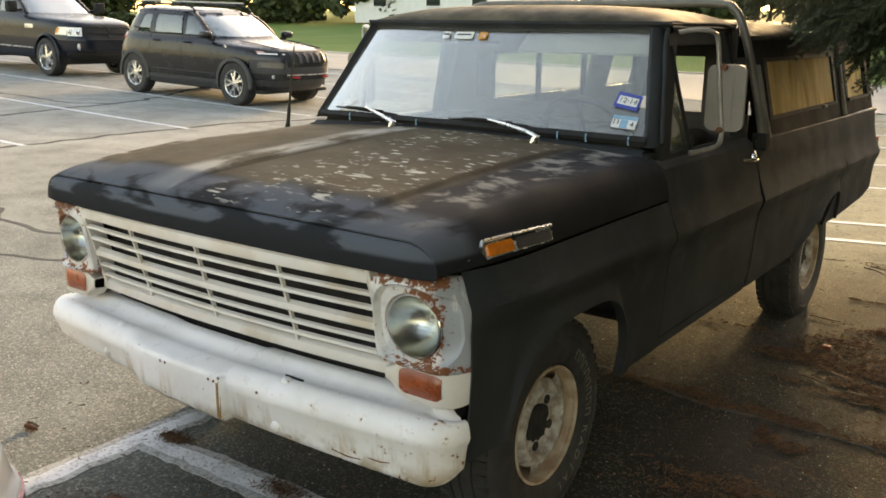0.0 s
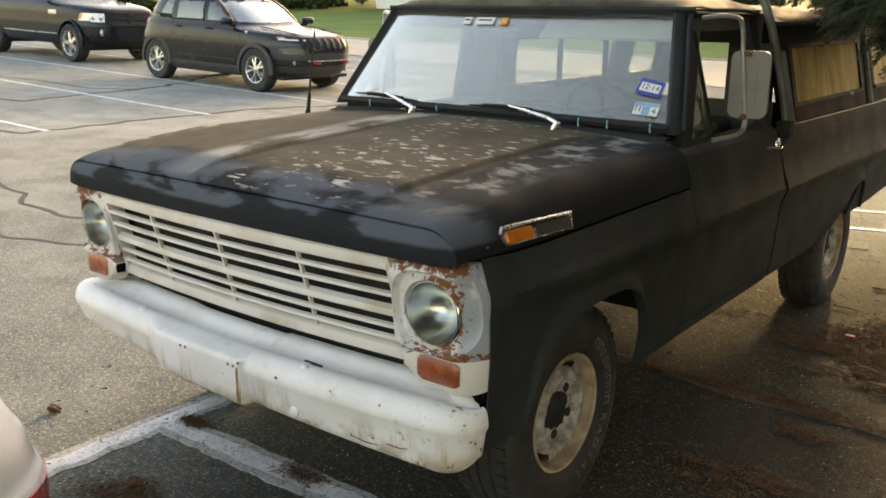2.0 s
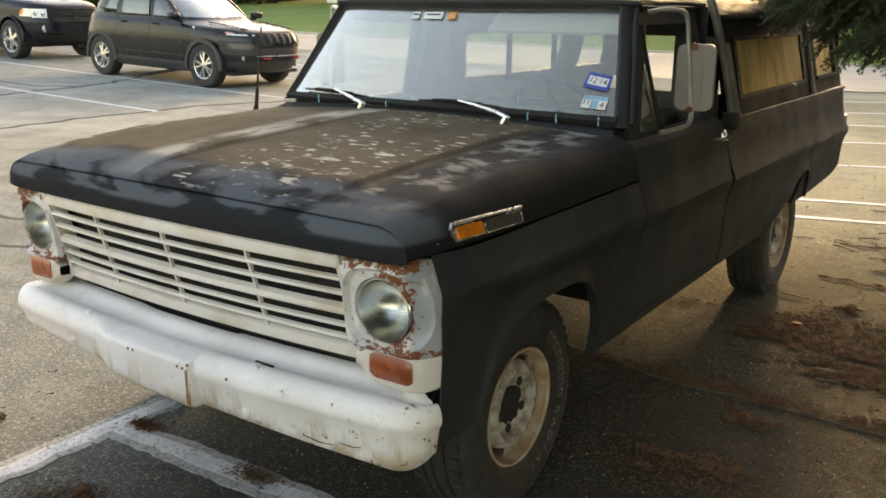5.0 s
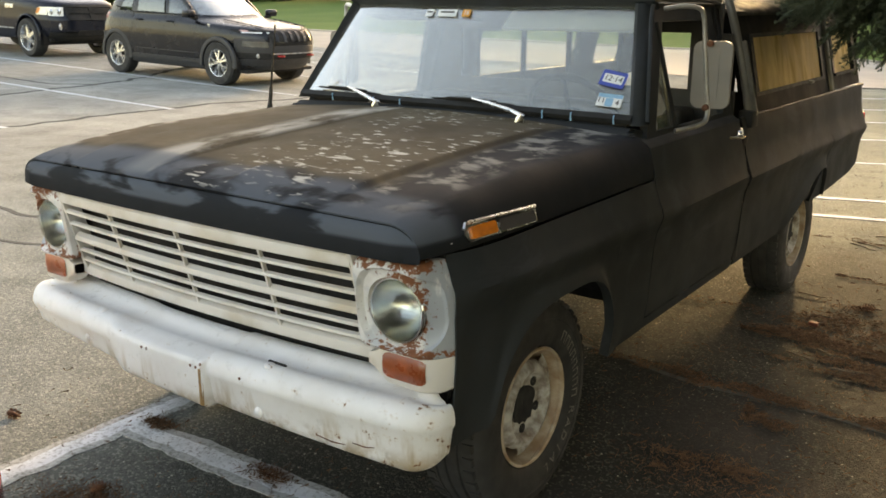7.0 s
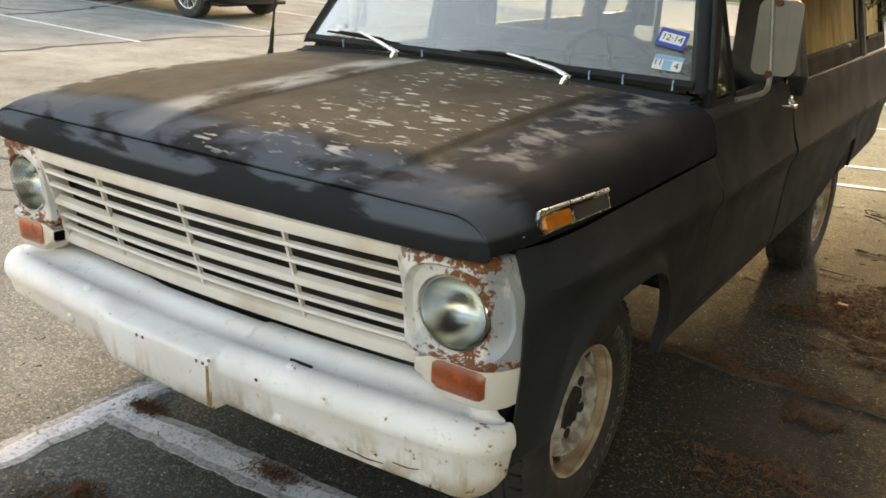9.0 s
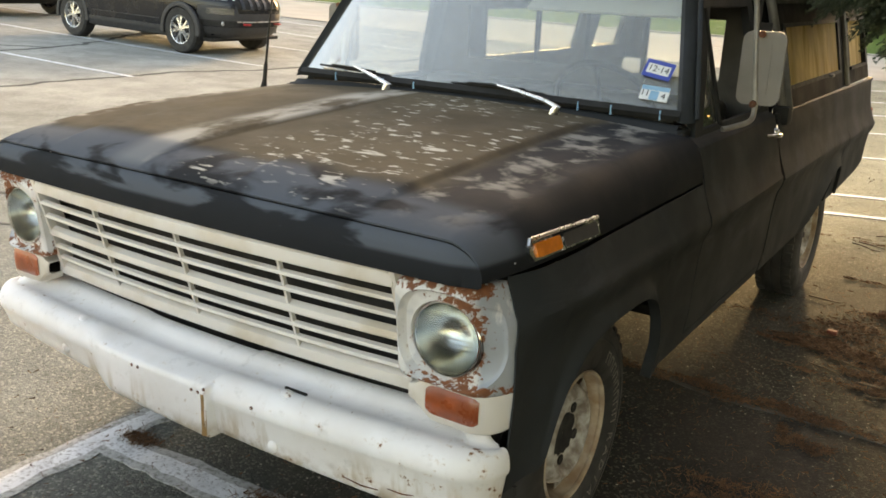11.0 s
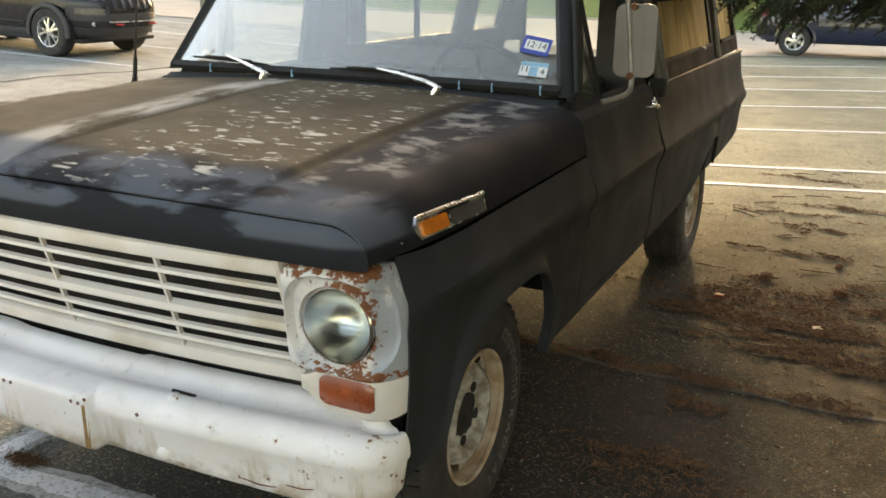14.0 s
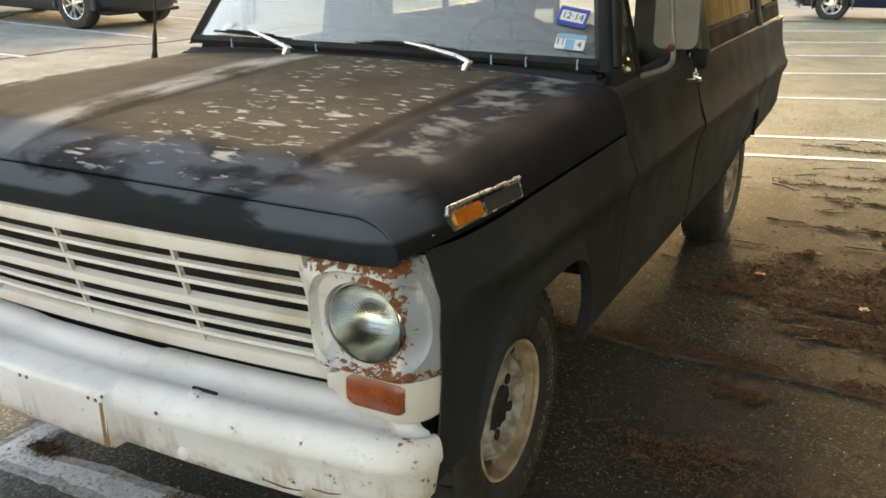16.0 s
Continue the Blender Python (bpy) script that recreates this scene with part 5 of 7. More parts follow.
# rust drawn down from the plate's edge and along scratches
bm = bmesh.new()
sheet(bm, [[(x, bumper_y(x) - 0.0025 + (0.004 if x > 0.15 else 0), z) for x in (0.14, 0.146, 0.153)] for z in (0.452, 0.5, 0.57)])
part("rust_streak", bm, plain("ochre_rust_stain", (0.42, 0.24, 0.1), 0.8, 0, 0.4, 30, 0.2), bumper)
for pts in (((0.57, 0.462), (0.62, 0.455), (0.665, 0.458)), ((0.69, 0.47), (0.73, 0.468), (0.76, 0.474))):
    bm = tube(bmesh.new(), [(x, bumper_y(x) + 0.016, z) for x, z in pts], [0.0012, 0.002, 0.0012], 5)
    part("rust_scratch", bm, RUST, bumper)
for s in (1, -1):
    part("bumper_bracket", boxed((s * 0.38 - 0.03, -0.72, 0.5), (s * 0.38 + 0.03, -0.5, 0.58), 0.006), DARK, bumper)

# ---- road wheels ----


def road_wheel(x, y, s, letters=False, up=0.358):
    """One wheel: steel disc with its tyre."""
    m = Matrix.Translation((x, y, up)) @ pose(0, 0, 0, 0, 0, 0 if s > 0 else 180) @ pose(0, 0, 0, 20, 0, 0)
    bm = bmesh.new()
    n = 60
    prof = [(0.193, 0.085), (0.2, 0.094), (0.197, 0.1), (0.191, 0.098), (0.189, 0.09), (0.192, 0.084), (0.189, 0.074), (0.186, 0.05), (0.183, 0.045), (0.179, 0.02), (0.176, -0.02), (0.174, -0.05)]
    disc_prof = [(0.181, 0.051), (0.172, 0.057), (0.164, 0.057), (0.156, 0.051), (0.15, 0.055), (0.14, 0.075), (0.13, 0.084), (0.119, 0.086), (0.109, 0.078), (0.102, 0.065), (0.097, 0.058), (0.085, 0.056), (0.068, 0.057), (0.064, 0.059), (0.06, 0.052), (0.058, 0.011)]
    rows = [[m @ Vector((h, r * math.cos(2 * math.pi * i / n), r * math.sin(2 * math.pi * i / n))) for i in range(n)] for r, h in prof]
    sheet(bm, rows, True)
    wheel = part("wheel", bm, WHEEL, truck, "rust-stained tan steel wheel", 30)
    bm = bmesh.new()
    rows = [[m @ Vector((h, r * math.cos(2 * math.pi * i / n), r * math.sin(2 * math.pi * i / n))) for i in range(n)] for r, h in disc_prof]
    sheet(bm, rows, True)
    bm.faces.ensure_lookup_table()
    cut = []
    for f in bm.faces:
        c = m.inverted() @ f.calc_center_median()
        r, a = math.hypot(c.y, c.z), math.degrees(math.atan2(c.z, c.y)) % 90
        if 0.152 < r < 0.182 and 28 < a < 62:
            cut.append(f)
    bmesh.ops.delete(bm, geom=cut, context="FACES")
    part("wheel_disc", bm, WHEEL_HUB, wheel, "chalky worn wheel disc", 40)
    part("wheel_drum", lathe(bmesh.new(), [(0.17, -0.1), (0.17, -0.05), (0.165, -0.042), (0.001, -0.042)], 32, m), DARK, wheel)
    tyre_prof = [(0.19, -0.09), (0.215, -0.104), (0.27, -0.112), (0.31, -0.11), (0.338, -0.1), (0.35, -0.088), (0.356, -0.07), (0.358, -0.052), (0.35, -0.05), (0.35, -0.043), (0.359, -0.041), (0.36, -0.012), (0.352, -0.01), (0.352, 0.0), (0.36, 0.002), (0.359, 0.036), (0.351, 0.038), (0.351, 0.046), (0.358, 0.048), (0.356, 0.07), (0.35, 0.088), (0.338, 0.1), (0.31, 0.11), (0.296, 0.1115), (0.294, 0.109), (0.27, 0.112), (0.24, 0.11), (0.22, 0.106), (0.205, 0.098), (0.2, 0.088)]
    tyre = part("tyre", lathe(bmesh.new(), tyre_prof, 72, m), RUBBER, wheel, "black radial tyre", 30)
    # shoulder lugs
    bm = bmesh.new()
    for k in range(48):
        a = 2 * math.pi * k / 48
        for side in (-1, 1):
            b = pose(0, 0, 0, math.degrees(a) + 3 * side, 0, 0)
            box(bm, (side * 0.075 - 0.017, -0.014, 0.345), (side * 0.075 + 0.017, 0.014, 0.3605), 0, m @ b)
    part("tread", bm, RUBBER, tyre, smooth=False)["kind"] = "stuff"
    # the open centre of the disc: a ragged dark plate imitates the shaded hole
    bm = bmesh.new()
    rim_pts = [0.066 + 0.007 * math.sin(3.1 * k) + 0.004 * math.cos(5.3 * k) for k in range(24)]
    rows = [[m @ Vector((h, q * r * math.cos(math.pi * k / 12), q * r * math.sin(math.pi * k / 12))) for k, r in enumerate(rim_pts)] for q, h in ((1.0, 0.05), (1.0, 0.0605), (0.8, 0.059), (0.5, 0.056), (0.02, 0.055))]
    sheet(bm, rows, True)
    part("hub", bm, DARK, wheel, "dark plate standing in for the open hub hole")
    for k in range(5):
        b = m @ pose(0, 0, 0, 72 * k + 10, 0, 0) @ Matrix.Translation((0.0585, 0, 0.083))
        part("lug_hole", lathe(bmesh.new(), [(0.0165, -0.002), (0.016, 0.0025), (0.011, 0.001), (0.001, 0.0008)], 16, b), DARK, wheel)
    part("valve", tube(bmesh.new(), [m @ Vector((0.05, 0.0, 0.18)), m @ Vector((0.075, 0.0, 0.165))], 0.004, 6), TRIM, wheel)
    if letters:
        flat = Matrix.Translation((x, y, 0.358))

        def at(phi, r):
            a = radians(phi)
            return flat @ frame_of((0.1125, r * math.sin(a), r * math.cos(a)), (0, math.cos(a), -math.sin(a)), (0, math.sin(a), math.cos(a)))
        for k, ch in enumerate("RADIAL"):
            words(ch, 0.05, at(112 + k * 10.5, 0.253), LETTER, "tyre_letter", tyre)
        for k in range(8):
            p = at(38 + k * 8.6, 0.253)
            bm = bmesh.new()
            for lo, hi in (((-0.014, -0.019), (-0.01, 0.019)), ((0.008, -0.019), (0.012, 0.019)), ((-0.014, 0.014), (0.012, 0.019))):
                box(bm, (*lo, 0), (*hi, 0.0012), 0, p)
            part("tyre_mark", bm, LETTER, tyre, smooth=False)
    return wheel


road_wheel(0.765, -0.055, 1, True)
road_wheel(-0.765, -0.055, -1)
road_wheel(0.808, 2.9, 1, False, 0.337)
road_wheel(-0.808, 2.9, -1, False, 0.337)

# ---- the camper shell on the bed ----
shell = thing("camper_shell", "dark brown camper shell with boarded side windows and open back", "camper shell")


def cap_x(z):
    return 1.1204 - 0.2276 * z


def cap_wall(s, y0, y1, z0, z1, name="wall_panel", out=0.0, thick=0.02, material=CAMPER, label=""):
    bm = bmesh.new()
    sheet(bm, [[(s * (cap_x(z) + out), y, z) for y in (y0, (y0 + y1) / 2, y1)] for z in (z0, (z0 + z1) / 2, z1)])
    thicken(bm, thick)
    return part(name, bm, material, shell, label, 30)


for s in (1, -1):
    for y0, y1, z0, z1 in ((1.86, 4.34, 1.1, 1.2), (1.86, 4.34, 1.465, 1.58), (1.86, 2.1, 1.2, 1.465), (3.36, 3.66, 1.2, 1.465), (4.14, 4.34, 1.2, 1.465)):
        cap_wall(s, y0, y1, z0, z1)
    for y0, y1 in ((2.1, 3.36), (3.66, 4.14)):
        if s > 0:
            cap_wall(s, y0 - 0.01, y1 + 0.01, 1.2, 1.47, "window_board", -0.006, 0.006, BOARD, "weathered yellow plywood board")
        else:
            cap_wall(s, y0, y1, 1.2, 1.465, "window_pane", -0.015, 0.004, SIDE_PANE).visible_shadow = False
        # raised frame round the window
        bm = bmesh.new()
        for a, b, c, d in ((y0 - 0.04, y1 + 0.04, 1.185, 1.203), (y0 - 0.04, y1 + 0.04, 1.462, 1.48), (y0 - 0.04, y0 + 0.01, 1.2, 1.465), (y1 - 0.01, y1 + 0.04, 1.2, 1.465)):
            sheet(bm, [[(s * (cap_x(z) + 0.006), y, z) for y in (a, b)] for z in (c, d)])
        thicken(bm, 0.016)
        part("window_frame", bm, TRIM, shell, sharp=20)
    part("window_latch", boxed((s * cap_x(1.19) - 0.012, 3.02, 1.182), (s * cap_x(1.19) + 0.025, 3.08, 1.198), 0.004), TUBE, shell)
    bm = bmesh.new()
    part("corner_post", tube(bmesh.new(), [(s * (cap_x(1.1) + 0.004), 3.51, 1.1), (s * (cap_x(1.58) + 0.004), 3.51, 1.58)], 0.022, 8), TUBE, shell)
bm = bmesh.new()
rows = []
for j in range(21):
    y = 1.82 + 2.58 * j / 20
    row = []
    for k in range(-16, 17):
        u = k / 16
        row.append((0.775 * u, y, 1.585 + 0.085 * (1 - abs(u) ** 3.0) ** 0.6 * min(1, (1 - (1 - min(1, j / 4)) ** 2) ** 0.5 + 0.15)))
    rows.append([(-0.775, y, 1.565)] + row + [(0.775, y, 1.565)])
sheet(bm, rows)
thicken(bm, 0.012)
part("shell_roof", bm, CAMPER_ROOF, shell, "dark mottled roof, bough shade in its colour", 60)
for lo, hi in (((-0.84, 1.86, 1.09), (0.84, 1.88, 1.22)), ((-0.76, 1.86, 1.5), (0.76, 1.88, 1.6)), ((-0.84, 1.86, 1.22), (-0.64, 1.88, 1.5)), ((0.64, 1.86, 1.22), (0.8, 1.88, 1.5)),
               ((-0.76, 4.32, 1.5), (0.76, 4.34, 1.6)), ((-0.84, 4.32, 1.09), (-0.72, 4.34, 1.5)), ((0.72, 4.32, 1.09), (0.82, 4.34, 1.5))):
    part("end_panel", boxed(lo, hi), CAMPER, shell)
# ---- trees, hedge and lawn edge ----


def needle_spray(rng, length, needles, size, droop, wide=0.5):
    """One conifer spray along +x: twigs set with needles. Lists of corners and faces."""
    vs, fs = [], []
    twigs = [((0, 0, 0), (1, 0, -droop), length)]
    n = max(3, int(length * 9))
    for k in range(n):
        t = (k + 0.7) / n
        for side in (-1, 1):
            a = radians(rng.uniform(38, 62)) * side
            l = length * wide * (1.05 - t) * rng.uniform(0.65, 1.1)
            twigs.append(((length * t, 0, -droop * length * t * t), (math.cos(a), math.sin(a), rng.uniform(-0.35, 0.1) - droop * 0.4), l))
    total = sum(t[2] for t in twigs)
    for o, d, l in twigs:
        o, d = Vector(o), Vector(d).normalized()
        side = d.orthogonal().normalized()
        up = d.cross(side)
        # the twig itself
        for w in (side, up):
            i = len(vs)
            vs += [o + w * 0.003, o - w * 0.003, o + d * l]
            fs.append((i, i + 1, i + 2))
        for _ in range(max(4, int(needles * l / total))):
            p = o + d * l * rng.random()
            a = rng.uniform(0, 2 * math.pi)
            out = (side * math.cos(a) + up * math.sin(a)) * 0.8 + d * rng.uniform(0.4, 0.9)
            out = out.normalized() * size * rng.uniform(0.7, 1.2)
            w = d.cross(out).normalized() * size * 0.12
            i = len(vs)
            vs += [p - w, p + w, p + out]
            fs.append((i, i + 1, i + 2))
    return [tuple(v) for v in vs], fs


def gathered(name, clumps, material, parent=None, label=""):
    """Joins (corners, faces, pose) clumps into one mesh."""
    vs, fs, n = [], [], 0
    for cv, cf, m in clumps:
        a = np.array(cv) @ np.array(m.to_3x3()).T + np.array(m.translation)
        vs.append(a)
        fs += [tuple(i + n for i in f) for f in cf]
        n += len(cv)
    me = bpy.data.meshes.new(name)
    me.from_pydata(np.concatenate(vs).tolist(), [], fs)
    return held(name, me, material, parent, label, smooth=False)


rng = random.Random(5)
spruce = thing("spruce_tree", "large dark green spruce tree with low drooping branches", "tree", at=(0, 0, 0))
TX, TY = 4.9, 0.4
part("trunk", tube(bmesh.new(), [(TX, TY, -0.1), (TX, TY, 0.3), (TX + 0.03, TY, 4), (TX, TY + 0.05, 9), (TX, TY, 15)], [0.36, 0.28, 0.22, 0.13, 0.02], 14), BARK, spruce)
sprays = [needle_spray(rng, 1.0, 900, 0.055, rng.uniform(0.1, 0.35)) for _ in range(6)]
clumps, limbs = [], bmesh.new()
for level in range(26):
    z = 1.95 + level * 0.5
    reach = 4.6 * (1 - (z - 1.9) / 13.5) ** 0.9
    count = 19 if level < 8 else 10
    for k in range(count):
        a = 2 * math.pi * (k + rng.random() * 0.7) / count + level * 0.7
        r = reach * rng.uniform(0.82, 1.08)
        d = Vector((math.cos(a), math.sin(a), 0))
        root = Vector((TX, TY, z + 0.25))
        tip = root + d * r + Vector((0, 0, -0.16 * r * rng.uniform(0.1, 0.8)))
        if z < 3.4 and tip.x < 1.55:
            tip = root.lerp(tip, (TX - 1.55) / (TX - tip.x))
            r = (tip - root).length
        if level < 2:
            tip.z = max(tip.z, 1.95)
        tube(limbs, [root, root.lerp(tip, 0.5) + Vector((0, 0, 0.12)), tip], [0.035, 0.02, 0.006], 5, False)
        steps_n = int(r / 0.42)
        for j in range(1, steps_n + 1):
            t = 0.16 + 0.84 * j / steps_n
            p = root.lerp(tip, t) + Vector((0, 0, 0.12 * (1 - abs(2 * t - 1))))
            for side in (-1, 0, 1):
                if side == 0 and j < steps_n:
                    continue
                yaw = math.degrees(a) + side * rng.uniform(35, 60)
                sc = rng.uniform(0.55, 0.85) * (1.1 - 0.35 * t)
                cv, cf = rng.choice(sprays)
                clumps.append((cv, cf, Matrix.Translation(p) @ pose(0, 0, 0, rng.uniform(-25, 25), rng.uniform(5, 22), yaw) @ Matrix.Scale(sc, 4)))
# thin the far crown: every second clump is enough above four metres
clumps = [c for c in clumps if c[2].translation.x > 1.9 or c[2].translation.z > 3.1]
clumps = [c for i, c in enumerate(clumps) if c[2].translation.z < 6.5 or i % 2 == 0]
coarse = []
small = [needle_spray(rng, 1.0, 240, 0.14, 0.25, 0.6) for _ in range(6)]
for cv, cf, m in clumps:
    sv, sf = rng.choice(small)
    coarse.append((sv, sf, m))
gathered("crown", coarse, SPRUCE, spruce, "dark green needle crown")
part("limbs", limbs, BARK, spruce)["kind"] = "stuff"
# the low boughs that hang beside the camper
low_sprays = [needle_spray(rng, 1.0, 2600, 0.045, rng.uniform(0.15, 0.4), 0.55) for _ in range(5)]
BOUGHS = [((2.9, 2.2, 2.25), (1.02, 2.6, 1.54)), ((2.9, 2.5, 2.2), (1.2, 2.5, 1.44)), ((3.0, 2.9, 2.25), (1.34, 2.85, 1.43)), ((2.8, 2.8, 2.3), (0.95, 2.95, 1.68)),
          ((3.1, 2.4, 2.15), (1.62, 2.7, 1.46)), ((3.2, 3.1, 2.2), (1.8, 3.05, 1.42)), ((3.0, 2.2, 2.3), (1.45, 2.35, 1.56)), ((3.0, 3.3, 2.3), (1.12, 3.4, 1.7)), ((3.0, 2.6, 2.4), (1.25, 2.7, 1.7)),
          ((3.2, 2.5, 2.3), (1.75, 2.45, 1.52)), ((3.2, 2.9, 2.4), (1.6, 3.1, 1.6)), ((3.3, 2.1, 2.3), (1.9, 2.3, 1.58)), ((3.3, 3.4, 2.35), (1.95, 3.3, 1.56)),
          ((2.9, 2.7, 2.3), (0.68, 2.9, 1.65)), ((2.9, 2.4, 2.3), (0.78, 2.65, 1.66)), ((3.0, 3.2, 2.3), (0.8, 3.25, 1.62)), ((2.9, 3.0, 2.4), (0.55, 3.1, 1.74)), ((2.9, 2.3, 2.3), (0.92, 2.5, 1.62)), ((2.8, 2.5, 2.4), (0.5, 2.6, 1.8))]
for root, tip in BOUGHS:
    root, tip = Vector(root) + Vector((0.1, 0, 0.05)), Vector(tip) + Vector((0.13, 0, 0.06))
    mid = root.lerp(tip, 0.55) + Vector((0, 0, 0.16))
    low, bough = [], bmesh.new()
    tube(bough, smooth_path([Vector((TX, TY, root.z + 0.5)), root, mid, tip], 5), [0.036 - 0.0022 * k for k in range(16)], 6, False)
    d = tip - mid
    yaw = math.degrees(math.atan2(d.y, d.x))
    for j in range(15):
        t = j / 14
        p = mid.lerp(tip, t)
        for side in (-1, 1, 0):
            if side == 0 and j < 4:
                continue
            sc = rng.uniform(0.3, 0.46) * (1.15 - 0.45 * t)
            cv, cf = rng.choice(low_sprays)
            low.append((cv, cf, Matrix.Translation(p) @ pose(0, 0, 0, rng.uniform(-30, 30), rng.uniform(15, 42), yaw + side * rng.uniform(25, 55)) @ Matrix.Scale(sc, 4)))
    wood = part("hanging_bough", bough, BARK, spruce, "drooping bough of dull green needles")
    gathered("bough_foliage", low, SPRUCE, wood)


def leafy(rng, n, rx, ry, rz, size, lobes=9):
    """Small leaves gathered round uneven lobes: corners and faces."""
    vs, fs = [], []
    cs = [(Vector((rng.uniform(-0.7, 0.7) * rx, rng.uniform(-0.7, 0.7) * ry, rng.uniform(-0.6, 0.7) * rz)), rng.uniform(0.3, 0.55)) for _ in range(lobes)]
    for _ in range(n):
        c, r = rng.choice(cs)
        d = Vector((rng.gauss(0, 1), rng.gauss(0, 1), rng.gauss(0, 1))).normalized()
        p = c + Vector((d.x * rx * r, d.y * ry * r, d.z * rz * r)) * rng.uniform(0.65, 1.08)
        u = Vector((rng.gauss(0, 1), rng.gauss(0, 1), rng.gauss(0, 1))).normalized()
        v = u.orthogonal().normalized()
        s = size * rng.uniform(0.6, 1.3)
        i = len(vs)
        vs += [p - u * s, p + v * s * 0.55, p + u * s, p - v * s * 0.55]
        fs.append((i, i + 1, i + 2, i + 3))
    return [tuple(v) for v in vs], fs


rng = random.Random(11)
shrub_kinds = [leafy(rng, 3200, 1.0, 1.0, 1.0, 0.1, 14) for _ in range(4)]
shrub = None
SHRUBS = [(-62 + 5.2 * k + rng.uniform(-1.2, 1.2), 52 + rng.uniform(-3, 3), rng.uniform(3.2, 4.6), rng.uniform(4.6, 6.6)) for k in range(12)]
SHRUBS += [(-33, 45, 2.2, 1.6), (-75, 48, 5, 5), (-84, 44, 5, 5), (-47, 30.5, 1.5, 1.2), (-92, 38, 5, 4.5)]
SHRUBS += [(8 + 5.5 * k, 50 + rng.uniform(-4, 4), rng.uniform(3.5, 5), rng.uniform(3.5, 6)) for k in range(9)]
SHRUBS = [q for q in SHRUBS if not 30.0 < math.degrees(math.atan2(2.1 - q[0], q[1] + 2.4)) < 37.0]
for k, (x, y, w, h) in enumerate(SHRUBS):
    z = ground_z(x, y)
    ob = thing("shrub", "dense dark green shrub on the lawn's far side", "shrub", "shrubs beyond the lawn", (x, y, z))
    cv, cf = shrub_kinds[k % 4]
    gathered("foliage", [(cv, cf, Matrix.Translation((0, 0, h * 0.55)) @ Matrix.Diagonal((w, w * 0.8, h * 0.62, 1)))], HEDGE, ob)
    part("stem", tube(bmesh.new(), [(0, 0, -0.05), (0.05, 0, h * 0.5)], [0.14, 0.06], 7), BARK, ob)

# tall broadleaf trees behind, which close the sky
tall_kind = [leafy(rng, 5200, 1.0, 1.0, 1.0, 0.1, 20) for _ in range(3)]
TALL = [(-70 + 9.5 * k + rng.uniform(-2, 2), 64 + rng.uniform(-4, 8), rng.uniform(5, 7), rng.uniform(11, 16)) for k in range(17)]
# the three at +x are unseen, added to close off the low sky
TALL += [(24, 8, 5.5, 13), (17, 35, 5, 13), (26, 0, 5.5, 13), (-2, 40, 4.5, 10)]
TALL = [(x, y, w, min(h, 7.5) if -26 < x < 3 and y > 30 else h) for x, y, w, h in TALL]
for k, (x, y, w, h) in enumerate(TALL):
    z = ground_z(x, y)
    ob = thing("broadleaf_tree", "tall broadleaf tree with a dense dark crown", "tree", "trees round the lot", (x, y, z))
    cv, cf = tall_kind[k % 3]
    gathered("crown", [(cv, cf, Matrix.Translation((0, 0, h * 0.62)) @ pose(0, 0, 0, 0, 0, 70 * k) @ Matrix.Diagonal((w, w, h * 0.46, 1)))], HEDGE, ob)
    bm = tube(bmesh.new(), [(0, 0, -0.1), (0.1, 0.05, h * 0.3), (0, 0.1, h * 0.6)], [0.4, 0.28, 0.12], 9)
    for a in range(4):
        tube(bm, [(0, 0, h * 0.3), (math.cos(a * 1.6) * w * 0.35, math.sin(a * 1.6) * w * 0.35, h * 0.55)], [0.14, 0.05], 6)
    part("trunk", bm, BARK, ob)

# a pale house far behind the shrubs
house = thing("house", "pale sided house with a grey roof behind shrubs", "house", "", (-38, 54, ground_z(-38, 54)))
body = part("wall", boxed((-7, -4, 0), (7, 4, 5.2)), SIDING, house)
for k in range(16):
    part("siding_board", boxed((-7.02, -4.03, 0.2 + k * 0.31), (7.02, -4.0, 0.2 + k * 0.31 + 0.27)), SIDING, body)
bm = bmesh.new()
sheet(bm, [[(-7.4, -4.5, 5.1), (-7.4, 0, 7.6), (-7.4, 4.5, 5.1)], [(7.4, -4.5, 5.1), (7.4, 0, 7.6), (7.4, 4.5, 5.1)]])
thicken(bm, 0.15)
part("roof", bm, SHINGLE, house)
for x in (-4.5, 0.5, 4.5):
    w = part("window", boxed((x - 0.6, -4.07, 1.2), (x + 0.6, -4.02, 2.7), 0.01), CAR_PANE, house)
    part("frame", boxed((x - 0.7, -4.06, 2.7), (x + 0.7, -4.0, 2.82)), SIDING, w)
    part("sill", boxed((x - 0.7, -4.1, 1.1), (x + 0.7, -4.0, 1.2)), SIDING, w)

# ---- litter under the spruce ----


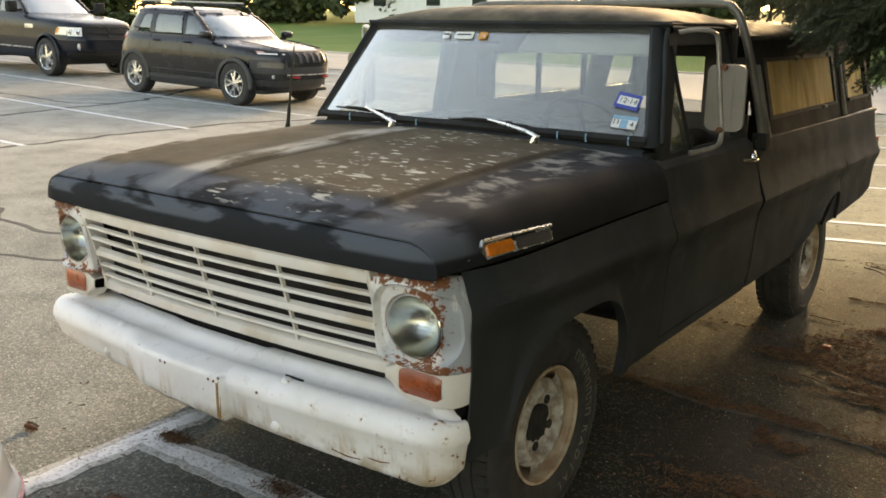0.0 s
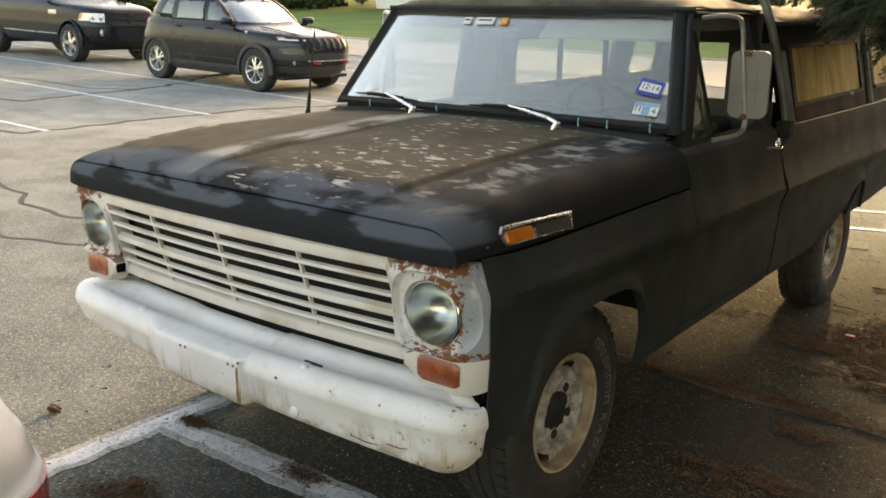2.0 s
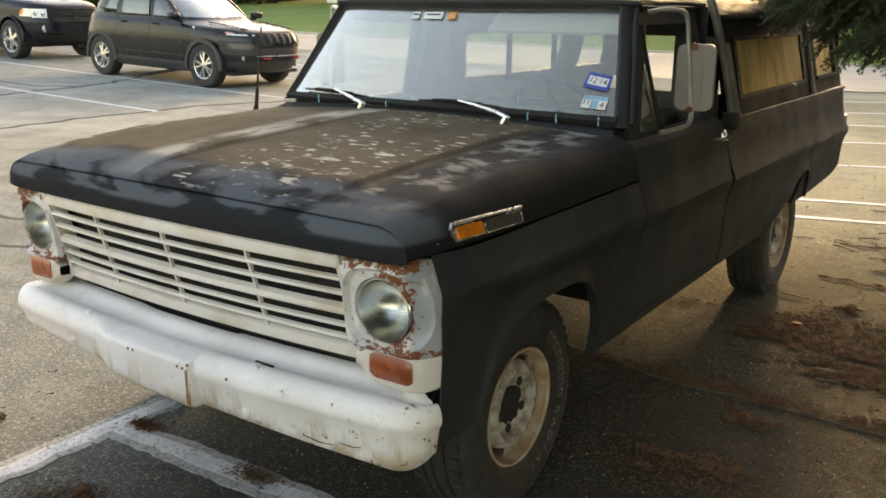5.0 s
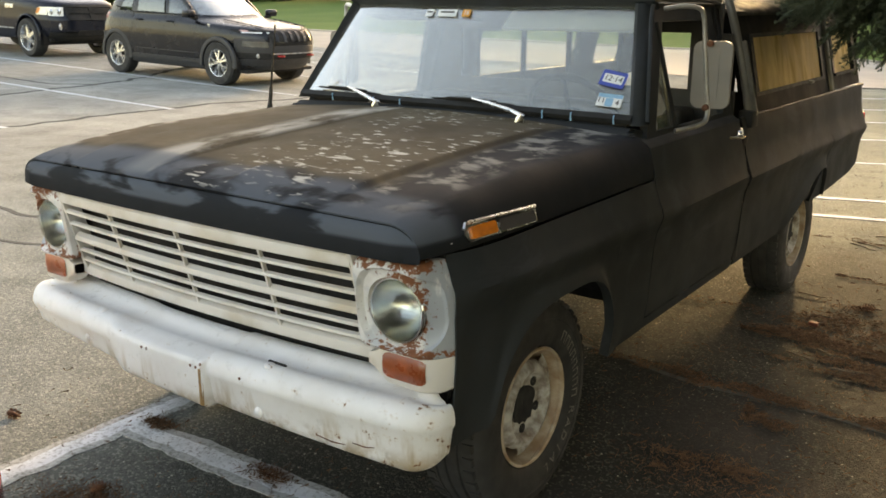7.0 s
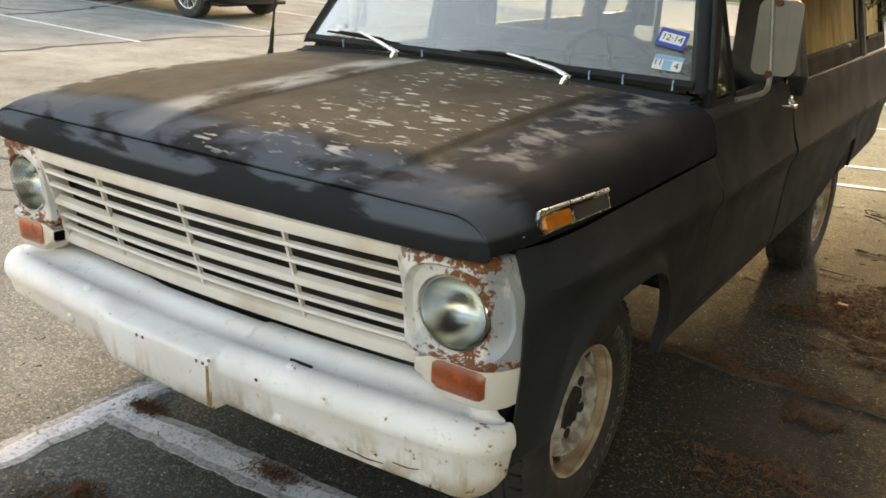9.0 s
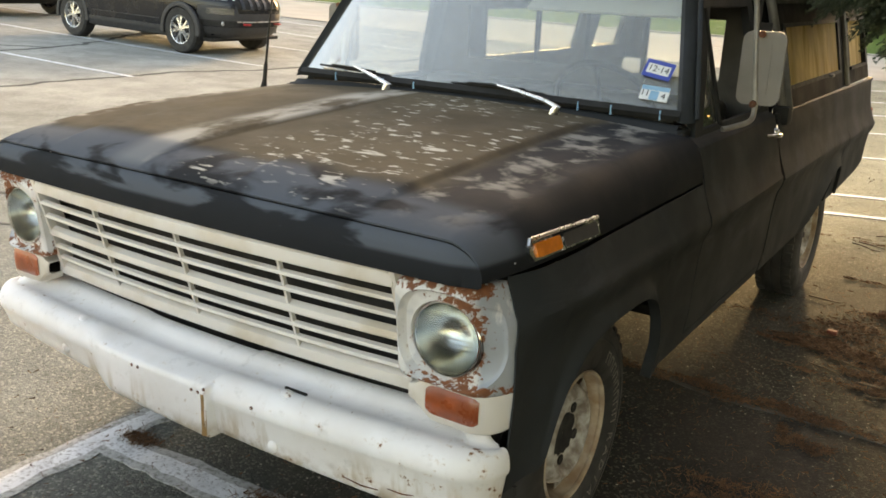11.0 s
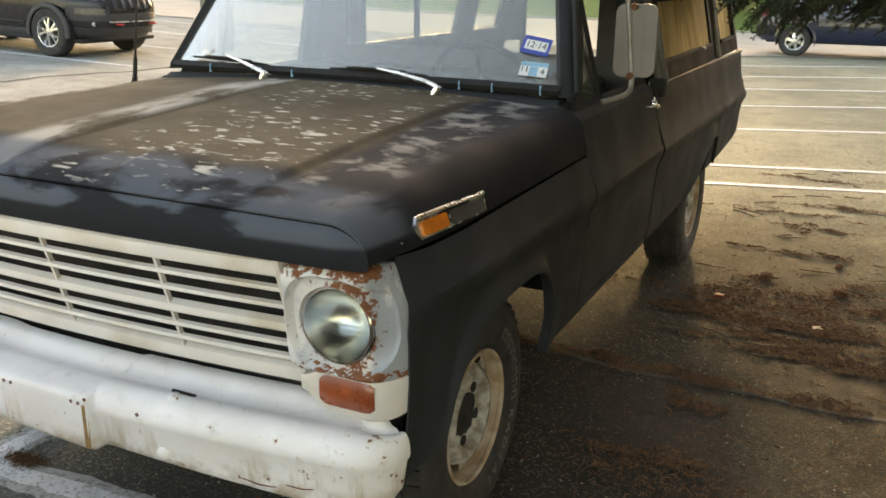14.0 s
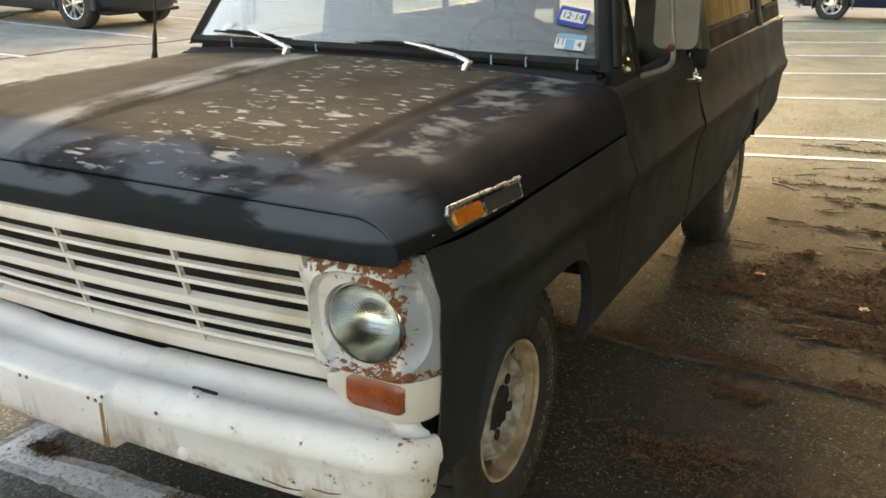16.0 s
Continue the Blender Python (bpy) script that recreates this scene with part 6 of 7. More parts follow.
def litter(name, spots, count, length, material, label, seed, lift=0.004, clumps=0):
    """Short dry needles on the ground, thrown evenly or in small uneven clumps."""
    r = random.Random(seed)
    if clumps:
        heaps = []
        for cx, cy, rx, ry in spots:
            for _ in range(clumps):
                q = r.uniform(0.1, 0.32)
                heaps.append((r.gauss(cx, rx), r.gauss(cy, ry), max(0.012, rx * q), max(0.01, ry * q)))
        spots = heaps
    vs, fs = [], []
    for _ in range(count):
        cx, cy, rx, ry = r.choice(spots)
        x, y = r.gauss(cx, rx), r.gauss(cy, ry)
        a, l = r.uniform(0, math.pi), length * r.uniform(0.5, 1.4)
        z = ground_z(x, y) + lift + r.random() * 0.008
        ux, uy = math.cos(a) * l / 2, math.sin(a) * l / 2
        w = length * 0.07
        i = len(vs)
        vs += [(x - ux - uy * w / l, y - uy + ux * w / l, z), (x - ux + uy * w / l, y - uy - ux * w / l, z), (x + ux + uy * w / l, y + uy - ux * w / l, z + r.uniform(0, 0.008)), (x + ux - uy * w / l, y + uy + ux * w / l, z + r.uniform(0, 0.008))]
        fs.append((i, i + 1, i + 2, i + 3))
    me = bpy.data.meshes.new(name)
    me.from_pydata(vs, [], fs)
    ob = held(name, me, material, smooth=False)
    return tagged(ob, label, kind="stuff")


BANKS = [(1.35, 2.3, 0.25, 0.12), (1.6, 2.35, 0.3, 0.14), (1.95, 2.5, 0.35, 0.16), (1.75, 2.05, 0.22, 0.06), (1.4, 2.05, 0.22, 0.05), (1.6, 1.8, 0.2, 0.05), (1.9, 1.7, 0.25, 0.06), (1.15, 2.12, 0.12, 0.05),
         (0.8, 1.3, 0.18, 0.03), (1.1, 1.28, 0.16, 0.03), (1.4, 1.24, 0.2, 0.03), (1.75, 1.24, 0.25, 0.04), (2.1, 1.3, 0.3, 0.05), (1.3, 1.02, 0.06, 0.03),
         (1.45, 3.3, 0.15, 0.04), (1.6, 3.9, 0.12, 0.05), (1.3, 4.3, 0.3, 0.05), (1.7, 4.6, 0.2, 0.06), (1.5, 5.6, 0.2, 0.05), (1.2, 0.55, 0.1, 0.05)]
litter("pine_needles", BANKS[:8], 17000, 0.028, NEEDLES, "dry brown spruce needles drifted on the asphalt", 3, clumps=26)
litter("needle_drift", BANKS[8:], 8000, 0.026, NEEDLES, "thin line of brown needles along a crack", 13, clumps=14)
litter("scattered_needles", [(1.6, 2.2, 0.7, 1.0), (1.3, 1.2, 0.5, 0.6), (1.5, 4.0, 0.6, 1.6), (0.2, -0.9, 0.8, 0.6), (1.4, 6.5, 1.0, 1.5)], 4500, 0.026, NEEDLES, "loose brown needles scattered on the asphalt", 4)
litter("needle_dust", [(1.18, 0.45, 0.16, 0.1), (1.4, 0.46, 0.14, 0.08), (-0.42, -0.95, 0.1, 0.05), (-0.34, -0.88, 0.05, 0.04), (0.02, -0.44, 0.05, 0.025), (-0.62, -0.42, 0.04, 0.02)], 3000, 0.02, NEEDLES, "fine rust-brown needle dust on the asphalt", 6)
r = random.Random(9)
for k in range(34):
    x, y = r.uniform(1.05, 2.1), r.choice([r.uniform(1.5, 2.9), r.uniform(2.9, 6.5)])
    a, l = r.uniform(-0.5, 0.7), r.uniform(0.05, 0.22)
    z = ground_z(x, y) + 0.006
    p = [Vector((x + math.cos(a) * l * t, y + math.sin(a) * l * t + r.uniform(-0.01, 0.01), z + 0.003 + r.random() * 0.006)) for t in (-0.5, -0.1, 0.25, 0.5)]
    tagged(part("twig", tube(bmesh.new(), p, [0.004, 0.004, 0.003, 0.0015], 5), BARK), "small dead brown twig on the asphalt", "twig", "twigs under the spruce")


def cone_at(x, y, size, turn):
    """A spruce cone of overlapping scales."""
    bm = bmesh.new()
    lathe(bm, [(0.001, -0.5 * size), (0.16 * size, -0.4 * size), (0.2 * size, 0), (0.12 * size, 0.35 * size), (0.001, 0.5 * size)], 10)
    for k in range(46):
        t = k / 46
        a = k * 2.4
        h = (-0.42 + 0.86 * t) * size
        rr = size * (0.27 - 0.17 * abs(t - 0.38))
        c = Vector((h, rr * math.cos(a), rr * math.sin(a)))
        o = Vector((0.5, math.cos(a), math.sin(a))).normalized() * size * 0.13
        w = Vector((0, -math.sin(a), math.cos(a))) * size * 0.08
        vs = [bm.verts.new(p) for p in (c - w, c + w, c + w * 0.7 + o, c + o * 1.25, c - w * 0.7 + o)]
        bm.faces.new(vs)
    for v in bm.verts:
        v.co = pose(x, y, ground_z(x, y) + 0.26 * size, 0, 8, turn) @ v.co
    tagged(part("spruce_cone", bm, CONE, smooth=False), "fallen brown spruce cone on the asphalt", "cone", "cones on the ground")


for x, y, size, turn in ((-1.15, -0.725, 0.06, 20), (-0.38, -0.86, 0.06, 100), (1.37, 2.72, 0.07, 40), (1.75, 2.62, 0.08, 10), (1.72, 3.1, 0.05, 70)):
    cone_at(x, y, size, turn)
# a pale fallen leaf and a scrap of red plastic
bm = plate(bmesh.new(), [(0.035 * (1 if k % 2 else 0.5) * math.cos(k * math.pi / 5 + 0.3 * (k % 3)), 0.028 * (1 if k % 2 else 0.6) * math.sin(k * math.pi / 5)) for k in range(10)], 0.001, pose(1.675, 2.065, 0.012, 6, -5, 20))
tagged(part("fallen_leaf", bm, plain("bleached_leaf", (0.6, 0.5, 0.33), 0.7, 0, 0.3, 60, 0.2), smooth=False), "small bleached leaf lying on brown needles", "leaf")
tagged(part("plastic_scrap", boxed((1.17, 2.265, 0.004), (1.215, 2.295, 0.028), 0.004), plain("red_orange_plastic", (0.16, 0.032, 0.016), 0.8, 0, 0.3, 40, 0.1)), "small red plastic scrap among brown needles", "scrap")

# ---- the other cars ----


def car_wheel(parent, x, y, radius, rim, spokes, s, width=0.24, dark=False):
    """Tyre, alloy rim with spokes. The car points along +x; s is the side in y."""
    m = Matrix.Translation((x, y, radius)) @ pose(0, 0, 0, 0, 0, 90 * s)
    w = width / 2
    wheel = part("wheel", lathe(bmesh.new(), [(rim + 0.012, w * 0.9), (rim + 0.005, w), (rim - 0.008, w * 0.96), (rim - 0.02, w * 0.5), (rim - 0.03, 0), (rim - 0.035, -w)], 40, m), ALLOY, parent, "silver alloy wheel")
    part("tyre", lathe(bmesh.new(), [(rim, -w), (rim + 0.04, -w * 1.05), (radius - 0.03, -w * 1.03), (radius, -w * 0.75), (radius, w * 0.75), (radius - 0.03, w * 1.03), (rim + 0.04, w * 1.05), (rim + 0.004, w * 0.97)], 44, m), RUBBER, wheel)
    part("brake_disc", lathe(bmesh.new(), [(rim - 0.03, w * 0.2), (rim - 0.04, w * 0.25), (0.02, w * 0.35), (0.001, w * 0.35)], 28, m), DARK, wheel, "dark pockets behind the spokes")
    bm = bmesh.new()
    split = spokes == 5 and not dark
    for k in range(spokes):
        b = m @ pose(0, 0, 0, 360 / spokes * k + 15, 0, 0)
        for half in ((-1, 1) if split else (0,)):
            rows = []
            for t in (0.0, 0.3, 0.55, 0.8, 1.0):
                r = 0.035 + (rim - 0.042) * t
                off = half * (0.012 + 0.062 * max(0.0, t - 0.25))
                wd = (0.019 + 0.009 * t) if split else 0.05 - 0.006 * t
                h = w * 0.86 - 0.022 * t
                rows.append([b @ Vector(p) for p in ((h - 0.04, off - wd, r), (h, off - wd * 0.75, r), (h, off + wd * 0.75, r), (h - 0.04, off + wd, r))])
            sheet(bm, rows)
    lathe(bm, [(0.001, w * 0.9), (0.05, w * 0.86), (0.06, w * 0.7)], 20, m)
    part("spokes", bm, ALLOY, wheel, sharp=25)
    return wheel


CAR_GLASS = glass("tinted_car_window", (0.36, 0.41, 0.38), 0.06, (0.5, 0.54, 0.51), 0.2, 1.0)
CAR_SCREEN = glass("bright_car_windscreen", (0.6, 0.63, 0.61), 0.12, (0.7, 0.72, 0.7), 0.5, 1.0)
LAMP_STRIP = plain("pale_running_light", (0.8, 0.8, 0.8), 0.2, 0, 0.1, 30, 0)
PALE_AMBER = plain("pale_pink_lens", (0.7, 0.4, 0.34), 0.2, 0, 0.2, 30, 0, coat=0.5)
HOOK_RED = plain("red_tow_hook", (0.5, 0.02, 0.02), 0.4)
CLEAR_LENS = plain("clear_headlamp_lens", (0.75, 0.72, 0.66), 0.12, 0.2, 0.3, 14, 0.1)


def arch_trim(parent, xc, r, half, s, material=None, zc=0.38, wide=0.085):
    bm = bmesh.new()
    rows = []
    for k in range(21):
        a = math.pi * (k / 20 * 1.08 - 0.04)
        rows.append([(xc + q * math.cos(a), s * (half + o), zc + q * math.sin(a)) for q, o in ((r - 0.015, -0.06), (r - 0.01, 0.018), (r + wide * 0.35, 0.024), (r + wide * 0.88, 0.014), (r + wide, -0.02))])
    sheet(bm, rows)
    thicken(bm, 0.004)
    return part("arch_trim", bm, material or CLADDING, parent, sharp=40)


def lay_on_ground(ob, x, y, turn, wb, track):
    """Stands a car (origin between the wheels) on the sloping ground."""
    c, s = math.cos(radians(turn)), math.sin(radians(turn))
    zf, zr = ground_z(x + c * wb / 2, y + s * wb / 2), ground_z(x - c * wb / 2, y - s * wb / 2)
    pitch = -math.degrees(math.atan2(zf - zr, wb))
    zl, zrr = ground_z(x - s * track / 2, y + c * track / 2), ground_z(x + s * track / 2, y - c * track / 2)
    roll = math.degrees(math.atan2(zl - zrr, track))
    ob.matrix_world = Matrix.Translation((x, y, (zf + zr) / 2 + 0.004)) @ pose(0, 0, 0, 0, 0, turn) @ pose(0, 0, 0, roll, pitch, 0)


class Shell:
    """A car's skin as a stack of plan outlines: (height, tail, nose, half width), with squareness of nose and tail."""

    def __init__(self, levels, nose=4.5, tail=7.0):
        self.levels, self.nose, self.tail = levels, nose, tail

    def at(self, z):
        return [lerp_table([(l[0], l[k]) for l in self.levels], z) for k in (1, 2, 3)]

    def side(self, x, z):
        xr, xf, w = self.at(z)
        f = (x - (xr + xf) / 2) / ((xf - xr) / 2)
        n = self.nose if f > 0 else self.tail
        return w * max(0.02, 1 - min(1, abs(f)) ** n) ** (1 / n)

    def front(self, y, z, s=1):
        xr, xf, w = self.at(z)
        n = self.nose if s > 0 else self.tail
        return (xr + xf) / 2 + s * (xf - xr) / 2 * max(0.0, 1 - min(1, abs(y) / w) ** n) ** (1 / n)

    def loop(self, z, count=110, across=22, turn=0.85):
        xr, xf, w = self.at(z)
        xc, hx = (xr + xf) / 2, (xf - xr) / 2
        ff, fr = ((1 - turn ** n) ** (1 / n) for n in (self.nose, self.tail))
        xs = [xc + hx * (-fr + (ff + fr) * k / count) for k in range(count + 1)]
        ys = [w * turn * (1 - 2 * k / across) for k in range(1, across)]
        pts = [(x, self.side(x, z), z) for x in xs] + [(self.front(y, z), y, z) for y in ys]
        return pts + [(x, -self.side(x, z), z) for x in reversed(xs)] + [(self.front(-y, z, -1), -y, z) for y in ys]


def shell_skin(parent, shell, zs, material, arches=(), name="body", cap=False, label=""):
    """The skin between heights, with round wheel openings (x, z, radius)."""
    bm = bmesh.new()
    vs = sheet(bm, [shell.loop(z) for z in zs], True)
    gone = [f for f in bm.faces if abs(f.calc_center_median().y) > 0.5 and any(math.hypot(f.calc_center_median().x - x, f.calc_center_median().z - z) < r for x, z, r in arches)]
    bmesh.ops.delete(bm, geom=gone, context="FACES")
    if cap:
        bmesh.ops.triangulate(bm, faces=[bm.faces.new(vs[-1])])
    return part(name, bm, material, parent, label, 50)


def side_patch(parent, shell, s, low, high, material, name, lift=0.004, label="", nx=10, nz=6, thick=0.005):
    """A piece laid on the side between two slanted ends: low and high are (x0, x1, z)."""
    bm = bmesh.new()
    rows = []
    for j in range(nz + 1):
        t = j / nz
        z = low[2] + (high[2] - low[2]) * t
        x0, x1 = (low[k] + (high[k] - low[k]) * t for k in (0, 1))
        rows.append([(x, s * (shell.side(x, z) + lift), z) for x in (x0 + (x1 - x0) * i / nx for i in range(nx + 1))])
    sheet(bm, rows)
    if thick:
        thicken(bm, thick)
    return part(name, bm, material, parent, label, 40)


def end_patch(parent, shell, low, high, material, name, lift=0.004, s=1, label="", ny=16, nz=5, thick=0.005):
    """A piece laid on the nose (s 1) or tail (s -1): low and high are (y0, y1, z)."""
    bm = bmesh.new()
    rows = []
    for j in range(nz + 1):
        t = j / nz
        z = low[2] + (high[2] - low[2]) * t
        y0, y1 = (low[k] + (high[k] - low[k]) * t for k in (0, 1))
        rows.append([(shell.front(y, z, s) + s * lift, y, z) for y in (y0 + (y1 - y0) * i / ny for i in range(ny + 1))])
    sheet(bm, rows)
    if thick:
        thicken(bm, thick)
    return part(name, bm, material, parent, label, 40)


def wheel_liner(parent, xc, zc, r, half):
    """Dark inner fender over both wheels of an axle."""
    bm = bmesh.new()
    sheet(bm, [[(xc + r * math.cos(a), y, zc + r * math.sin(a)) for a in (math.pi * (k / 14 * 1.2 - 0.1) for k in range(15))] for y in (-half, -0.5, 0.5, half)])
    part("wheel_liner", bm, DARK, parent)


def cabin_inside(parent, x0, x1, half, z, rows_of_seats):
    part("cabin_floor", boxed((x0, -half, z - 0.05), (x1, half, z)), DARK, parent)
    for x in rows_of_seats:
        for y in (-0.38, 0.38):
            seat_back = part("seat_back", boxed((x - 0.08, y - 0.25, z), (x + 0.06, y + 0.25, z + 0.3), 0.04), CLOTH, parent)
            part("headrest", boxed((x - 0.08, y - 0.13, z + 0.33), (x, y + 0.13, z + 0.52), 0.03), CLOTH, seat_back)


def suv(x, y, turn):
    """A black compact sport utility car with grey cladding."""
    car = thing("sport_utility_car", "black compact sport utility car with grey cladding, in a stall", "car")
    half, wb = 0.93, 2.92
    f, r = wb / 2, -wb / 2
    lower = Shell([(0.28, -2.02, 2.2, 0.86), (0.36, -2.1, 2.34, 0.91), (0.5, -2.18, 2.45, 0.925), (0.66, -2.2, 2.47, 0.935), (0.8, -2.2, 2.47, 0.94), (0.9, -2.17, 2.44, 0.935), (0.98, -2.13, 2.36, 0.925), (1.03, -2.1, 2.2, 0.92), (1.07, -2.08, 1.85, 0.91), (1.1, -2.06, 1.5, 0.895), (1.14, -2.03, 1.2, 0.875), (1.19, -2.0, 1.1, 0.865)], 3.4, 6.0)
    upper = Shell([(1.17, -2.0, 1.1, 0.87), (1.3, -1.93, 0.9, 0.845), (1.45, -1.82, 0.65, 0.8), (1.56, -1.7, 0.42, 0.75), (1.6, -1.74, 0.28, 0.72), (1.64, -1.7, 0.1, 0.66), (1.67, -1.5, -0.12, 0.5), (1.68, -1.2, -0.4, 0.3)], 3.6, 5.0)
    zs = [0.28, 0.31, 0.34] + [0.36 + 0.03 * k for k in range(19)] + [0.92, 0.95, 0.98, 1.005, 1.03, 1.05, 1.07, 1.085, 1.1, 1.12, 1.14, 1.165, 1.19]
    body = shell_skin(car, lower, zs, CAR_BLACK, [(f, 0.38, 0.42), (r, 0.38, 0.42)])
    shell_skin(car, upper, [1.555, 1.57, 1.585, 1.6, 1.62, 1.64, 1.655, 1.67, 1.68], CAR_BLACK, name="roof", cap=True)
    end_patch(car, upper, (-0.72, 0.72, 1.17), (-0.64, 0.64, 1.57), CAR_SCREEN, "windscreen", 0.0, 1, "windscreen bright with sky", 16, 8, 0.004)
    end_patch(car, upper, (-0.7, 0.7, 1.2), (-0.6, 0.6, 1.5), CAR_GLASS, "tailgate_window", 0.0, -1)
    end_patch(car, upper, (-0.75, 0.75, 1.5), (-0.7, 0.7, 1.58), CAR_BLACK, "spoiler", 0.05, -1, thick=0.03)
    cabin_inside(car, -1.9, 1.0, 0.8, 1.1, (0.1, -0.85))
    for s in (1, -1):
        for low, high in (((0.09, 1.0, 1.19), (0.0, 0.44, 1.54)), ((-0.84, -0.03, 1.21), (-0.84, -0.1, 1.55)), ((-1.42, -0.98, 1.27), (-1.2, -0.98, 1.53))):
            side_patch(car, upper, s, low, high, CAR_GLASS, "window", -0.004)
        for low, high, wide in (((0.03, 0.1, 1.16), (-0.08, 0.02, 1.58), 0), ((-0.99, -0.83, 1.16), (-0.99, -0.83, 1.58), 0), ((-2.0, -1.41, 1.16), (-1.7, -1.19, 1.58), 0), ((-2.0, 1.0, 1.15), (-1.95, 1.0, 1.2), 0), ((-1.75, 0.45, 1.53), (-1.7, 0.4, 1.6), 0)):
            side_patch(car, upper, s, low, high, CAR_BLACK, "pillar", 0.0, nx=16)
        # windscreen pillar from the cowl to the roof
        base = [(upper.front(0.76 * upper.at(z)[2] / 0.87, z) + 0.004, s * (0.765 * upper.at(z)[2] / 0.87 + 0.012), z) for z in (1.15, 1.3, 1.45, 1.58)]
        part("windscreen_pillar", tube(bmesh.new(), smooth_path(base, 4), 0.05, 8), CAR_BLACK, car)
        part("belt_moulding", tube(bmesh.new(), [(px, s * (upper.side(px, 1.18) + 0.006), 1.185 + max(0, -0.9 - px) * 0.16) for px in (-1.5, -1.2, -0.9, -0.4, 0.1, 0.6, 0.95)], 0.011, 6), TRIM, car)
        for xc in (f, r):
            arch_trim(car, xc, 0.41, half - 0.01, s, wide=0.07)
            car_wheel(car, xc, s * 0.8, 0.392, 0.235, 5, s)
        side_patch(car, lower, s, (r + 0.42, f - 0.42, 0.27), (r + 0.5, f - 0.5, 0.43), CLADDING, "sill_cladding", 0.016, nx=20, thick=0.02)
        side_patch(car, lower, s, (r - 0.5, r - 0.45, 0.36), (r - 0.62, r - 0.48, 0.78), CLADDING, "rear_corner_cladding", 0.008)
        # shut lines of the doors
        for low, high in (((0.06, 0.068, 0.46), (0.02, 0.028, 1.17)), ((r + 0.5, r + 0.508, 0.5), (-0.93, -0.922, 1.17)), ((1.02, 1.028, 0.46), (1.08, 1.088, 1.1))):
            side_patch(car, lower, s, low, high, DARK, "door_gap", 0.0015, nx=1, thick=0.001)
        side_patch(car, lower, s, (-0.85, 0.95, 0.53), (-0.85, 0.95, 0.545), CLADDING, "door_crease", 0.008, nx=16)
        for hx in (-0.72, 0.2):
            hy, hz = lower.side(hx, 1.06) + 0.012, 1.06
            part("door_handle", tube(bmesh.new(), smooth_path([(hx - 0.1, s * (hy - 0.01), hz), (hx - 0.06, s * (hy + 0.022), hz + 0.004), (hx + 0.06, s * (hy + 0.022), hz), (hx + 0.1, s * (hy - 0.01), hz - 0.004)], 4), 0.016, 8), CAR_BLACK, car)
        mir = part("door_mirror", boxed((0.76, s * 1.0 - 0.11, 1.15), (0.92, s * 1.0 + 0.1, 1.28), 0.05, seg=3), CAR_BLACK, car)
        part("mirror_foot", boxed((0.8, s * 0.89 - 0.05, 1.12), (0.9, s * 0.89 + 0.05, 1.17), 0.015), TRIM, mir)
        # slim lamps that wrap round the nose
        lamp = end_patch(car, lower, (s * 0.5, s * 0.8, 0.93), (s * 0.46, s * 0.84, 0.985), DARK, "headlamp", 0.01, 1, "slim headlamp with a pale running strip")
        end_patch(car, lower, (s * 0.5, s * 0.78, 0.935), (s * 0.48, s * 0.78, 0.955), LAMP_STRIP, "running_strip", 0.018, 1, "pale running light")
        side_patch(lamp, lower, s, (1.95, 2.08, 0.955), (1.88, 2.03, 0.985), PALE_AMBER, "side_lens", 0.006, "pale pink side lens")
        pod = end_patch(car, lower, (s * 0.47, s * 0.84, 0.66), (s * 0.5, s * 0.84, 0.84), CLADDING, "lamp_pod", 0.012, 1, "grey surround of the main lamp", thick=0.02)
        end_patch(pod, lower, (s * 0.55, s * 0.8, 0.7), (s * 0.56, s * 0.8, 0.8), CAR_GLASS, "lamp_lens", 0.026)
        fog = end_patch(car, lower, (s * 0.52, s * 0.82, 0.5), (s * 0.5, s * 0.84, 0.6), DARK, "fog_lamp_recess", 0.014)
        part("fog_lamp", lathe(bmesh.new(), [(0.001, 0.02), (0.03, 0.018), (0.04, 0.0)], 14, Matrix.Translation((lower.front(0.66, 0.55) + 0.01, s * 0.66, 0.55))), ALLOY, fog)
        end_patch(car, lower, (s * 0.62, s * 0.84, 1.04), (s * 0.62, s * 0.83, 1.15), TAIL_RED, "tail_lamp", 0.014, -1)
        side_patch(car, lower, s, (-2.1, -1.95, 1.04), (-2.06, -1.85, 1.15), TAIL_RED, "tail_lamp", 0.01)
        hook = tube(bmesh.new(), smooth_path([(2.44, s * 0.36 - 0.03, 0.55), (2.53, s * 0.36 - 0.03, 0.55), (2.55, s * 0.36, 0.55), (2.53, s * 0.36 + 0.03, 0.55), (2.44, s * 0.36 + 0.03, 0.55)], 4), 0.014, 8)
        part("tow_hook", hook, HOOK_RED, car, "red tow hook")
        bm = tube(bmesh.new(), smooth_path([(-1.62, s * 0.68, 1.6), (-1.5, s * 0.685, 1.69), (-0.7, s * 0.69, 1.725), (0.0, s * 0.68, 1.7), (0.16, s * 0.675, 1.62)], 5), 0.02, 8)
        part("roof_rail", bm, TRIM, car)
        part("wiper", tube(bmesh.new(), [(1.1, s * 0.1 - 0.1, 1.18), (1.05, s * 0.3 + 0.1, 1.2)], 0.011, 6), TRIM, car)
        part("hood_crease", tube(bmesh.new(), smooth_path([(2.2, s * 0.52, 1.032), (1.8, s * 0.56, 1.078), (1.3, s * 0.6, 1.128)], 4), 0.012, 6), CAR_BLACK, car)
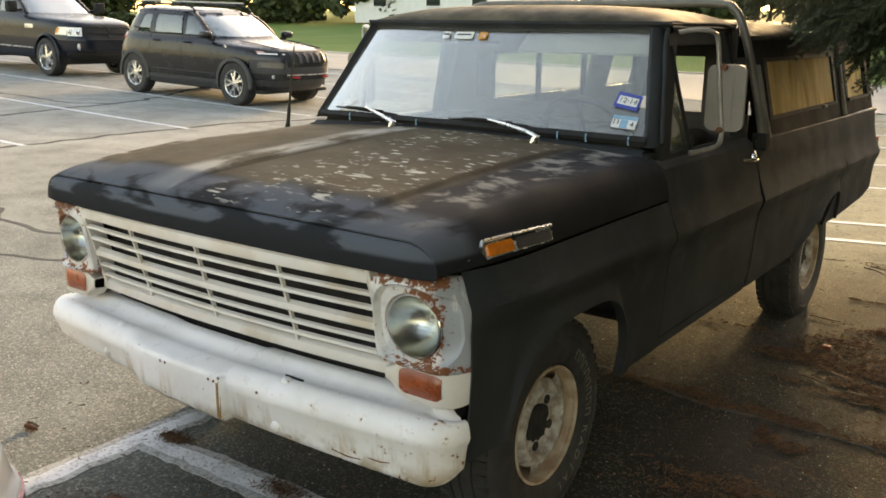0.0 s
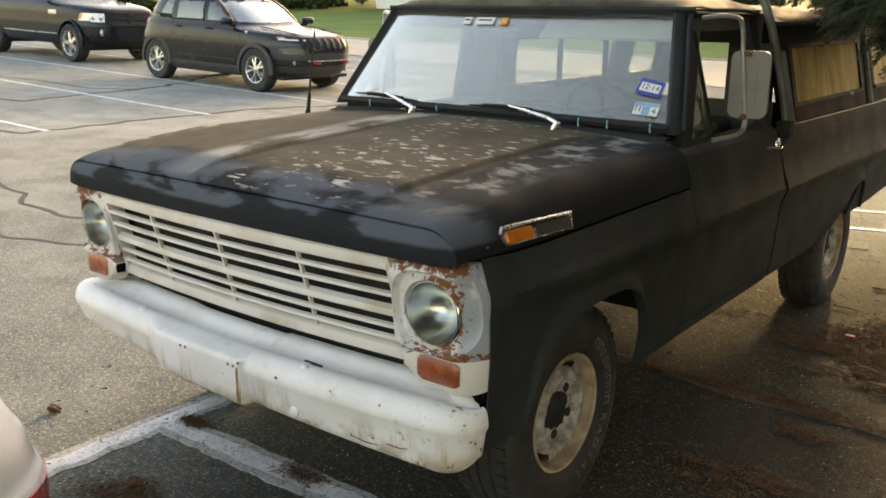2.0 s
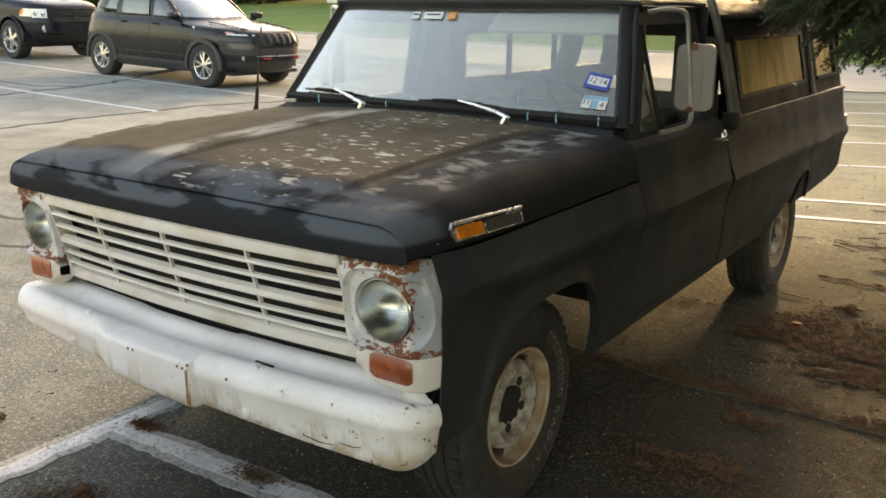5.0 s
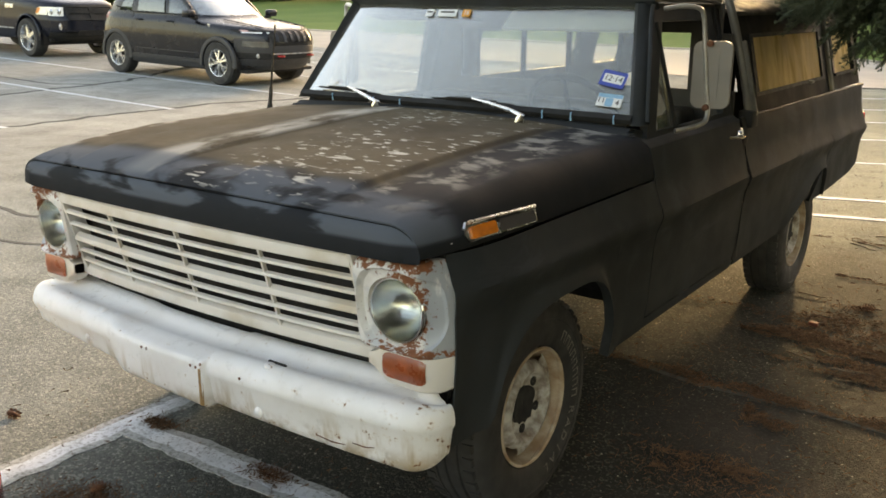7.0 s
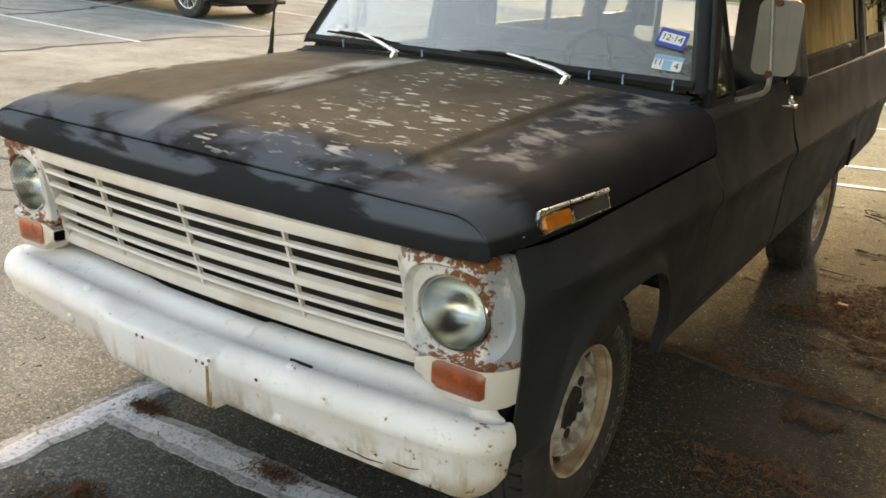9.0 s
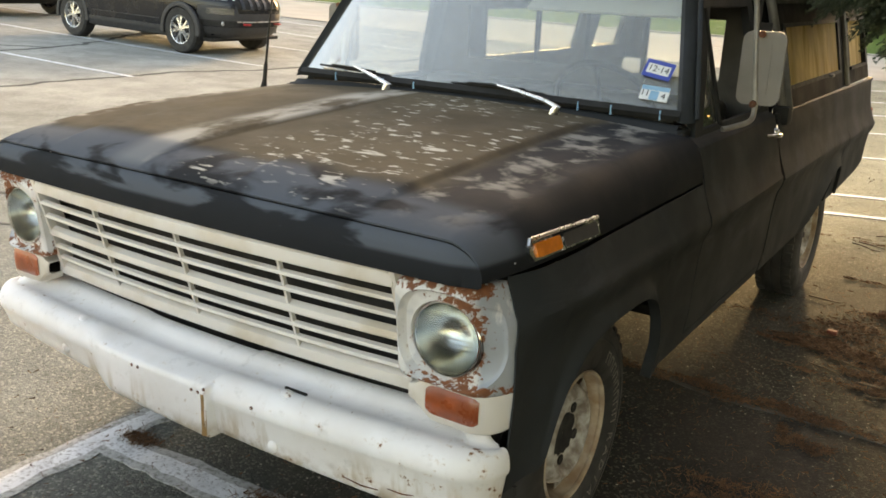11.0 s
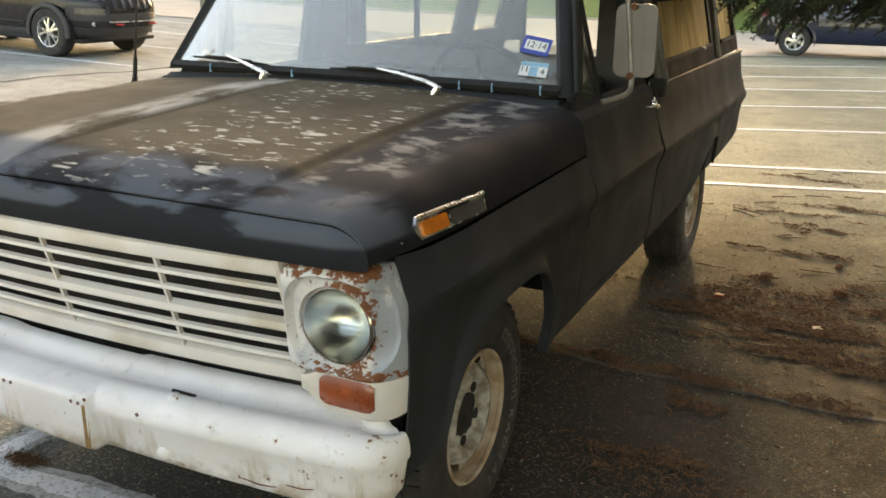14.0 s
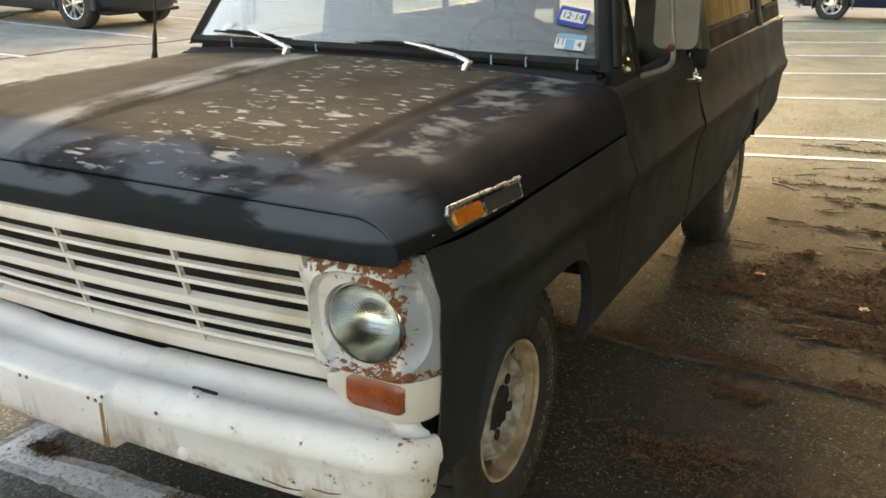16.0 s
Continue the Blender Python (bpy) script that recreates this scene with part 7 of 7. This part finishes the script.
        part("fender_badge", lathe(bmesh.new(), [(0.001, 0.004), (0.03, 0.003), (0.033, 0.0)], 16, Matrix.Translation((1.22, s * (lower.side(1.22, 1.03) + 0.002), 1.03)) @ pose(0, 0, 0, 0, 0, 90 * s)), ALLOY, car, "small round silver badge")
        wheel_liner(car, f if s > 0 else r, 0.38, 0.44, 0.86)
    for xx in (-1.25, -0.2):
        bm = boxed((xx - 0.04, -0.78, 1.765), (xx + 0.04, 0.78, 1.79), 0.011)
        bar = part("roof_crossbar", bm, PALE_TUBE, car, "silver crossbar")
        for sy in (-0.68, 0.68):
            part("bar_foot", boxed((xx - 0.06, sy - 0.045, 1.7), (xx + 0.06, sy + 0.045, 1.768), 0.012), TRIM, bar)
    # the folded nose with its row of upright slots
    g = end_patch(car, lower, (-0.56, 0.56, 0.8), (-0.6, 0.6, 0.99), DARK, "grille", 0.006, 1, "black grille of seven upright slots", 24)
    for k in range(8):
        yy = -0.56 + 1.12 * k / 7
        end_patch(g, lower, (yy - 0.03, yy + 0.03, 0.79), (yy - 0.03, yy + 0.03, 0.995), CAR_BLACK, "grille_bar", 0.02, ny=3, thick=0.02)
    end_patch(car, lower, (-0.62, 0.62, 0.985), (-0.62, 0.62, 1.005), CLADDING, "grille_trim", 0.02, ny=24, thick=0.012)
    end_patch(car, lower, (-0.88, 0.88, 0.6), (-0.88, 0.88, 0.72), CLADDING, "bumper_strip", 0.02, 1, "grey bumper strip", 26, thick=0.03)
    end_patch(car, lower, (-0.5, 0.5, 0.58), (-0.5, 0.5, 0.6), ALLOY, "bumper_trim", 0.026, ny=20)
    end_patch(car, lower, (-0.46, 0.46, 0.5), (-0.46, 0.46, 0.575), DARK, "lower_intake", 0.006)
    end_patch(car, lower, (-0.84, 0.84, 0.29), (-0.88, 0.88, 0.49), CLADDING, "chin_cladding", 0.012, ny=26, thick=0.02)
    end_patch(car, lower, (-0.84, 0.84, 0.3), (-0.9, 0.9, 0.74), CLADDING, "rear_cladding", 0.014, -1, ny=24, thick=0.02)
    part("underbody", boxed((-1.9, -0.8, 0.24), (2.1, 0.8, 0.3), 0.02), DARK, car)
    lay_on_ground(car, x, y, turn, wb, 1.6)
    return car


def big_pickup(x, y, turn):
    """A dark crew pickup, of which the front half is seen."""
    car = thing("crew_pickup", "dark navy crew cab pickup parked behind the black car", "pickup truck")
    half, wb = 1.0, 3.57
    f, r = wb / 2, -wb / 2
    lower = Shell([(0.4, -2.9, 2.55, 0.94), (0.5, -3.0, 2.78, 0.98), (0.62, -3.03, 2.84, 1.0), (0.84, -3.05, 2.84, 1.005), (0.95, -3.05, 2.78, 1.0), (1.12, -3.05, 2.74, 0.995), (1.2, -3.05, 2.66, 0.985), (1.27, -3.05, 2.4, 0.97), (1.32, -3.05, 1.9, 0.95), (1.36, -3.05, 1.35, 0.94), (1.4, -3.05, 1.02, 0.93)], 4.6, 9.0)
    upper = Shell([(1.38, -1.5, 1.0, 0.93), (1.6, -1.46, 0.66, 0.87), (1.8, -1.42, 0.34, 0.8), (1.86, -1.4, 0.2, 0.76), (1.9, -1.35, 0.0, 0.66), (1.92, -1.1, -0.25, 0.4)], 4.5, 7.0)
    zs = [0.4, 0.45] + [0.5 + 0.04 * k for k in range(18)] + [1.2, 1.235, 1.27, 1.295, 1.32, 1.34, 1.36, 1.38, 1.4]
    shell_skin(car, lower, zs, CAR_NAVY, [(f, 0.45, 0.49), (r, 0.45, 0.49)])
    shell_skin(car, upper, [1.8, 1.83, 1.86, 1.88, 1.9, 1.91, 1.92], CAR_NAVY, name="roof", cap=True)
    end_patch(car, upper, (-0.8, 0.8, 1.38), (-0.7, 0.7, 1.82), CAR_SCREEN, "windscreen", 0.0, 1, "", 16, 8, 0.004)
    part("cab_back", boxed((-1.5, -0.86, 1.35), (-1.44, 0.86, 1.84), 0.03), CAR_NAVY, car)
    part("bed_cover", boxed((-3.0, -0.9, 1.36), (-1.5, 0.9, 1.4), 0.015), TRIM, car)
    cabin_inside(car, -1.45, 0.9, 0.86, 1.3, (0.1, -0.9))
    for s in (1, -1):
        for low, high in (((-0.28, 0.8, 1.4), (-0.28, 0.32, 1.8)), ((-1.3, -0.36, 1.4), (-1.2, -0.36, 1.8))):
            side_patch(car, upper, s, low, high, CAR_GLASS, "window", -0.004)
        for low, high in (((-0.37, -0.27, 1.36), (-0.37, -0.27, 1.82)), ((-1.5, -1.29, 1.36), (-1.42, -1.19, 1.82)), ((-1.5, 0.9, 1.36), (-1.48, 0.9, 1.41)), ((-1.42, 0.36, 1.79), (-1.4, 0.3, 1.84))):
            side_patch(car, upper, s, low, high, CAR_NAVY, "pillar", 0.0, nx=16)
        part("windscreen_pillar", tube(bmesh.new(), smooth_path([(upper.front(0.88 * upper.at(z)[2], z), s * 0.89 * upper.at(z)[2], z) for z in (1.36, 1.5, 1.65, 1.82)], 4), 0.055, 8), CAR_NAVY, car)
        for xc in (f, r):
            arch_trim(car, xc, 0.475, half - 0.014, s, CAR_NAVY, 0.45, 0.035)
            car_wheel(car, xc, s * 0.87, 0.43, 0.285, 5, s, 0.28, True)
        # quad lamp with its amber corner, wrapped round the fender
        lens = end_patch(car, lower, (s * 0.64, s * 0.84, 0.93), (s * 0.62, s * 0.84, 1.12), CLEAR_LENS, "headlamp", 0.012, 1, "large clear headlamp with an amber corner", thick=0.02)
        side_patch(lens, lower, s, (2.1, 2.42, 0.95), (2.2, 2.4, 1.12), CLEAR_LENS, "lamp_side", 0.008)
        side_patch(lens, lower, s, (2.1, 2.18, 0.98), (2.16, 2.24, 1.1), AMBER, "amber_corner", 0.012)
        for yy in (0.7, 0.8):
            part("lamp_bowl", lathe(bmesh.new(), [(0.001, 0.02), (0.05, 0.012), (0.065, 0.0)], 16, Matrix.Translation((lower.front(yy, 1.02) + 0.03, s * yy, 1.02))), CHROME, lens)
        part("fog_lamp", lathe(bmesh.new(), [(0.001, 0.02), (0.07, 0.014), (0.085, 0.0)], 18, Matrix.Translation((lower.front(0.7, 0.7) + 0.012, s * 0.7, 0.7))), ALLOY, car)
        mir = part("door_mirror", boxed((0.62, s * 1.14 - 0.13, 1.4), (0.8, s * 1.14 + 0.11, 1.66), 0.05, seg=3), TRIM, car)
        part("mirror_arm", boxed((0.66, s * 1.0 - 0.1, 1.42), (0.76, s * 1.0 + 0.1, 1.48), 0.015), TRIM, mir)
        side_patch(car, lower, s, (0.95, 1.28, 1.06), (0.95, 1.28, 1.15), ALLOY, "badge", 0.004, "plain silver badge", thick=0.006)
        side_patch(car, lower, s, (r + 0.6, f - 0.55, 0.6), (r + 0.6, f - 0.55, 0.63), ALLOY, "sill_strip", 0.006, nx=12)
        for low, high in (((-0.34, -0.332, 0.55), (-0.34, -0.332, 1.38)), ((0.78, 0.788, 0.55), (0.86, 0.868, 1.36)), ((-1.38, -1.372, 0.7), (-1.38, -1.372, 1.38))):
            side_patch(car, lower, s, low, high, DARK, "door_gap", 0.0015, nx=1, thick=0.001)
        wheel_liner(car, f if s > 0 else r, 0.44, 0.52, 0.92)
    g = end_patch(car, lower, (-0.54, 0.54, 0.86), (-0.58, 0.58, 1.18), DARK, "grille", 0.01, 1, "black crossbar grille", 18)
    for low, high in (((-0.57, 0.57, 1.13), (-0.58, 0.58, 1.18)), ((-0.56, 0.56, 0.99), (-0.56, 0.56, 1.05)), ((-0.54, 0.54, 0.85), (-0.54, 0.54, 0.89)), ((-0.05, 0.05, 0.86), (-0.05, 0.05, 1.17)), ((-0.58, -0.53, 0.86), (-0.62, -0.56, 1.17)), ((0.53, 0.58, 0.86), (0.56, 0.62, 1.17))):
        end_patch(g, lower, low, high, TRIM, "grille_bar", 0.034, thick=0.02)
    end_patch(car, lower, (-0.92, 0.92, 0.6), (-0.94, 0.94, 0.83), CAR_NAVY, "front_bumper", 0.05, 1, "", 26, thick=0.05)
    end_patch(car, lower, (-0.42, 0.42, 0.5), (-0.4, 0.4, 0.62), DARK, "lower_intake", 0.06)
    end_patch(car, lower, (-0.88, 0.88, 0.38), (-0.9, 0.9, 0.57), TRIM, "air_dam", 0.016, ny=24, thick=0.02)
    part("underbody", boxed((-2.8, -0.8, 0.36), (2.4, 0.8, 0.42), 0.02), DARK, car)
    lay_on_ground(car, x, y, turn, wb, 1.75)
    return car


def blue_suv(x, y, turn):
    """A blue mid-size utility car seen from its side."""
    car = thing("utility_car", "dark blue utility car with silver wheels across the lot", "car")
    half, wb = 0.92, 2.87
    f, r = wb / 2, -wb / 2
    lower = Shell([(0.36, -2.25, 2.1, 0.86), (0.48, -2.34, 2.26, 0.9), (0.62, -2.36, 2.3, 0.92), (0.8, -2.34, 2.3, 0.925), (0.95, -2.3, 2.27, 0.92), (1.03, -2.29, 2.1, 0.905), (1.08, -2.28, 1.7, 0.895), (1.14, -2.27, 1.2, 0.885)], 4.5, 8.0)
    upper = Shell([(1.13, -2.27, 1.2, 0.885), (1.4, -2.16, 0.75, 0.82), (1.64, -2.02, 0.3, 0.745), (1.7, -1.98, 0.15, 0.7), (1.74, -1.85, -0.1, 0.58), (1.76, -1.5, -0.5, 0.35)], 4.5, 7.0)
    zs = [0.36, 0.42] + [0.48 + 0.035 * k for k in range(14)] + [0.97, 1.0, 1.03, 1.055, 1.08, 1.11, 1.14]
    shell_skin(car, lower, zs, CAR_BLUE, [(f, 0.38, 0.43), (r, 0.38, 0.43)])
    shell_skin(car, upper, [1.63, 1.66, 1.69, 1.71, 1.73, 1.75, 1.76], CAR_BLUE, name="roof", cap=True)
    end_patch(car, upper, (-0.74, 0.74, 1.13), (-0.64, 0.64, 1.65), CAR_GLASS, "windscreen", 0.0, 1, "", 12, 6, 0.004)
    end_patch(car, upper, (-0.74, 0.74, 1.15), (-0.62, 0.62, 1.65), CAR_GLASS, "tailgate_window", 0.0, -1)
    cabin_inside(car, -2.1, 1.0, 0.8, 1.06, (0.1, -0.9))
    for s in (1, -1):
        for low, high in (((-2.0, -1.4, 1.17), (-1.86, -1.4, 1.62)), ((-1.3, -0.5, 1.17), (-1.3, -0.5, 1.62)), ((-0.4, 0.95, 1.17), (-0.4, 0.3, 1.62))):
            side_patch(car, upper, s, low, high, CAR_GLASS, "window", -0.004)
        for low, high in (((-1.41, -1.29, 1.13), (-1.41, -1.29, 1.66)), ((-0.51, -0.39, 1.13), (-0.51, -0.39, 1.66)), ((-2.26, -1.99, 1.13), (-2.0, -1.85, 1.66)), ((-2.2, 1.0, 1.12), (-2.2, 1.0, 1.18)), ((-2.0, 0.32, 1.61), (-1.98, 0.28, 1.67))):
            side_patch(car, upper, s, low, high, CAR_BLUE, "pillar", 0.0, nx=16)
        part("windscreen_pillar", tube(bmesh.new(), smooth_path([(upper.front(0.87 * upper.at(z)[2], z), s * 0.88 * upper.at(z)[2], z) for z in (1.12, 1.3, 1.5, 1.66)], 4), 0.05, 8), CAR_BLUE, car)
        for xc in (f, r):
            car_wheel(car, xc, s * 0.79, 0.37, 0.215, 6, s, 0.24, True)
            arch_trim(car, xc, 0.425, half - 0.02, s, CAR_BLUE, 0.38, 0.06)
        side_patch(car, lower, s, (r + 0.5, f - 0.5, 0.74), (r + 0.5, f - 0.5, 0.84), TUBE, "side_moulding", 0.014, "grey side moulding", 14)
        side_patch(car, lower, s, (-2.33, -2.0, 0.5), (-2.3, -1.94, 0.72), TRIM, "bumper_corner", 0.012)
        end_patch(car, lower, (s * 0.7, s * 0.85, 0.95), (s * 0.7, s * 0.83, 1.13), TAIL_RED, "tail_lamp", 0.014, -1)
        for hx in (-0.7, 0.2):
            part("door_handle", boxed((hx - 0.1, s * 0.9 - 0.02, 1.03), (hx + 0.08, s * 0.9 + 0.03, 1.065), 0.012), TRIM, car)
        for low, high in (((-0.46, -0.452, 0.5), (-0.46, -0.452, 1.13)), ((0.75, 0.758, 0.5), (0.8, 0.808, 1.1)), ((-1.3, -1.292, 0.8), (-1.36, -1.352, 1.13))):
            side_patch(car, lower, s, low, high, DARK, "door_gap", 0.0015, nx=1, thick=0.001)
        bm = tube(bmesh.new(), smooth_path([(-1.9, s * 0.66, 1.7), (-1.8, s * 0.66, 1.78), (-0.9, s * 0.66, 1.8), (-0.1, s * 0.65, 1.76), (0.0, s * 0.64, 1.7)], 5), 0.018, 8)
        part("roof_rail", bm, TRIM, car)
        wheel_liner(car, f if s > 0 else r, 0.38, 0.45, 0.84)
    end_patch(car, lower, (-0.84, 0.84, 0.44), (-0.86, 0.86, 0.72), TRIM, "rear_bumper", 0.03, -1, ny=20, thick=0.04)
    part("underbody", boxed((-2.1, -0.78, 0.32), (2.0, 0.78, 0.4), 0.02), DARK, car)
    hb = tube(bmesh.new(), [(-2.2, 0, 0.5), (-2.52, 0, 0.5), (-2.54, 0, 0.55)], 0.028, 8)
    lathe(hb, [(0.001, 0.05), (0.022, 0.035), (0.028, 0.0), (0.022, -0.03), (0.001, -0.04)], 12, Matrix.Translation((-2.54, 0, 0.6)) @ pose(0, 0, 0, 0, -90, 0))
    part("tow_bar", hb, TRIM, car)
    lay_on_ground(car, x, y, turn, wb, 1.55)
    return car


suv(-11.92, 9.25, 0.0)
big_pickup(-19.4, 9.95, 0.0)
blue_suv(1.235, 22.33, 2.0)


def white_sedan(x, y):
    """A white car whose rounded tail stands close to the old truck's nose."""
    car = thing("white_car", "white car with red tail lamps parked tail first", "car")
    wb = 2.6
    f, r = wb / 2, -wb / 2
    lower = Shell(WHITE_LEVELS, 3.4, 8.0)
    upper = Shell([(0.92, -1.75, 0.95, 0.78), (1.1, -1.4, 0.6, 0.7), (1.26, -1.0, 0.25, 0.62), (1.33, -0.8, 0.05, 0.52), (1.36, -0.6, -0.2, 0.3)], 3.6, 3.6)
    levels = [q[0] for q in WHITE_LEVELS]
    zs = [a + (b - a) * k / 4 for a, b in zip(levels, levels[1:]) for k in range(4)] + [levels[-1]]
    shell_skin(car, lower, zs, CAR_WHITE, [(f, 0.31, 0.36), (r, 0.31, 0.36)], cap=True)
    shell_skin(car, upper, [1.25, 1.28, 1.31, 1.33, 1.345, 1.36], CAR_WHITE, name="roof", cap=True)
    end_patch(car, upper, (-0.68, 0.68, 0.92), (-0.55, 0.55, 1.27), CAR_SCREEN, "windscreen", 0.0, 1)
    end_patch(car, upper, (-0.66, 0.66, 0.92), (-0.5, 0.5, 1.27), CAR_GLASS, "rear_window", 0.0, -1)
    for s in (1, -1):
        side_patch(car, upper, s, (-1.4, 0.7, 0.93), (-0.85, 0.1, 1.26), CAR_GLASS, "window", 0.0)
        side_patch(car, upper, s, (-0.36, -0.28, 0.92), (-0.36, -0.28, 1.27), CAR_WHITE, "pillar", 0.004)
        for xc in (f, r):
            car_wheel(car, xc, s * 0.72, 0.31, 0.19, 5, s, 0.2, True)
        wheel_liner(car, f if s > 0 else r, 0.31, 0.37, 0.78)
        lamp = end_patch(car, lower, (s * 0.56, s * 0.8, 0.48), (s * 0.6, s * 0.8, 0.645), TAIL_RED, "tail_lamp", 0.006, -1, "red tail lamp", thick=0.012)
        side_patch(lamp, lower, s, (-2.06, -1.8, 0.48), (-2.06, -1.85, 0.645), TAIL_RED, "lamp_side", 0.006, thick=0.012)
    part("underbody", boxed((-1.9, -0.7, 0.2), (1.8, 0.7, 0.3), 0.02), DARK, car)
    lay_on_ground(car, x, y, -90.0, wb, 1.5)
    return car


# height, tail, nose and half width of the white car's skin
WHITE_LEVELS = [(0.22, -2.0, 1.9, 0.78), (0.32, -2.2, 2.1, 0.84), (0.5, -2.26, 2.16, 0.86), (0.66, -2.26, 2.14, 0.86), (0.67, -2.25, 2.13, 0.856), (0.75, -2.23, 2.05, 0.855), (0.8, -2.2, 1.95, 0.845), (0.84, -2.15, 1.8, 0.82), (0.88, -2.04, 1.5, 0.78), (0.905, -1.92, 1.2, 0.74), (0.92, -1.8, 1.0, 0.7)]
white_sedan(-0.25, -3.775)
